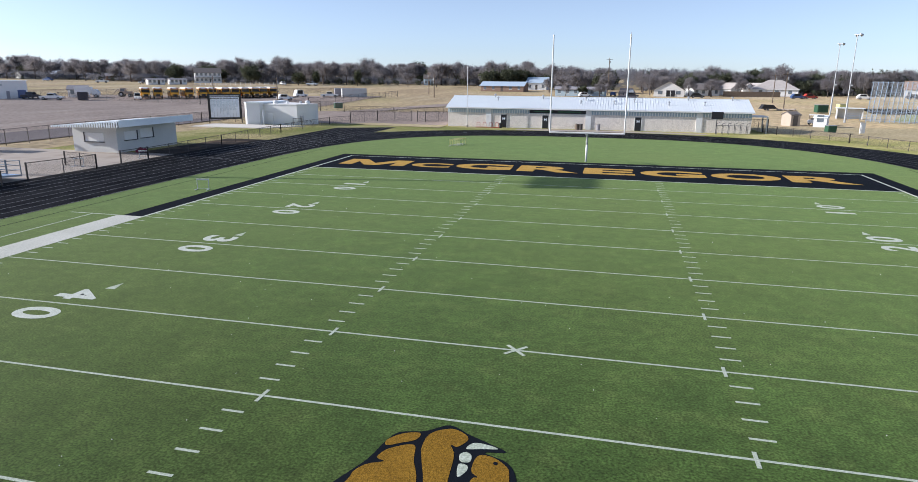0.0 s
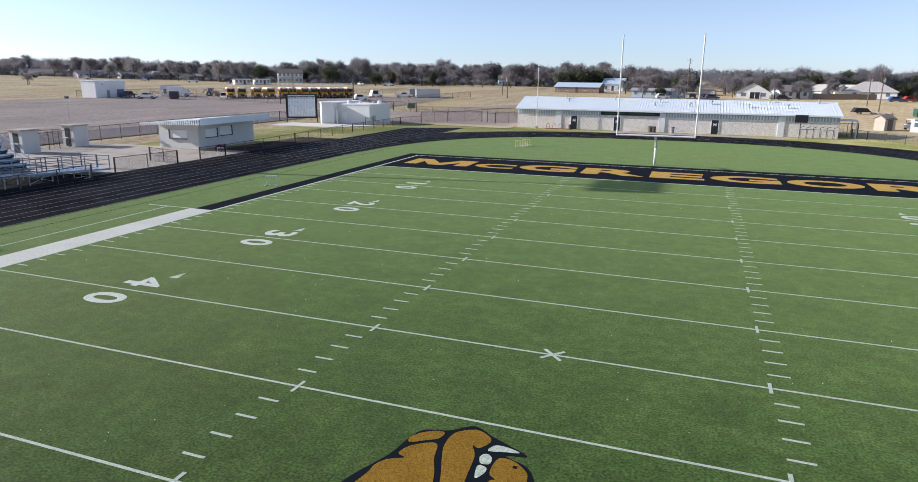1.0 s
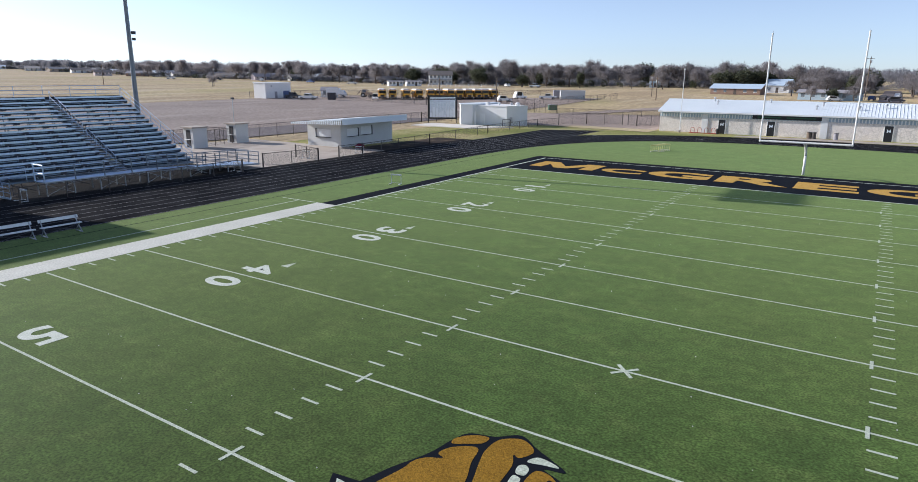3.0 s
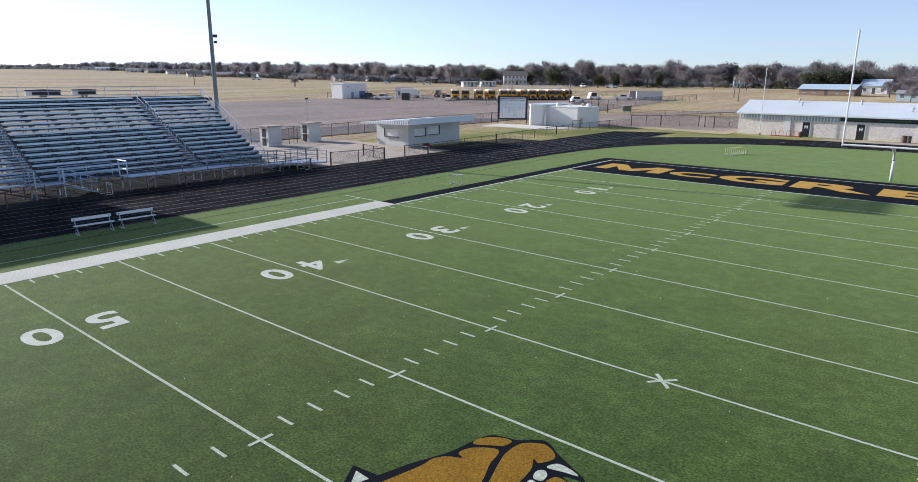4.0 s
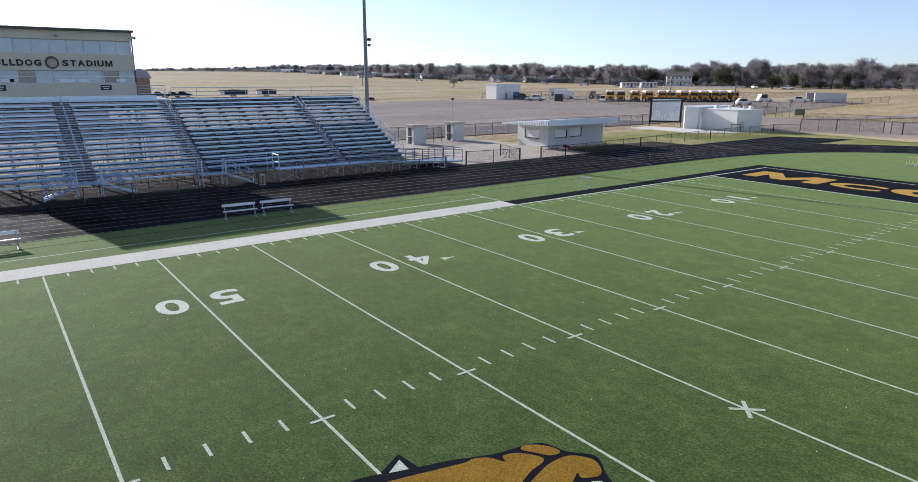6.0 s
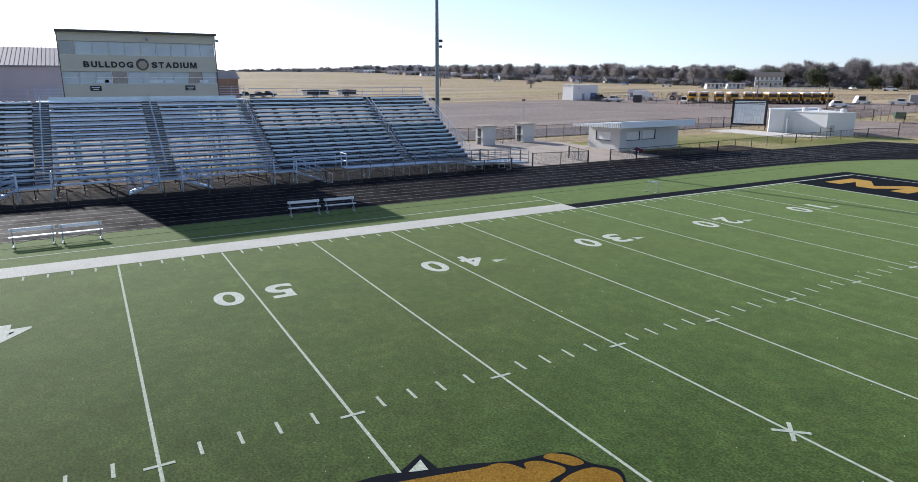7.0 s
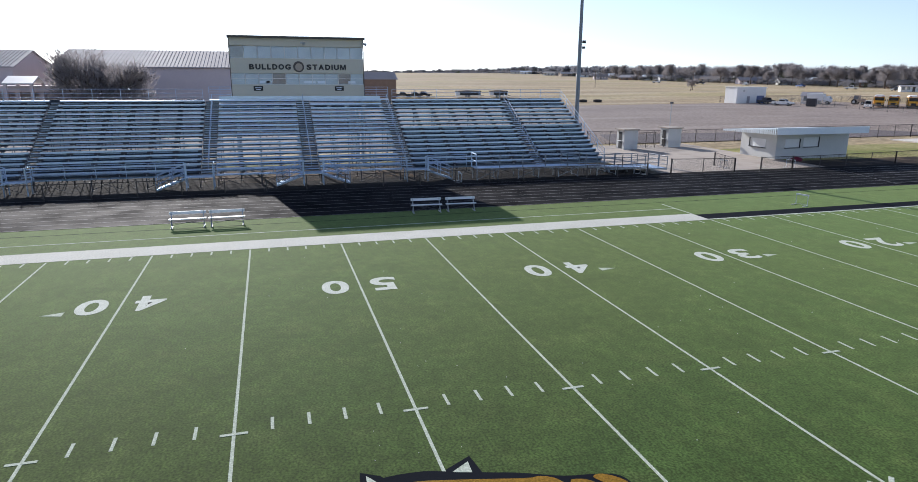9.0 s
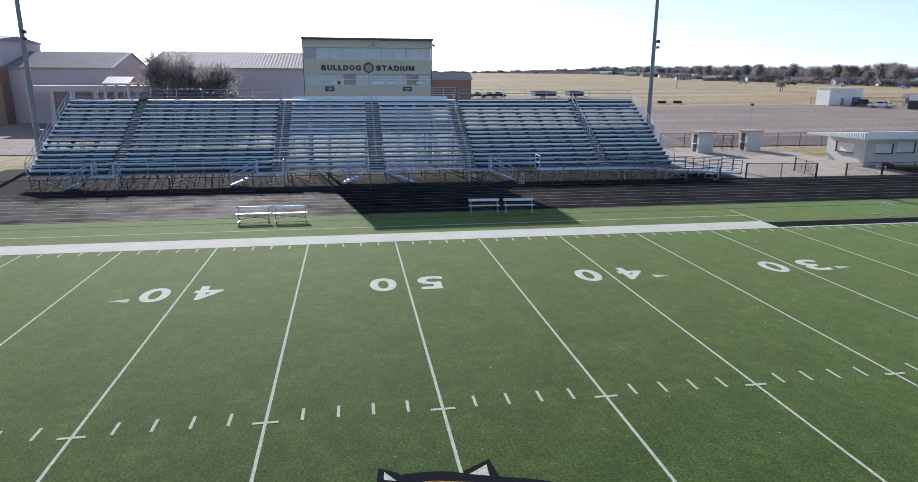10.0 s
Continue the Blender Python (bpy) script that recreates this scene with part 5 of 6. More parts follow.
fence([(23.6, 103.0), (26.5, 103.5)], 2.0, "dark chain-link enclosure beside the field house", every=1.4)


# ---- hurdles and benches ----
def hurdle(x, y, turn, label="white metal track hurdle", paint=WHITE):
    top = thing("hurdle", x, y, 0.01, turn, label, "hurdle", "hurdles")
    top.scale = (0.78, 0.78, 0.78)
    for k in (-0.55, 0.55):
        part("leg", Shape().tube((k, 0, 0.02), (k, 0, 0.98), 0.034, n=6), paint, top)
        part("foot", Shape().beam((k, -0.65, 0.03), (k, 0.05, 0.03), 0.05), WHITE, top)
    part("board", Shape().box(-0.6, 0.6, -0.05, 0.05, 0.88, 1.0), paint, top)
    part("crosspiece", Shape().beam((-0.55, 0, 0.1), (0.55, 0, 0.1), 0.03), WHITE, top)


hurdle(-26.75, 32.15, 12, "white track hurdle standing on the turf")
hurdle(-42.9, 12.0, 0)
hurdle(-42.8, 29.5, 5)
hurdle(-43.4, 46.6, 20)
hurdle(-44.8, 39.8, 10)
for i in range(7):
    hurdle(-16.6 + 0.10 * i, 68.0 + 0.42 * i, 8, "pale yellow hurdle nested in a row on the turf", STRAW)


def bench(x, y, turn):
    top = thing("player_bench", x, y, 0.01, turn, "aluminium team bench with backrest", "bench", "team benches")
    part("seat", Shape().box(-0.13, 0.13, -1.02, 1.02, 0.47, 0.51), BENCH, top)
    part("backrest", Shape().loft([(-0.30, 0.72), (-0.27, 0.72), (-0.30, 0.88), (-0.33, 0.88)], -1.0, 1.0), BENCH, top)
    for y_ in (-0.88, 0.88):
        part("leg", Shape().beam((-0.33, y_, 0.88), (-0.13, y_, 0.47), 0.045).beam((-0.12, y_, 0.48), (0.3, y_, 0.02), 0.045).beam((0.1, y_, 0.48), (-0.35, y_, 0.02), 0.045), GALV, top)
        part("foot", Shape().box(-0.38, 0.34, y_ - 0.04, y_ + 0.04, 0.0, 0.035), GALV, top)
    for a in (-1, 1):
        part("brace", Shape().beam((0.02 * a, -0.88 * a, 0.14), (0.02 * a, 0.88 * a, 0.42), 0.022), STEEL_DARK, top)


for x, y, a in ((-30.5, -8.15, 1), (-30.45, -5.98, 1), (-31.1, 6.27, -3), (-30.98, 8.57, -3)):
    bench(x, y, a)


# ---- vehicles ----
def wheel_pair(top, x, w, r):
    for y in (-w / 2 + 0.12, w / 2 - 0.12):
        t_ = part("wheel", Shape().tube((x, y - 0.13, r), (x, y + 0.13, r), r, n=14), RUBBER, top)
        part("rim", Shape().tube((x, y - 0.14, r), (x, y + 0.14, r), r * 0.55, n=10), GALV, t_)


def school_bus(x, y, turn):
    """Nose along +x."""
    top = thing("school_bus", x, y, lie(x, y), turn, "yellow school bus with white roof parked in a row", "bus", "parked buses")
    part("body", Shape().loft([(-5.6, 0.55), (3.4, 0.55), (3.4, 2.75), (-5.6, 2.75)], -1.2, 1.2), YELLOW, top)
    roof = Shape()
    prof = [(-1.2, 2.75), (1.2, 2.75), (1.1, 3.0), (0.75, 3.13), (-0.75, 3.13), (-1.1, 3.0)]
    k = len(prof)
    roof.v = [(-5.6, a, b) for a, b in prof] + [(3.4, a, b) for a, b in prof]
    roof.f = [tuple(range(k - 1, -1, -1)), tuple(range(k, 2 * k))] + [(i, (i + 1) % k, k + (i + 1) % k, k + i) for i in range(k)]
    part("roof", roof, WHITE, top, "white roof")
    part("hood", Shape().loft([(3.4, 0.55), (5.1, 0.55), (5.15, 1.35), (4.9, 1.55), (3.4, 1.75)], -1.0, 1.0), YELLOW, top)
    part("windshield", Shape().box(3.4, 3.43, -1.05, 1.05, 1.8, 2.6), CAR_GLASS, top)
    part("grille", Shape().box(5.14, 5.19, -0.55, 0.55, 0.75, 1.3), BLACK, top)
    part("bumper", Shape().box(5.15, 5.35, -1.15, 1.15, 0.45, 0.72), BLACK, top)
    for y_ in (-0.8, 0.8):
        part("headlight", Shape().tube((5.12, y_, 1.05), (5.18, y_, 1.05), 0.14, n=10), CHROME, top)
        part("signal_light", Shape().box(3.4, 3.46, y_ - 0.25, y_ + 0.25, 2.82, 2.98), RED, top)
    for sgn in (-1, 1):
        for i in range(9):
            x_ = -5.2 + 0.92 * i
            part("window", Shape().box(x_, x_ + 0.74, *sorted((sgn * 1.2, sgn * 1.215)), 1.85, 2.5), CAR_GLASS, top)
        part("rub_rail", Shape().box(-5.6, 3.4, *sorted((sgn * 1.2, sgn * 1.23)), 1.25, 1.32), BLACK, top)
        part("mirror", Shape().box(3.8, 3.9, *sorted((sgn * 1.3, sgn * 1.5)), 1.7, 2.1), BLACK, top)
    wheel_pair(top, 3.9, 2.4, 0.5)
    wheel_pair(top, -3.4, 2.4, 0.5)
    return top


first = school_bus(-130.4, 155.9, -48)
BUSES = [(-127.9, 158.2), (-124.1, 160.2), (-121.2, 162.6), (-118.8, 166.4), (-116.6, 167.6), (-114.4, 170.6), (-111.8, 172.4), (-110.2, 175.0), (-108.4, 177.4), (-106.4, 179.4), (-104.4, 181.6)]
for i, (x, y) in enumerate(BUSES):
    copy_thing(first, pose(x, y, lie(x, y), 0, 0, -48 + (i % 3 - 1) * 3))


def pickup(x, y, turn, paint=WHITE, label="white pickup truck"):
    top = thing("pickup_truck", x, y, lie(x, y), turn, label, "pickup", "parked vehicles")
    part("body", Shape().loft([(-2.8, 0.5), (2.8, 0.5), (2.85, 0.95), (1.5, 1.12), (-2.8, 1.12)], -0.95, 0.95), paint, top)
    part("cab", Shape().loft([(1.3, 1.12), (0.65, 1.82), (-0.7, 1.85), (-0.95, 1.12)], -0.85, 0.85), paint, top)
    part("windshield", Shape().face((1.27, -0.75, 1.18), (1.27, 0.75, 1.18), (0.72, 0.7, 1.78), (0.72, -0.7, 1.78)), CAR_GLASS, top)
    for sgn in (-1, 1):
        part("side_window", Shape().box(-0.75, 0.85, *sorted((sgn * 0.852, sgn * 0.862)), 1.22, 1.68), CAR_GLASS, top)
        part("headlight", Shape().box(2.78, 2.88, *sorted((sgn * 0.55, sgn * 0.9)), 0.75, 0.95), CHROME, top)
    part("load_bed", Shape().box(-2.7, -1.05, -0.8, 0.8, 1.121, 1.13), BLACK, top)
    part("bumper", Shape().box(2.83, 2.95, -0.9, 0.9, 0.42, 0.62), CHROME, top)
    wheel_pair(top, 1.8, 1.9, 0.4)
    wheel_pair(top, -1.75, 1.9, 0.4)


def car(x, y, turn, paint, tall=1.5, label="parked car"):
    top = thing("car", x, y, lie(x, y), turn, label, "car", "parked vehicles")
    k = tall - 1.5
    part("body", Shape().loft([(-2.2, 0.35), (2.2, 0.35), (2.25, 0.75), (1.2, 0.95), (-2.2, 0.98)], -0.88, 0.88), paint, top)
    part("cabin", Shape().loft([(1.1, 0.95), (0.4, 1.45 + k), (-1.5, 1.5 + k), (-2.1, 0.97)], -0.78, 0.78), paint, top)
    for sgn in (-1, 1):
        part("side_window", Shape().box(-1.5, 0.45, *sorted((sgn * 0.782, sgn * 0.792)), 1.02, 1.38 + k), CAR_GLASS, top)
    part("windshield", Shape().face((1.09, -0.68, 1.0), (1.09, 0.68, 1.0), (0.46, 0.64, 1.42 + k), (0.46, -0.64, 1.42 + k)), CAR_GLASS, top)
    wheel_pair(top, 1.4, 1.76, 0.34)
    wheel_pair(top, -1.4, 1.76, 0.34)


pickup(-143.6, 136.4, 25, WHITE, "white work pickup by the metal shed")
car(-127.2, 148.8, -50, SIDING, 1.9, "white van beside the buses")
car(-92.2, 167.6, 50, WHITE, 1.75, "white sport utility vehicle in the gravel yard")
pickup(-87.3, 188.0, 25, WHITE, "white pickup truck near the storage boxes")
pickup(-152.5, 138.5, 100, STEEL_DARK, "dark pickup beside the metal shed")
car(-96.5, 186.0, 60, WHITE, 2.3, "white box van behind the buses")
for x, y, a, m_ in ((62, 232, 10, BLUE), (66, 233, 15, RED), (82, 232, 0, WHITE), (98, 236, 5, STEEL_DARK), (108, 236, 10, BLACK), (-8, 226, 20, WHITE), (8, 228, 5, STEEL_DARK), (30, 231, 0, BLACK)):
    car(x, y, a, m_, 1.7, "parked car by the houses")
tank = thing("box_truck", -146.5, 152.0, lie(-146.5, 152), 30, "white boxy service truck", "truck", "parked vehicles")
part("box", Shape().box(-3.2, 1.2, -1.15, 1.15, 0.9, 3.0), WHITE, tank)
part("cab", Shape().loft([(1.25, 0.6), (3.2, 0.6), (3.2, 1.3), (2.5, 2.3), (1.25, 2.35)], -1.05, 1.05), WHITE, tank)
part("windshield", Shape().face((3.12, -0.9, 1.45), (3.12, 0.9, 1.45), (2.6, 0.85, 2.2), (2.6, -0.85, 2.2)), GLASS, tank)
wheel_pair(tank, 2.3, 2.2, 0.45)
wheel_pair(tank, -1.8, 2.2, 0.45)
tractor = thing("loader_tractor", -140.5, 160.0, lie(-140.5, 160), 20, "tan loader tractor in the yard", "tractor", "parked vehicles")
part("engine_cover", Shape().box(0.2, 2.0, -0.45, 0.45, 0.8, 1.6), TAN, tractor)
part("cab", Shape().box(-1.2, 0.2, -0.7, 0.7, 0.8, 2.6), TAN, tractor)
part("cab_window", Shape().box(-1.1, 0.1, -0.72, 0.72, 1.6, 2.4), GLASS, tractor)
part("boom", Shape().beam((-1.2, 0, 1.0), (-2.0, 0, 2.3), 0.25).beam((-2.0, 0, 2.3), (-3.2, 0, 0.9), 0.2), TAN, tractor)
part("bucket", Shape().box(2.8, 3.5, -1.0, 1.0, 0.3, 0.9), TAN, tractor)
part("loader_arm", Shape().beam((1.0, 0.6, 1.4), (3.0, 0.6, 0.7), 0.15).beam((1.0, -0.6, 1.4), (3.0, -0.6, 0.7), 0.15), TAN, tractor)
wheel_pair(tractor, 1.4, 1.8, 0.45)
wheel_pair(tractor, -0.9, 2.0, 0.75)


def container(x, y, turn, lx, ly, h, m_, label, name="storage_container"):
    top = thing(name, x, y, lie(x, y), turn, label, "container", "containers")
    part("body", Shape().box(-lx / 2, lx / 2, -ly / 2, ly / 2, 0.1, h), m_, top)
    s = Shape()
    for i in range(int(lx / 0.4)):
        u = -lx / 2 + 0.15 + 0.4 * i
        s.box(u, u + 0.18, -ly / 2 - 0.04, -ly / 2, 0.2, h - 0.1)
    part("ribs", s, m_, top)
    part("frame", Shape().box(-lx / 2 - 0.03, lx / 2 + 0.03, -ly / 2 - 0.05, ly / 2 + 0.03, h, h + 0.08), GALV, top)


container(-81.5, 194.5, 30, 8.0, 2.5, 2.7, WALL_GREY, "pale grey corrugated storage container")
container(-86.0, 196.5, 30, 6.0, 2.5, 2.6, ROOF_GREY, "grey corrugated storage container")
container(-63.0, 139.4, 40, 1.9, 1.3, 1.35, GREEN, "green metal dumpster on the gravel", "dumpster")
container(-136.7, 139.6, 35, 2.3, 1.8, 2.2, STEEL_DARK, "dark slate metal box in the yard", "metal_box")


# ---- houses and halls ----
def house(x, y, turn, w, d, h, pitch, wall, roofing, label, windows_=4, porch=False, name="house", door=True):
    """Gabled building: ridge along its own x, front to -y."""
    top = thing(name, x, y, lie(x, y) - 0.1, turn, label, "house" if name == "house" else "building", "houses" if name == "house" else "")
    part("wall", Shape().loft([(-d / 2, 0), (-d / 2, h), (0, h + pitch), (d / 2, h), (d / 2, 0)], -w / 2, w / 2), wall, top).rotation_euler = (0, 0, -math.pi / 2)
    o = min(0.45, w * 0.06)
    drop = pitch / (d / 2) * o
    for sgn in (-1, 1):
        r = Shape()
        e, z = sgn * (d / 2 + o), h - drop
        r.face((-w / 2 - o, e, z + 0.06), (w / 2 + o, e, z + 0.06), (w / 2 + o, 0, h + pitch + 0.12), (-w / 2 - o, 0, h + pitch + 0.12))
        r.face((-w / 2 - o, e, z - 0.1), (-w / 2 - o, 0, h + pitch + 0.02), (w / 2 + o, 0, h + pitch + 0.02), (w / 2 + o, e, z - 0.1))
        for u in (-w / 2 - o, w / 2 + o):
            r.face((u, e, z - 0.1), (u, e, z + 0.06), (u, 0, h + pitch + 0.12), (u, 0, h + pitch + 0.02))
        r.face((-w / 2 - o, e, z - 0.1), (w / 2 + o, e, z - 0.1), (w / 2 + o, e, z + 0.06), (-w / 2 - o, e, z + 0.06))
        part("roof", r, roofing, top)
    if name.startswith("school"):
        for sgn in (-1, 1):
            for i in range(int(w / 0.6) + 1):
                u = -w / 2 - 0.2 + 0.6 * i
                part("roof_rib", Shape().beam((u, sgn * (d / 2 + o), h - drop + 0.1), (u, 0, h + pitch + 0.17), 0.06, 0.06), ROOF_GREY, top)
    floors = max(1, int(h / 2.6))
    for fl in range(floors):
        for i in range(windows_):
            u = -w / 2 + w * (i + 0.5) / windows_
            z0 = 0.9 + 2.7 * fl
            if door and fl == 0 and i == windows_ // 2:
                part("door", Shape().box(u - 0.5, u + 0.5, -d / 2 - 0.05, -d / 2, 0.1, 2.15), BROWN, top)
                continue
            w_ = part("window", Shape().box(u - 0.55, u + 0.55, -d / 2 - 0.03, -d / 2, z0, z0 + 1.25), GLASS, top)
            part("window_sill", Shape().box(u - 0.65, u + 0.65, -d / 2 - 0.08, -d / 2, z0 - 0.1, z0), WHITE, w_)
            part("window_head", Shape().box(u - 0.65, u + 0.65, -d / 2 - 0.06, -d / 2, z0 + 1.25, z0 + 1.35), WHITE, w_)
    if porch:
        part("porch_roof", Shape().box(-w / 2, w / 2, -d / 2 - 2.0, -d / 2, 2.6, 2.75), roofing, top)
        for i in range(6):
            u = -w / 2 + 0.2 + (w - 0.4) * i / 5
            part("porch_post", Shape().box(u - 0.08, u + 0.08, -d / 2 - 1.95, -d / 2 - 1.8, 0, 2.6), WHITE, top)
    return top


def hip_house(x, y, turn, w, d, h, pitch, wall, roofing, label):
    top = thing("house", x, y, lie(x, y) - 0.1, turn, label, "house", "houses")
    part("wall", Shape().box(-w / 2, w / 2, -d / 2, d / 2, 0, h), wall, top)
    a, b, r = w / 2 + 0.5, d / 2 + 0.5, max(0.6, (w - d) / 2)
    s = Shape()
    p = [(-a, -b, h), (a, -b, h), (a, b, h), (-a, b, h), (-r, 0, h + pitch), (r, 0, h + pitch)]
    for f in ((0, 1, 5, 4), (1, 2, 5), (2, 3, 4, 5), (3, 0, 4), (3, 2, 1, 0)):
        s.face(*[p[i] for i in f])
    part("roof", s, roofing, top)
    part("gutter", Shape().box(-a, a, -b - 0.06, -b, h - 0.12, h + 0.03), WHITE, top)
    for u in (-0.3, 0.05, 0.33):
        w_ = part("window", Shape().box(u * w - 0.6, u * w + 0.6, -d / 2 - 0.03, -d / 2, 0.9, 2.1), GLASS, top)
        part("window_sill", Shape().box(u * w - 0.7, u * w + 0.7, -d / 2 - 0.08, -d / 2, 0.8, 0.9), WHITE, w_)
    return top


house(-207, 300, 38, 12.8, 9, 5.2, 2.2, WHITE, SHINGLE, "two-storey pale house with porch and brown roof", 6, True)
rnd = random.Random(21)
# rows of bungalows along the far street
for i in range(13):
    deg = 153 - 2.9 * i + rnd.uniform(-0.7, 0.7)
    a, d = radians(deg), float(np.interp(deg, [112, 128, 140, 154], [350, 368, 440, 560])) + rnd.uniform(-14, 6)
    if abs(deg - 125.5) < 3.2 or deg < 124:
        continue
    x, y = d * math.cos(a), 10 + d * math.sin(a)
    house(x, y, math.degrees(a) - 90 + rnd.uniform(-25, 25), rnd.uniform(9, 14), rnd.uniform(6.5, 8.5), rnd.uniform(2.2, 2.5), rnd.uniform(1.1, 1.7), rnd.choice((SIDING, BRICKWALL, WHITE, TAN, MAUVE)), rnd.choice((SHINGLE, SHINGLE, ROOF_GREY)), "single-storey house with gabled roof among bare trees", rnd.choice((3, 4, 5)))
for i in range(20):
    deg = 160 - 1.45 * i + rnd.uniform(-0.5, 0.5)
    a, d = radians(deg), float(np.interp(deg, [128, 140, 150, 156, 162], [392, 462, 548, 735, 1060])) + rnd.uniform(-16, 16)
    x, y = d * math.cos(a), 10 + d * math.sin(a)
    house(x, y, math.degrees(a) - 90 + rnd.uniform(-30, 30), rnd.uniform(10, 16), 8, 2.6, 1.6, rnd.choice((SIDING, WHITE, TAN)), rnd.choice((SHINGLE, ROOF_GREY, ROOF_METAL, SHINGLE_PALE)), "small distant house before the woods", 3)
hip_house(59.5, 256, -10, 15.5, 11, 2.5, 3.3, WHITE, SHINGLE_PALE, "white house with broad grey hipped roof")
for k, (x, y) in enumerate(((43.5, 263), (47.5, 262), (51.5, 261))):
    house(x, y, 122, 13, 5.6, 2.6, 1.9, SIDING, SHINGLE_PALE, "pale gabled house in a row with grey roofs", 3)
gable = house(21.5, 243, 84, 9, 10.5, 2.4, 2.9, SIDING, SHINGLE, "small pale gabled house with a dark porch", 3)
# Flat black panel on the wall stands in for shade inside the porch.
part("porch_shade", Shape().box(-4.56, -4.5, -2.2, 1.0, 0.1, 2.2), BLACK, gable)
for y in (-4.0, 2.2):
    part("window", Shape().box(-4.55, -4.5, y, y + 1.6, 0.8, 2.0), GLASS, gable)
for y in (-2.2, -0.6, 1.0):
    part("porch_post", Shape().box(-4.68, -4.57, y - 0.08, y + 0.08, 0.0, 2.4), WHITE, gable)
house(33.5, 251, 20, 10, 8, 2.5, 1.9, WHITE, SHINGLE, "white bungalow behind the board fence", 4)
board_fence = thing("board_fence", 59, 243, lie(59, 243), 5, "dark weathered board fence before the houses", "fence")
for k in range(8):
    part("fence_panel", Shape().box(-19.2 + 2.4 * k, -16.86 + 2.4 * k, -0.03, 0.03, 0.05, 1.85), WOOD, board_fence)
    part("fence_post", Shape().box(-19.27 + 2.4 * k, -19.17 + 2.4 * k, -0.06, 0.06, -0.1, 1.95), WOOD, board_fence)
house(-10, 236, -8, 18, 4.2, 2.5, 0.7, BAND, ROOF_GREY, "long pale mobile home", 6)
house(-43.5, 268, -6, 18.5, 9, 2.4, 1.5, BRICKWALL, ROOF_BLUE, "brick pavilion with pale blue metal roof", 5)
house(-32, 292, -6, 9, 8, 3.2, 2.2, WHITE, ROOF_BLUE, "white gabled house beside the pavilion", 3)
house(-95, 331, 20, 5, 5, 3.6, 1.8, BAND, SHINGLE, "pale blue two-storey house among trees", 3)
house(105, 250, -20, 9, 8, 3, 2.6, WHITE, BRICKWALL, "white gabled house with red-brown roof", 3)

# metal shed at the far side of the lot
shed = thing("metal_shed", -157.5, 136.5, lie(-157.5, 136.5) - 0.2, 0, "white metal shed with a covered bay", "shed")
part("wall", Shape().box(-4.5, 0.8, -5.2, 5.2, 0, 4.8), WALL_WHITE, shed)
part("roof", Shape().box(-4.7, 1.0, -5.4, 5.4, 4.8, 4.95), ROOF_METAL, shed)
part("side_bay", Shape().box(0.8, 0.86, 2.0, 4.6, 0, 2.4), BLUE, shed)
part("door", Shape().box(0.8, 0.85, -1.5, -0.5, 0, 2.2), ROOF_GREY, shed)
part("vent", Shape().box(0.8, 0.9, -3.0, -2.5, 3.6, 4.1), GALV, shed)
house(-150, 152.5, 35, 5, 4, 2.4, 0.9, WHITE, ROOF_GREY, "small white garden shed", 2, False, "garden_shed")

# school halls behind the bleachers
house(-128, -12.2, 90, 49.5, 24, 9.9, 3.0, MAUVE, ROOF_GREY, "large mauve-grey school hall with ribbed metal roof", 0, False, "school_hall", False)
house(-126.5, -53.0, 90, 20, 21, 9.6, 2.8, MAUVE, ROOF_GREY, "large pale school gymnasium with ribbed metal roof", 0, False, "school_hall", False)
house(-204, 24.0, 90, 25, 10, 6.6, 1.9, BRICKWALL, ROOF_GREY, "far brown school annex with ribbed metal roof", 0, False, "school_annex", False)
tower = thing("stage_tower", -122, -64.5, 0.4, 0, "pale block tower with a dark brick base beside the gymnasium", "building")
part("wall", Shape().hexa([(-9, -9), (6.4, -9), (6.4, 4.2), (-9, 4.2)], 0, 13.9), MAUVE, tower)
part("roof", Shape().loft([(-9.3, 13.9), (6.7, 13.9), (6.7, 14.1), (0, 14.9), (-9.3, 14.1)], -9.3, 4.5), ROOF_GREY, tower)
base = part("brick_base", Shape().box(6.41, 9.4, -9, 5.0, 0, 9.6), BRICKWALL, tower, "dark brown brick base wall")
part("glass_door", Shape().box(9.4, 9.44, -3.0, 1.5, 0, 4.0), GLASS, base)
part("door_frame", Shape().box(9.4, 9.5, -3.2, -3.0, 0, 4.2).box(9.4, 9.5, 1.5, 1.7, 0, 4.2).box(9.4, 9.5, -3.0, 1.5, 4.0, 4.2), BROWN, base)
walk_ = thing("covered_walk", -108.5, -39.5, 0.1, 0, "low flat-roofed school wing with square columns", "building")
part("roof", Shape().box(-4.2, 4, -13, 14, 6.0, 6.9), MAUVE, walk_)
part("back_wall", Shape().box(-4, -3.8, -13, 14, 0, 6.0), MAUVE, walk_)
for i in range(9):
    part("column", Shape().box(3.2, 3.8, -12.5 + 3.2 * i - 0.3, -12.5 + 3.2 * i + 0.3, 0, 6.0), MAUVE, walk_)
    if i < 8:
        part("window", Shape().box(-3.8, -3.74, -11.9 + 3.2 * i, -9.9 + 3.2 * i, 1.0, 4.2), GLASS, walk_)
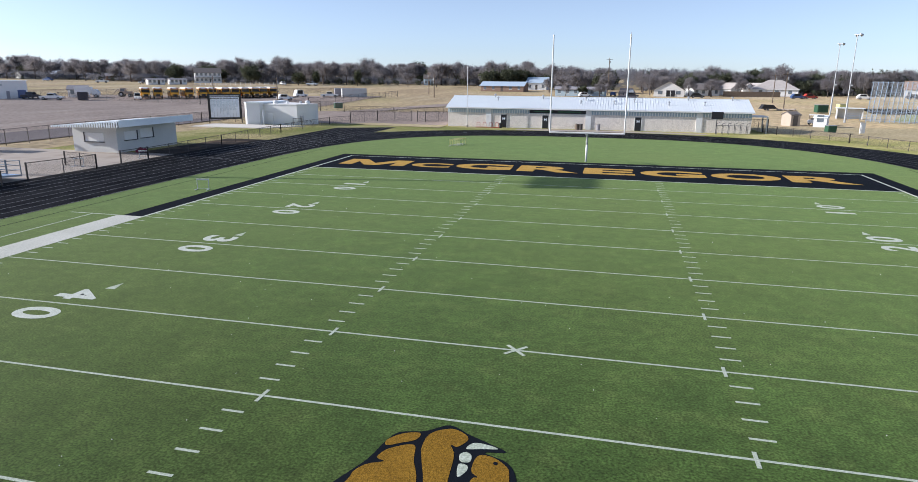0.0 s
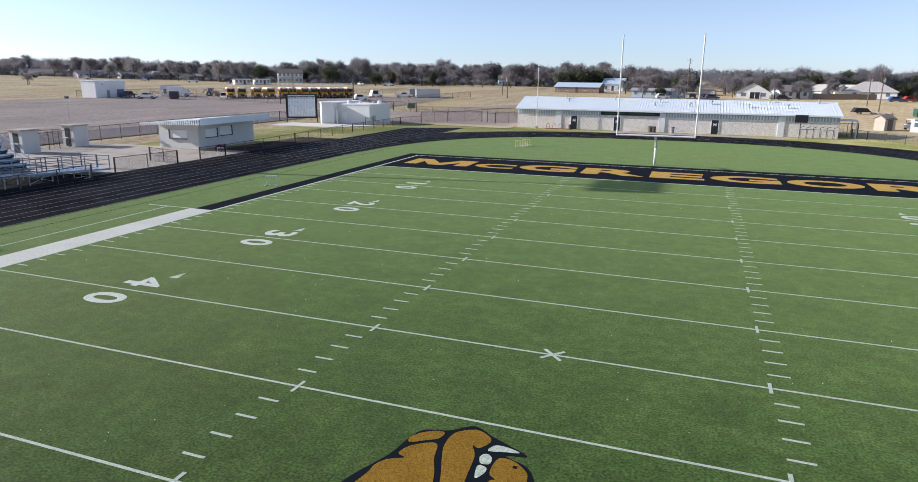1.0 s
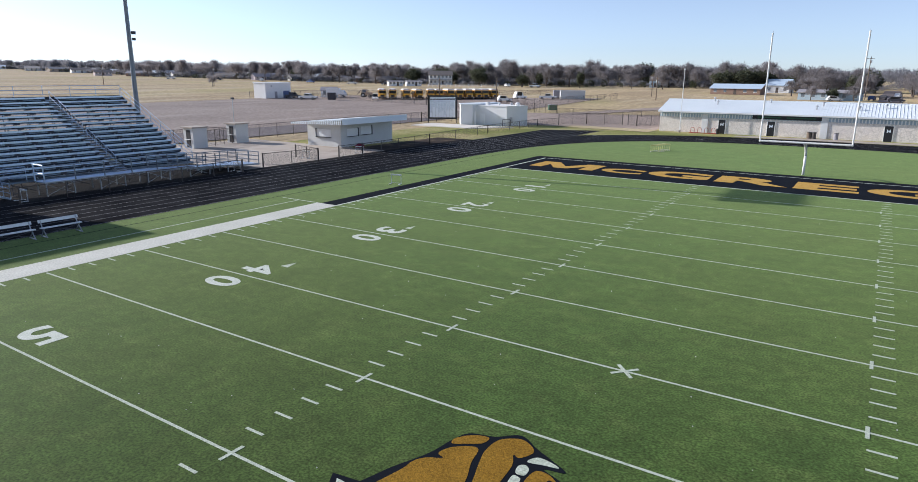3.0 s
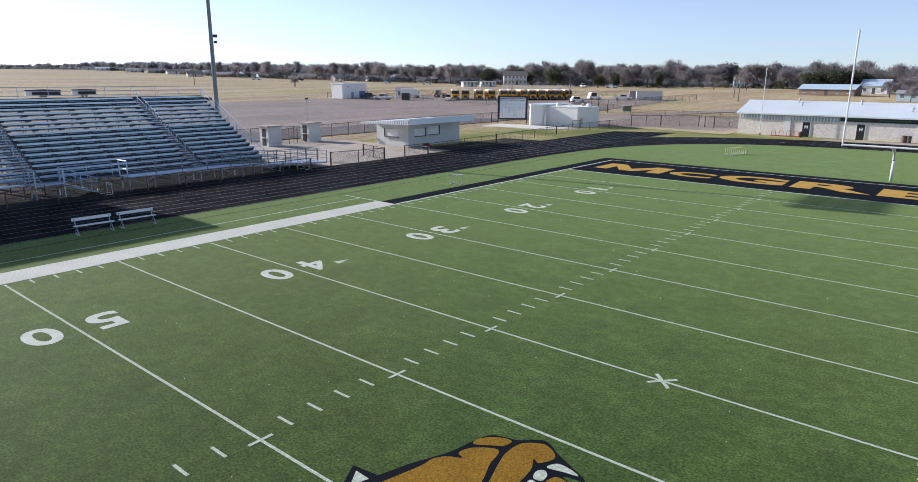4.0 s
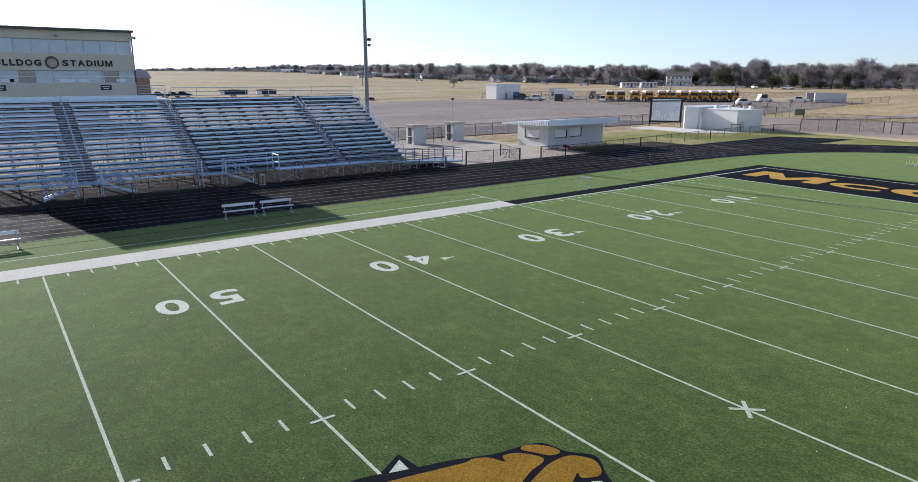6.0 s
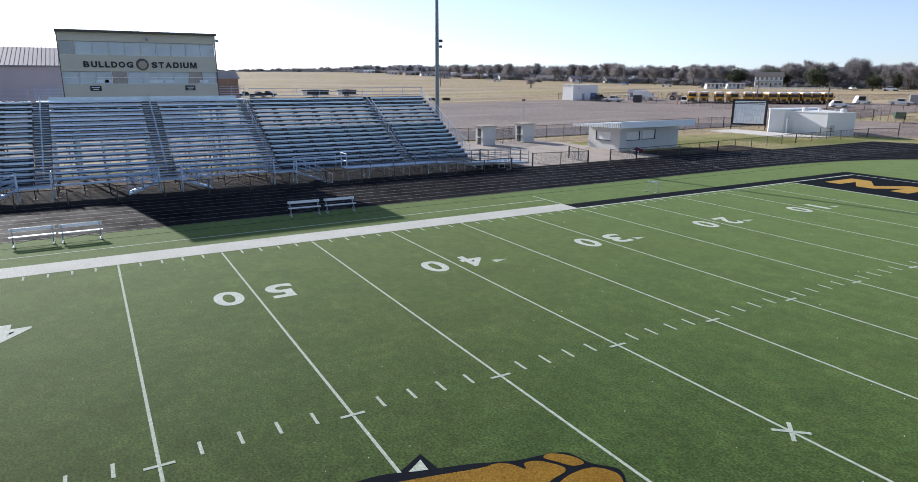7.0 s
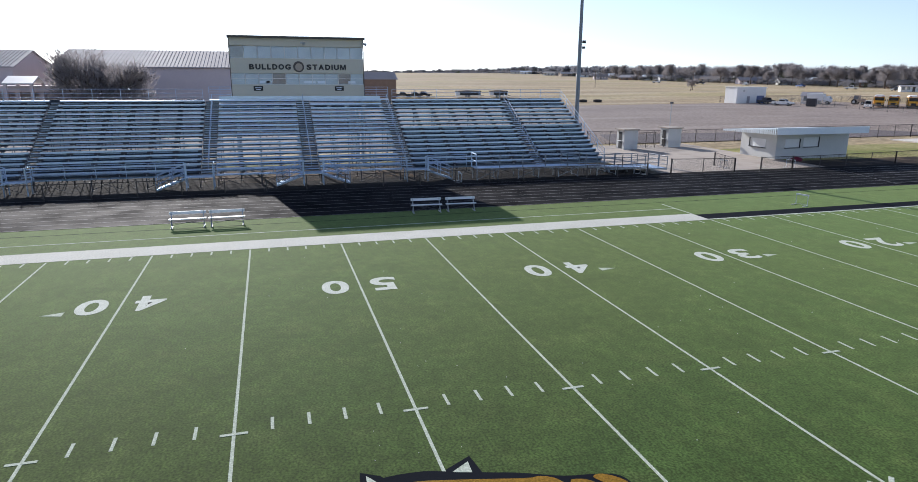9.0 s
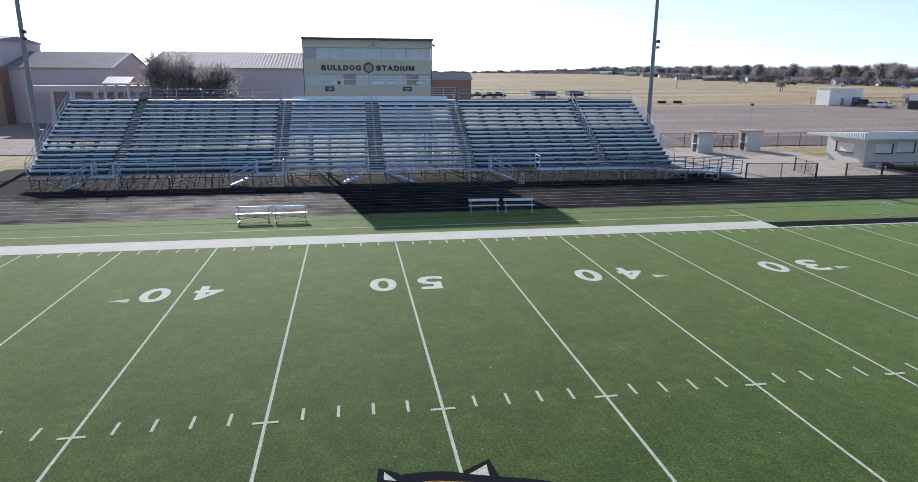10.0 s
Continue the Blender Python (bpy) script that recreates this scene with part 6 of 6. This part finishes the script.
porch = thing("entrance_canopy", -104, -37.9, 0.55, 0, "white peaked entrance canopy", "canopy")
part("roof", Shape().loft([(-3, 6.9), (0, 7.9), (3, 6.9), (3, 6.75), (0, 7.7), (-3, 6.75)], -2, 2), WHITE, porch)
for x, y in ((-2.7, -1.7), (2.7, -1.7), (-2.7, 1.7), (2.7, 1.7)):
    part("column", Shape().box(x - 0.2, x + 0.2, y - 0.2, y + 0.2, 0, 6.8), MAUVE, porch)

# ---- things on the grass right of the field house ----
house(34.0, 121.2, 30, 2.1, 2.3, 2.05, 0.45, TAN, SHINGLE, "small tan garden shed on the grass", 1, False, "garden_shed")
house(38.6, 119.4, -25, 2.1, 2.0, 1.75, 0.25, WALL_WHITE, ROOF_METAL, "small white metal shed on the grass", 1, False, "garden_shed", False)
cart = thing("utility_cart", 38.6, 123.5, lie(38.6, 123.5), 40, "white utility cart with a roof", "cart")
part("body", Shape().box(-1.1, 1.1, -0.6, 0.6, 0.35, 0.9), WHITE, cart)
part("roof", Shape().box(-0.9, 0.7, -0.6, 0.6, 1.75, 1.85), WHITE, cart)
for x, y in ((-0.8, -0.5), (0.6, -0.5), (-0.8, 0.5), (0.6, 0.5)):
    part("roof_post", Shape().box(x - 0.03, x + 0.03, y - 0.03, y + 0.03, 0.9, 1.75), BLACK, cart)
part("seat", Shape().box(-0.5, 0.0, -0.5, 0.5, 0.9, 1.2), BLACK, cart)
wheel_pair(cart, 0.7, 1.2, 0.25)
wheel_pair(cart, -0.7, 1.2, 0.25)
container(36.2, 105.4, 15, 1.35, 1.1, 1.1, GREEN, "green utility box with white edges", "utility_box")
container(40.4, 104.4, 10, 0.75, 0.2, 1.7, WHITE, "white upright sign board", "sign_board")
container(49.6, 160, 10, 2.4, 1.9, 1.8, GREEN, "green bin container with yellow lid by the ball field")
container(54.2, 161, 10, 1.8, 1.6, 2.0, STRAW, "yellow bin container by the ball field")
dug = thing("dugout", 49.9, 141.5, lie(49.9, 141.5), -12, "low white dugout with sloping roof", "dugout")
dug.scale = (0.74, 0.74, 0.85)
part("wall", Shape().box(-3.2, 3.2, 1.2, 1.4, 0, 2.5).box(-3.2, -3.0, -1.4, 1.2, 0, 2.5).box(3.0, 3.2, -1.4, 1.2, 0, 2.5), WALL_WHITE, dug)
part("roof", Shape().hexa([(-3.5, -2.2), (3.5, -2.2), (3.5, 1.6), (-3.5, 1.6)], 2.5, 2.65), ROOF_METAL, dug)
part("bench", Shape().box(-2.8, 2.8, 0.5, 1.0, 0.4, 0.45), ALU, dug)
cage = thing("backstop_cage", 54.2, 131.5, lie(54.2, 131.5), -20, "tall galvanised backstop netting on many posts", "backstop")
for i in range(12):
    x = -4.2 + 0.78 * i
    part("post", Shape().tube((x, 0, 0), (x + 0.35, 0.0, 7.7), 0.06, n=6), ALU, cage)
for k in range(5):
    part("crossbar", Shape().tube((-4.2, 0, 0.3 + 1.8 * k), (4.4, 0, 0.3 + 1.8 * k), 0.03, n=6), ALU, cage)
part("net", Shape().face((-4.2, 0.05, 0.1), (4.4, 0.05, 0.1), (4.6, 0.05, 7.7), (-4.0, 0.05, 7.7)), WIRE_GREY, cage)
part("net", Shape().face((4.4, 0.05, 0.1), (9.0, 5.0, 0.1), (9.2, 5.0, 7.7), (4.6, 0.05, 7.7)), WIRE_GREY, cage)
for k in range(3):
    part("side_post", Shape().tube((5.9 + 1.5 * k, 1.7 + 1.6 * k, 0), (6.1 + 1.5 * k, 1.7 + 1.6 * k, 7.7), 0.06, n=6), ALU, cage)
small = thing("small_bleacher", 50.0, 135.2, lie(50, 135.2), -15, "small aluminium bleacher by the backstop", "bleachers")
for i in range(4):
    part("seat_plank", Shape().box(-2.4, 2.4, 0.5 * i - 0.12, 0.5 * i + 0.12, 0.42 + 0.3 * i, 0.46 + 0.3 * i), ALU, small)
for x in (-2.1, 0, 2.1):
    part("frame", Shape().beam((x, -0.1, 0.35), (x, 1.6, 1.3), 0.06).beam((x, 1.6, 0), (x, 1.6, 1.3), 0.06).beam((x, -0.1, 0), (x, -0.1, 0.35), 0.06), GALV, small)
for x, y, tall in ((49.6, 153.0, 15.4), (45.8, 130.5, 16.3)):
    ball_light(x, y, tall)
setting("ball_field_track", sheet([(60, 158), (140, 150), (150, 172), (64, 180)], 0.02, 10, 8), ASPHALT, "dark paved strip by the ball field", "road")
pile = thing("covered_trailer", 39.6, 167.5, lie(39.6, 167.5), 20, "dark flatbed trailer with a covered load", "trailer")
part("bed", Shape().box(-3, 3, -1, 1, 0.5, 0.7), STEEL_DARK, pile)
part("load", Shape().loft([(-2.8, 0.7), (-2.0, 2.0), (1.5, 1.8), (2.8, 0.7)], -0.9, 0.9), BLACK, pile)
wheel_pair(pile, -0.5, 2.0, 0.35)
pile.scale = (0.72, 0.72, 0.72)
mound = thing("dirt_mound", 44.0, 168.5, lie(44, 168.5), 15, "low mound of bare brown dirt and rubble", "dirt mound")
heap = Shape()
for k in range(9):
    heap.ball((-1.9 + 0.48 * k, 0.35 * math.sin(2.3 * k), 0.05), 0.55 + 0.12 * math.sin(5 * k), 8, 0.55)
part("heap", heap, TAN, mound)


def utility_pole(x, y, tall, arms=True):
    top = thing("utility_pole", x, y, lie(x, y), rnd.uniform(0, 180), "weathered wooden utility pole", "utility pole", "utility poles")
    part("shaft", Shape().tube((0, 0, -0.2), (0, 0, tall), 0.16, 0.11, 8), WOOD, top)
    if arms:
        part("crossarm", Shape().box(-1.2, 1.2, -0.06, 0.06, tall - 0.7, tall - 0.58), WOOD, top)
        part("transformer", Shape().tube((0.3, 0, tall - 2.0), (0.3, 0, tall - 1.2), 0.22, n=8), GALV, top)


for x, y, h_ in ((-0.5, 245, 13.5), (44.2, 172, 9.2), (48.5, 205, 8.5), (-66, 230, 8), (-57, 205, 7.5), (-300, 160, 9), (-420, 60, 9), (-260, 190, 9), (-104, 150, 7), (-86, 152, 7)):
    utility_pole(x, y, h_)

# far flatbeds and bales in the field behind the bleachers
for x, y, a, m_ in ((-217, 42, 85, STEEL_DARK), (-219, 50, 60, BLACK), (-216, 46, 100, BLACK)):
    pickup(x, y, a, m_, "dark farm truck at the field edge")


def box_trailer(x, y, turn, length, label):
    """Low white trailer under a dark tarpaulin roof."""
    top = thing("box_trailer", x, y, lie(x, y), turn, label, "trailer", "trailers")
    part("body", Shape().box(-length / 2, length / 2, -1.1, 1.1, 0.55, 1.9), WALL_WHITE, top)
    # Black panel on the closed body stands in for shade within the open side.
    part("open_side_shade", Shape().box(-length / 2 + 1.6, length / 2 - 0.2, -1.14, -1.1, 0.7, 1.8), BLACK, top)
    part("roof", Shape().loft([(-length / 2 - 0.1, 1.9), (length / 2 + 0.1, 1.9), (length / 2 + 0.1, 2.15), (0, 2.35), (-length / 2 - 0.1, 2.15)], -1.2, 1.2), STEEL_DARK, top)
    part("tow_bar", Shape().beam((length / 2, 0, 0.6), (length / 2 + 1.3, 0, 0.45), 0.12), STEEL_DARK, top)
    wheel_pair(top, -0.6, 2.2, 0.38)
    wheel_pair(top, 0.4, 2.2, 0.38)


box_trailer(-214, 65.0, 78, 9.0, "white trailer with a dark open side and tarpaulin roof")
box_trailer(-213, 76.0, 74, 6.5, "short white trailer with a dark roof on the grass")


# ---- trees ----
def limb(s, p, d, length, r, depth, rng, tips):
    q = p + d * length
    s.tube(p, q, r, r * 0.62, 6 if depth > 1 else 4)
    tips.append((q, d))
    if depth:
        for k in range(rng.choice((2, 3, 3))):
            e = (d + Vector((rng.uniform(-0.85, 0.85), rng.uniform(-0.85, 0.85), rng.uniform(-0.1, 0.5)))).normalized()
            limb(s, q, e, length * rng.uniform(0.62, 0.85), r * 0.6, depth - 1, rng, tips)


def tree_shapes(seed, tall, wide, leafy, sprigs, long=1.0):
    """Trunk with limbs, and a ragged, lumpy crown of many small sprigs with gaps."""
    rng = random.Random(seed)
    trunk, tips = Shape(), []
    limb(trunk, Vector((0, 0, -0.2)), Vector((rng.uniform(-0.08, 0.08), rng.uniform(-0.08, 0.08), 1)).normalized(), tall * (0.11 if leafy else 0.15), tall * (0.016 if leafy else 0.012), 4, rng, tips)
    hi = max(t[0].z for t in tips)
    k = tall * 0.9 / hi
    side = max(max(abs(t[0].x), abs(t[0].y)) for t in tips)
    kx = wide * 0.5 / side * 0.9
    trunk.v = [(x * kx, y * kx, z * k) for x, y, z in trunk.v]
    crown = Shape()
    ends = [(Vector((p.x * kx, p.y * kx, p.z * k)), d) for p, d in tips if p.z > hi * (0.1 if leafy else 0.22)]
    middle = Vector((0, 0, tall * 0.5))
    for i in range(sprigs):
        p, d = rng.choice(ends)
        spread = tall * (0.10 if leafy else 0.055)
        c = p + Vector((rng.gauss(0, spread), rng.gauss(0, spread), rng.gauss(0.2, spread * 0.8)))
        if i % 3 if leafy else i % 5 < 3:
            u, hgt = rng.uniform(0, 6.283), rng.uniform(-0.9, 1) if leafy else rng.uniform(-0.55, 1)
            lump = 0.80 + 0.12 * math.sin(3 * u + seed) + 0.08 * math.sin(5 * u + 4 * hgt) + 0.06 * math.sin(9 * u + 7 * hgt + seed)
            r_ = (rng.uniform(0.55, 1.02) if leafy else rng.uniform(0.25, 1.0) ** 0.5) * lump
            flat_ = math.sqrt(max(0.0, 1 - hgt * hgt)) * r_ * wide * 0.5
            c = Vector((flat_ * math.cos(u), flat_ * math.sin(u), tall * (0.54 + 0.46 * hgt * r_)))
        if leafy:
            w, h = rng.uniform(0.25, 0.6) * long, rng.uniform(0.25, 0.55) * long
            a, b = (Vector((rng.uniform(-1, 1), rng.uniform(-1, 1), rng.uniform(-0.7, 0.7))).normalized() for _ in range(2))
            crown.face(c - a * w, c + b * h, c + a * w, c - b * h * 0.8)
        else:
            out = (c - middle).normalized() if (c - middle).length > 0.1 else Vector((0, 0, 1))
            d2 = (out * 0.9 + Vector((rng.uniform(-0.7, 0.7), rng.uniform(-0.7, 0.7), rng.uniform(-0.1, 0.8)))).normalized()
            s_ = d2.cross(Vector((rng.uniform(-1, 1), rng.uniform(-1, 1), 0.2))).normalized() * rng.uniform(0.03, 0.075) * long
            l = rng.uniform(0.4, 0.95) * long
            c = c - d2 * l
            crown.face(c - s_, c + s_, c + d2 * l + s_ * 0.2)
            d3 = (d2 + Vector((rng.uniform(-0.7, 0.7), rng.uniform(-0.7, 0.7), 0.2))).normalized()
            crown.face(c + d2 * l * 0.3, c + d2 * l * 0.3 + s_ * 1.2, c + d2 * l * 0.3 + d3 * l * 0.7)
    return trunk, crown


def tree_kind(seed, tall, wide, leafy, sprigs, label):
    trunk, crown = tree_shapes(seed, tall, wide, leafy, sprigs, 1.0 if leafy else 1.25)
    return trunk.mesh("trunk", BARK), crown.mesh("crown", LEAF if leafy else TWIG), label


KINDS = [tree_kind(40 + i, 11 + i % 3, 11 + (i * 5) % 4, False, 3600, "bare grey-brown winter tree with fine twigs") for i in range(5)]
KINDS += [tree_kind(60 + i, 9.5, 12, True, 2600, "dark green live oak with a broad crown") for i in range(2)]
KINDS += [tree_kind(70, 7.5, 5.0, True, 1500, "dark green cedar with a narrow crown")]


def tree(kind, x, y, size=1.0):
    trunk, crown, label = KINDS[kind]
    top = thing("tree", x, y, lie(x, y), rnd.uniform(0, 360), label, "tree", "trees")
    top.scale = (size, size, size * rnd.uniform(0.9, 1.1))
    part("trunk", trunk, None, top)
    part("crown", crown, None, top)


def belt(deg):
    """How far off the woods begin, by direction."""
    return float(np.interp(deg, [40, 84, 101, 128, 140, 150, 156, 162, 170, 183], [272, 278, 340, 365, 440, 540, 760, 1150, 1500, 1700]))


SIGHT = ((-208, 302), (-43.5, 268), (58.5, 252))


def hides(x, y):
    """Whether something at (x, y) would stand before one of the open-standing houses."""
    if 1 < x < 13 and y > 200:
        return True
    return any(abs(x * hy - y * hx) / math.hypot(hx, hy) < 9 and math.hypot(x, y) < math.hypot(hx, hy) + 6 for hx, hy in SIGHT)


# the row of nearer trees behind the yards and houses
for i in range(230):
    deg = 152 - 0.46 * i + rnd.uniform(-0.4, 0.4)
    d, a = belt(deg) + rnd.uniform(-22, 40), radians(deg)
    x, y = d * math.cos(a), 10 + d * math.sin(a)
    if hides(x, y):
        continue
    tree(rnd.choice((0, 1, 2, 3, 4, 0, 1, 2, 3, 4, 0, 1, 2, 3, 4, 5, 6)), x, y, rnd.uniform(0.66, 1.0) * (0.88 if deg < 97 else 1.12 if deg < 125 else 1.0 + 0.12 * min(1, max(0, (deg - 125) / 15))))
for x, y, k, s_ in ((-46, 292, 5, 1.05), (-38, 296, 6, 0.95), (-54, 290, 5, 0.9), (-150, 290, 5, 0.7), (-143, 296, 7, 0.8), (-123, 300, 7, 0.9), (-30, 297, 5, 0.7), (58, 277, 6, 0.95), (97, 268, 5, 0.85), (104, 270, 6, 0.9), (-24, 262, 3, 0.5), (-4, 266, 5, 0.7), (28, 240, 1, 0.55), (36, 243, 3, 0.6), (15, 249, 2, 0.6), (47, 250, 4, 0.55), (70, 262, 0, 0.7), (76, 250, 2, 0.6), (86, 262, 1, 0.7), (-103, -24.0, 0, 0.92), (-102, -27.2, 3, 0.98), (-103, -30.4, 2, 0.95), (-253, 184, 0, 0.5), (-97, 301, 2, 0.6), (-83, 303, 4, 0.6), (-15, 230.5, 1, 0.42), (-3, 231, 3, 0.45), (-9, 232, 5, 0.35)):
    tree(k, x, y, s_)
for i in range(34):
    x = -20 + 4.1 * i + rnd.uniform(-2, 2)
    y = 262 - 0.06 * abs(x) + rnd.uniform(-5, 14)
    if not hides(x, y):
        tree(rnd.choice((0, 1, 2, 3, 4, 2, 3, 6)), x, y, rnd.uniform(0.55, 0.8))


# ---- far woods ----
def woods():
    s = Shape()
    rng = random.Random(5)
    parts = []
    for seed in range(6):
        parts.append(tree_shapes(100 + seed, 11, 11, False, 280, 1.8)[1])
    coarse = [tree_shapes(120 + seed, 11, 12, False, 320, 3.8)[1] for seed in range(4)]
    v, f = [], []
    for i in range(2100):
        u = i / 2100
        a = radians(183 - 143 * u)
        near = belt(183 - 143 * u) + 20
        d = near + rng.uniform(0, 110)
        x, y, k = d * math.cos(a), 10 + d * math.sin(a), rng.uniform(0.65, 1.05)
        if i % 3 == 0:
            k, d = rng.uniform(0.3, 0.5), near + rng.uniform(-15, 30)
            x, y = d * math.cos(a), 10 + d * math.sin(a)
        deg = 183 - 143 * u
        k *= 0.86 if deg < 80 else 1.0 if deg < 97 else 1.1 if deg < 125 else 1.0 + 0.18 * min(1, max(0, (deg - 125) / 15))
        z, turn = lie(x, y), rng.uniform(0, 6.28)
        c, sn = math.cos(turn) * k, math.sin(turn) * k
        p = rng.choice(coarse if d > 620 else parts)
        base = len(v)
        v += [(x + c * a_ - sn * b_, y + sn * a_ + c * b_, z + k * z_ - 0.8) for a_, b_, z_ in p.v]
        f += [tuple(q + base for q in face) for face in p.f]
    s.v, s.f = v, f
    return s


tagged(part("far_woods", woods(), TWIG_HAZED), "belt of bare winter woods on the horizon, coloured grey-blue for haze", "woods", "", "stuff")


def brush():
    """Low bare thickets and hedges that fill the foot of the woods."""
    rng = random.Random(12)
    coarse = [tree_shapes(320 + i, 3.4, 6.5, False, 150, 2.6)[1] for i in range(3)]
    kinds = [tree_shapes(300 + i, 3.6, 5.8, False, 130, 1.6)[1] for i in range(4)]
    v, f = [], []
    for i in range(3000):
        u = rng.random()
        a = radians(182 - 142 * u)
        d = belt(182 - 142 * u) + rng.uniform(-16, 40)
        x, y, k = d * math.cos(a), 10 + d * math.sin(a), rng.uniform(0.5, 1.3) * min(1.3, max(1, d / 400))
        if hides(x, y):
            continue
        c, sn = math.cos(i) * k, math.sin(i) * k
        z, base, p = lie(x, y), len(v), rng.choice(coarse if d > 620 else kinds)
        v += [(x + c * a_ - sn * b_, y + sn * a_ + c * b_, z + k * z_ - 0.5) for a_, b_, z_ in p.v]
        f += [tuple(q + base for q in face) for face in p.f]
    s = Shape()
    s.v, s.f = v, f
    return s


tagged(part("brush_thicket", brush(), TWIG_HAZED), "low bare thickets at the foot of the woods, coloured grey-blue for haze", "brush", "", "stuff")


def evergreens():
    rng = random.Random(8)
    t_, c_ = tree_shapes(210, 9, 9, True, 420)
    v, f = [], []
    for i in range(420):
        u = i / 420
        a = radians(181 - 140 * u + rng.uniform(-1, 1))
        d = belt(181 - 140 * u) + (rng.uniform(0, 90) if i % 2 else rng.uniform(-24, 10))
        x, y, k = d * math.cos(a), 10 + d * math.sin(a), rng.uniform(0.5, 1.0) * (0.62 if u > 0.6 else 1.0) if i % 2 else rng.uniform(0.22, 0.5)
        if hides(x, y):
            continue
        z, base = lie(x, y), len(v)
        v += [(x + k * a_, y + k * b_, z + k * z_ - 0.8) for a_, b_, z_ in c_.v]
        f += [tuple(q + base for q in face) for face in c_.f]
    s = Shape()
    s.v, s.f = v, f
    return s


tagged(part("far_evergreens", evergreens(), LEAF), "dark evergreen trees scattered through the far woods", "woods", "", "stuff")


# old tyres at the edge of the lot
for x, y in ((-174.8, 90.0), (-173.9, 94.5)):
    tyre = thing("old_tyre", x, y, lie(x, y), rnd.uniform(0, 90), "large black tyre lying on the grass", "tyre", "old tyres")
    s = Shape()
    for i in range(14):
        a, b = 2 * math.pi * i / 14, 2 * math.pi * (i + 1) / 14
        for r0, z0, r1, z1 in ((1.3, 0.1, 1.3, 0.75), (1.3, 0.75, 0.7, 0.85), (0.7, 0.85, 0.6, 0.1)):
            s.face((r0 * math.cos(a), r0 * math.sin(a), z0), (r0 * math.cos(b), r0 * math.sin(b), z0), (r1 * math.cos(b), r1 * math.sin(b), z1), (r1 * math.cos(a), r1 * math.sin(a), z1))
    part("tread", s, RUBBER, tyre)

# pale crumbs scattered over the turf
rng = random.Random(31)
crumbs = Shape()
for i in range(170):
    x, y, r = rng.uniform(-24, 20), rng.uniform(-8, 40), rng.uniform(0.005, 0.012)
    crumbs.box(x - r, x + r, y - r * 0.8, y + r * 0.8, 0.0, 0.018)
tagged(part("turf_crumbs", crumbs, WHITE), "tiny pale crumbs scattered over the turf", "litter", "", "stuff")


# ---- things along the far street ----
picket = thing("rail_fence", -187, 260.3, lie(-187, 260.3), 53.3, "low white rail fence before the two-storey house", "fence")
for i in range(17):
    part("fence_post", Shape().box(2.4 * i - 0.08, 2.4 * i + 0.08, -0.08, 0.08, -0.1, 1.25), WHITE, picket)
    if i < 16:
        for z in (0.5, 1.0):
            part("fence_rail", Shape().box(2.4 * i + 0.08, 2.4 * i + 2.32, -0.03, 0.03, z - 0.08, z + 0.08), WHITE, picket)
for x, y in ((-206.8, 258.8), (-201.2, 267.0)):
    house(x, y, 55.7, 7.6, 3.6, 2.3, 0.35, WALL_WHITE, ROOF_GREY, "long white mobile home beside the far street", 4)
for x, y, k, s in ((-225, 298, 5, 0.95), (-218, 288, 7, 0.8), (-190, 312, 2, 0.9), (-178, 306, 4, 0.7)):
    tree(k, x, y, s)
for i, (deg, d, paint, words) in enumerate(((148, 440, WHITE, "white"), (144.5, 420, STEEL_DARK, "dark"), (141, 398, WHITE, "white"), (137, 372, BLUE, "blue"), (133.5, 345, WHITE, "white"), (130.5, 334, STEEL_DARK, "dark"), (119.5, 318, WHITE, "white"), (117, 314, ROOF_METAL, "silver"))):
    x, y = d * math.cos(radians(deg)), 10 + d * math.sin(radians(deg))
    pickup(x, y, 30 + 47 * i, paint, words + " pickup parked before the far houses")
for x, y, paint in ((4.6, 246, STEEL_DARK), (8.6, 262, WHITE), (1.6, 238, BLUE)):
    car(x, y, 84, paint, 1.5, "parked car on the far street")
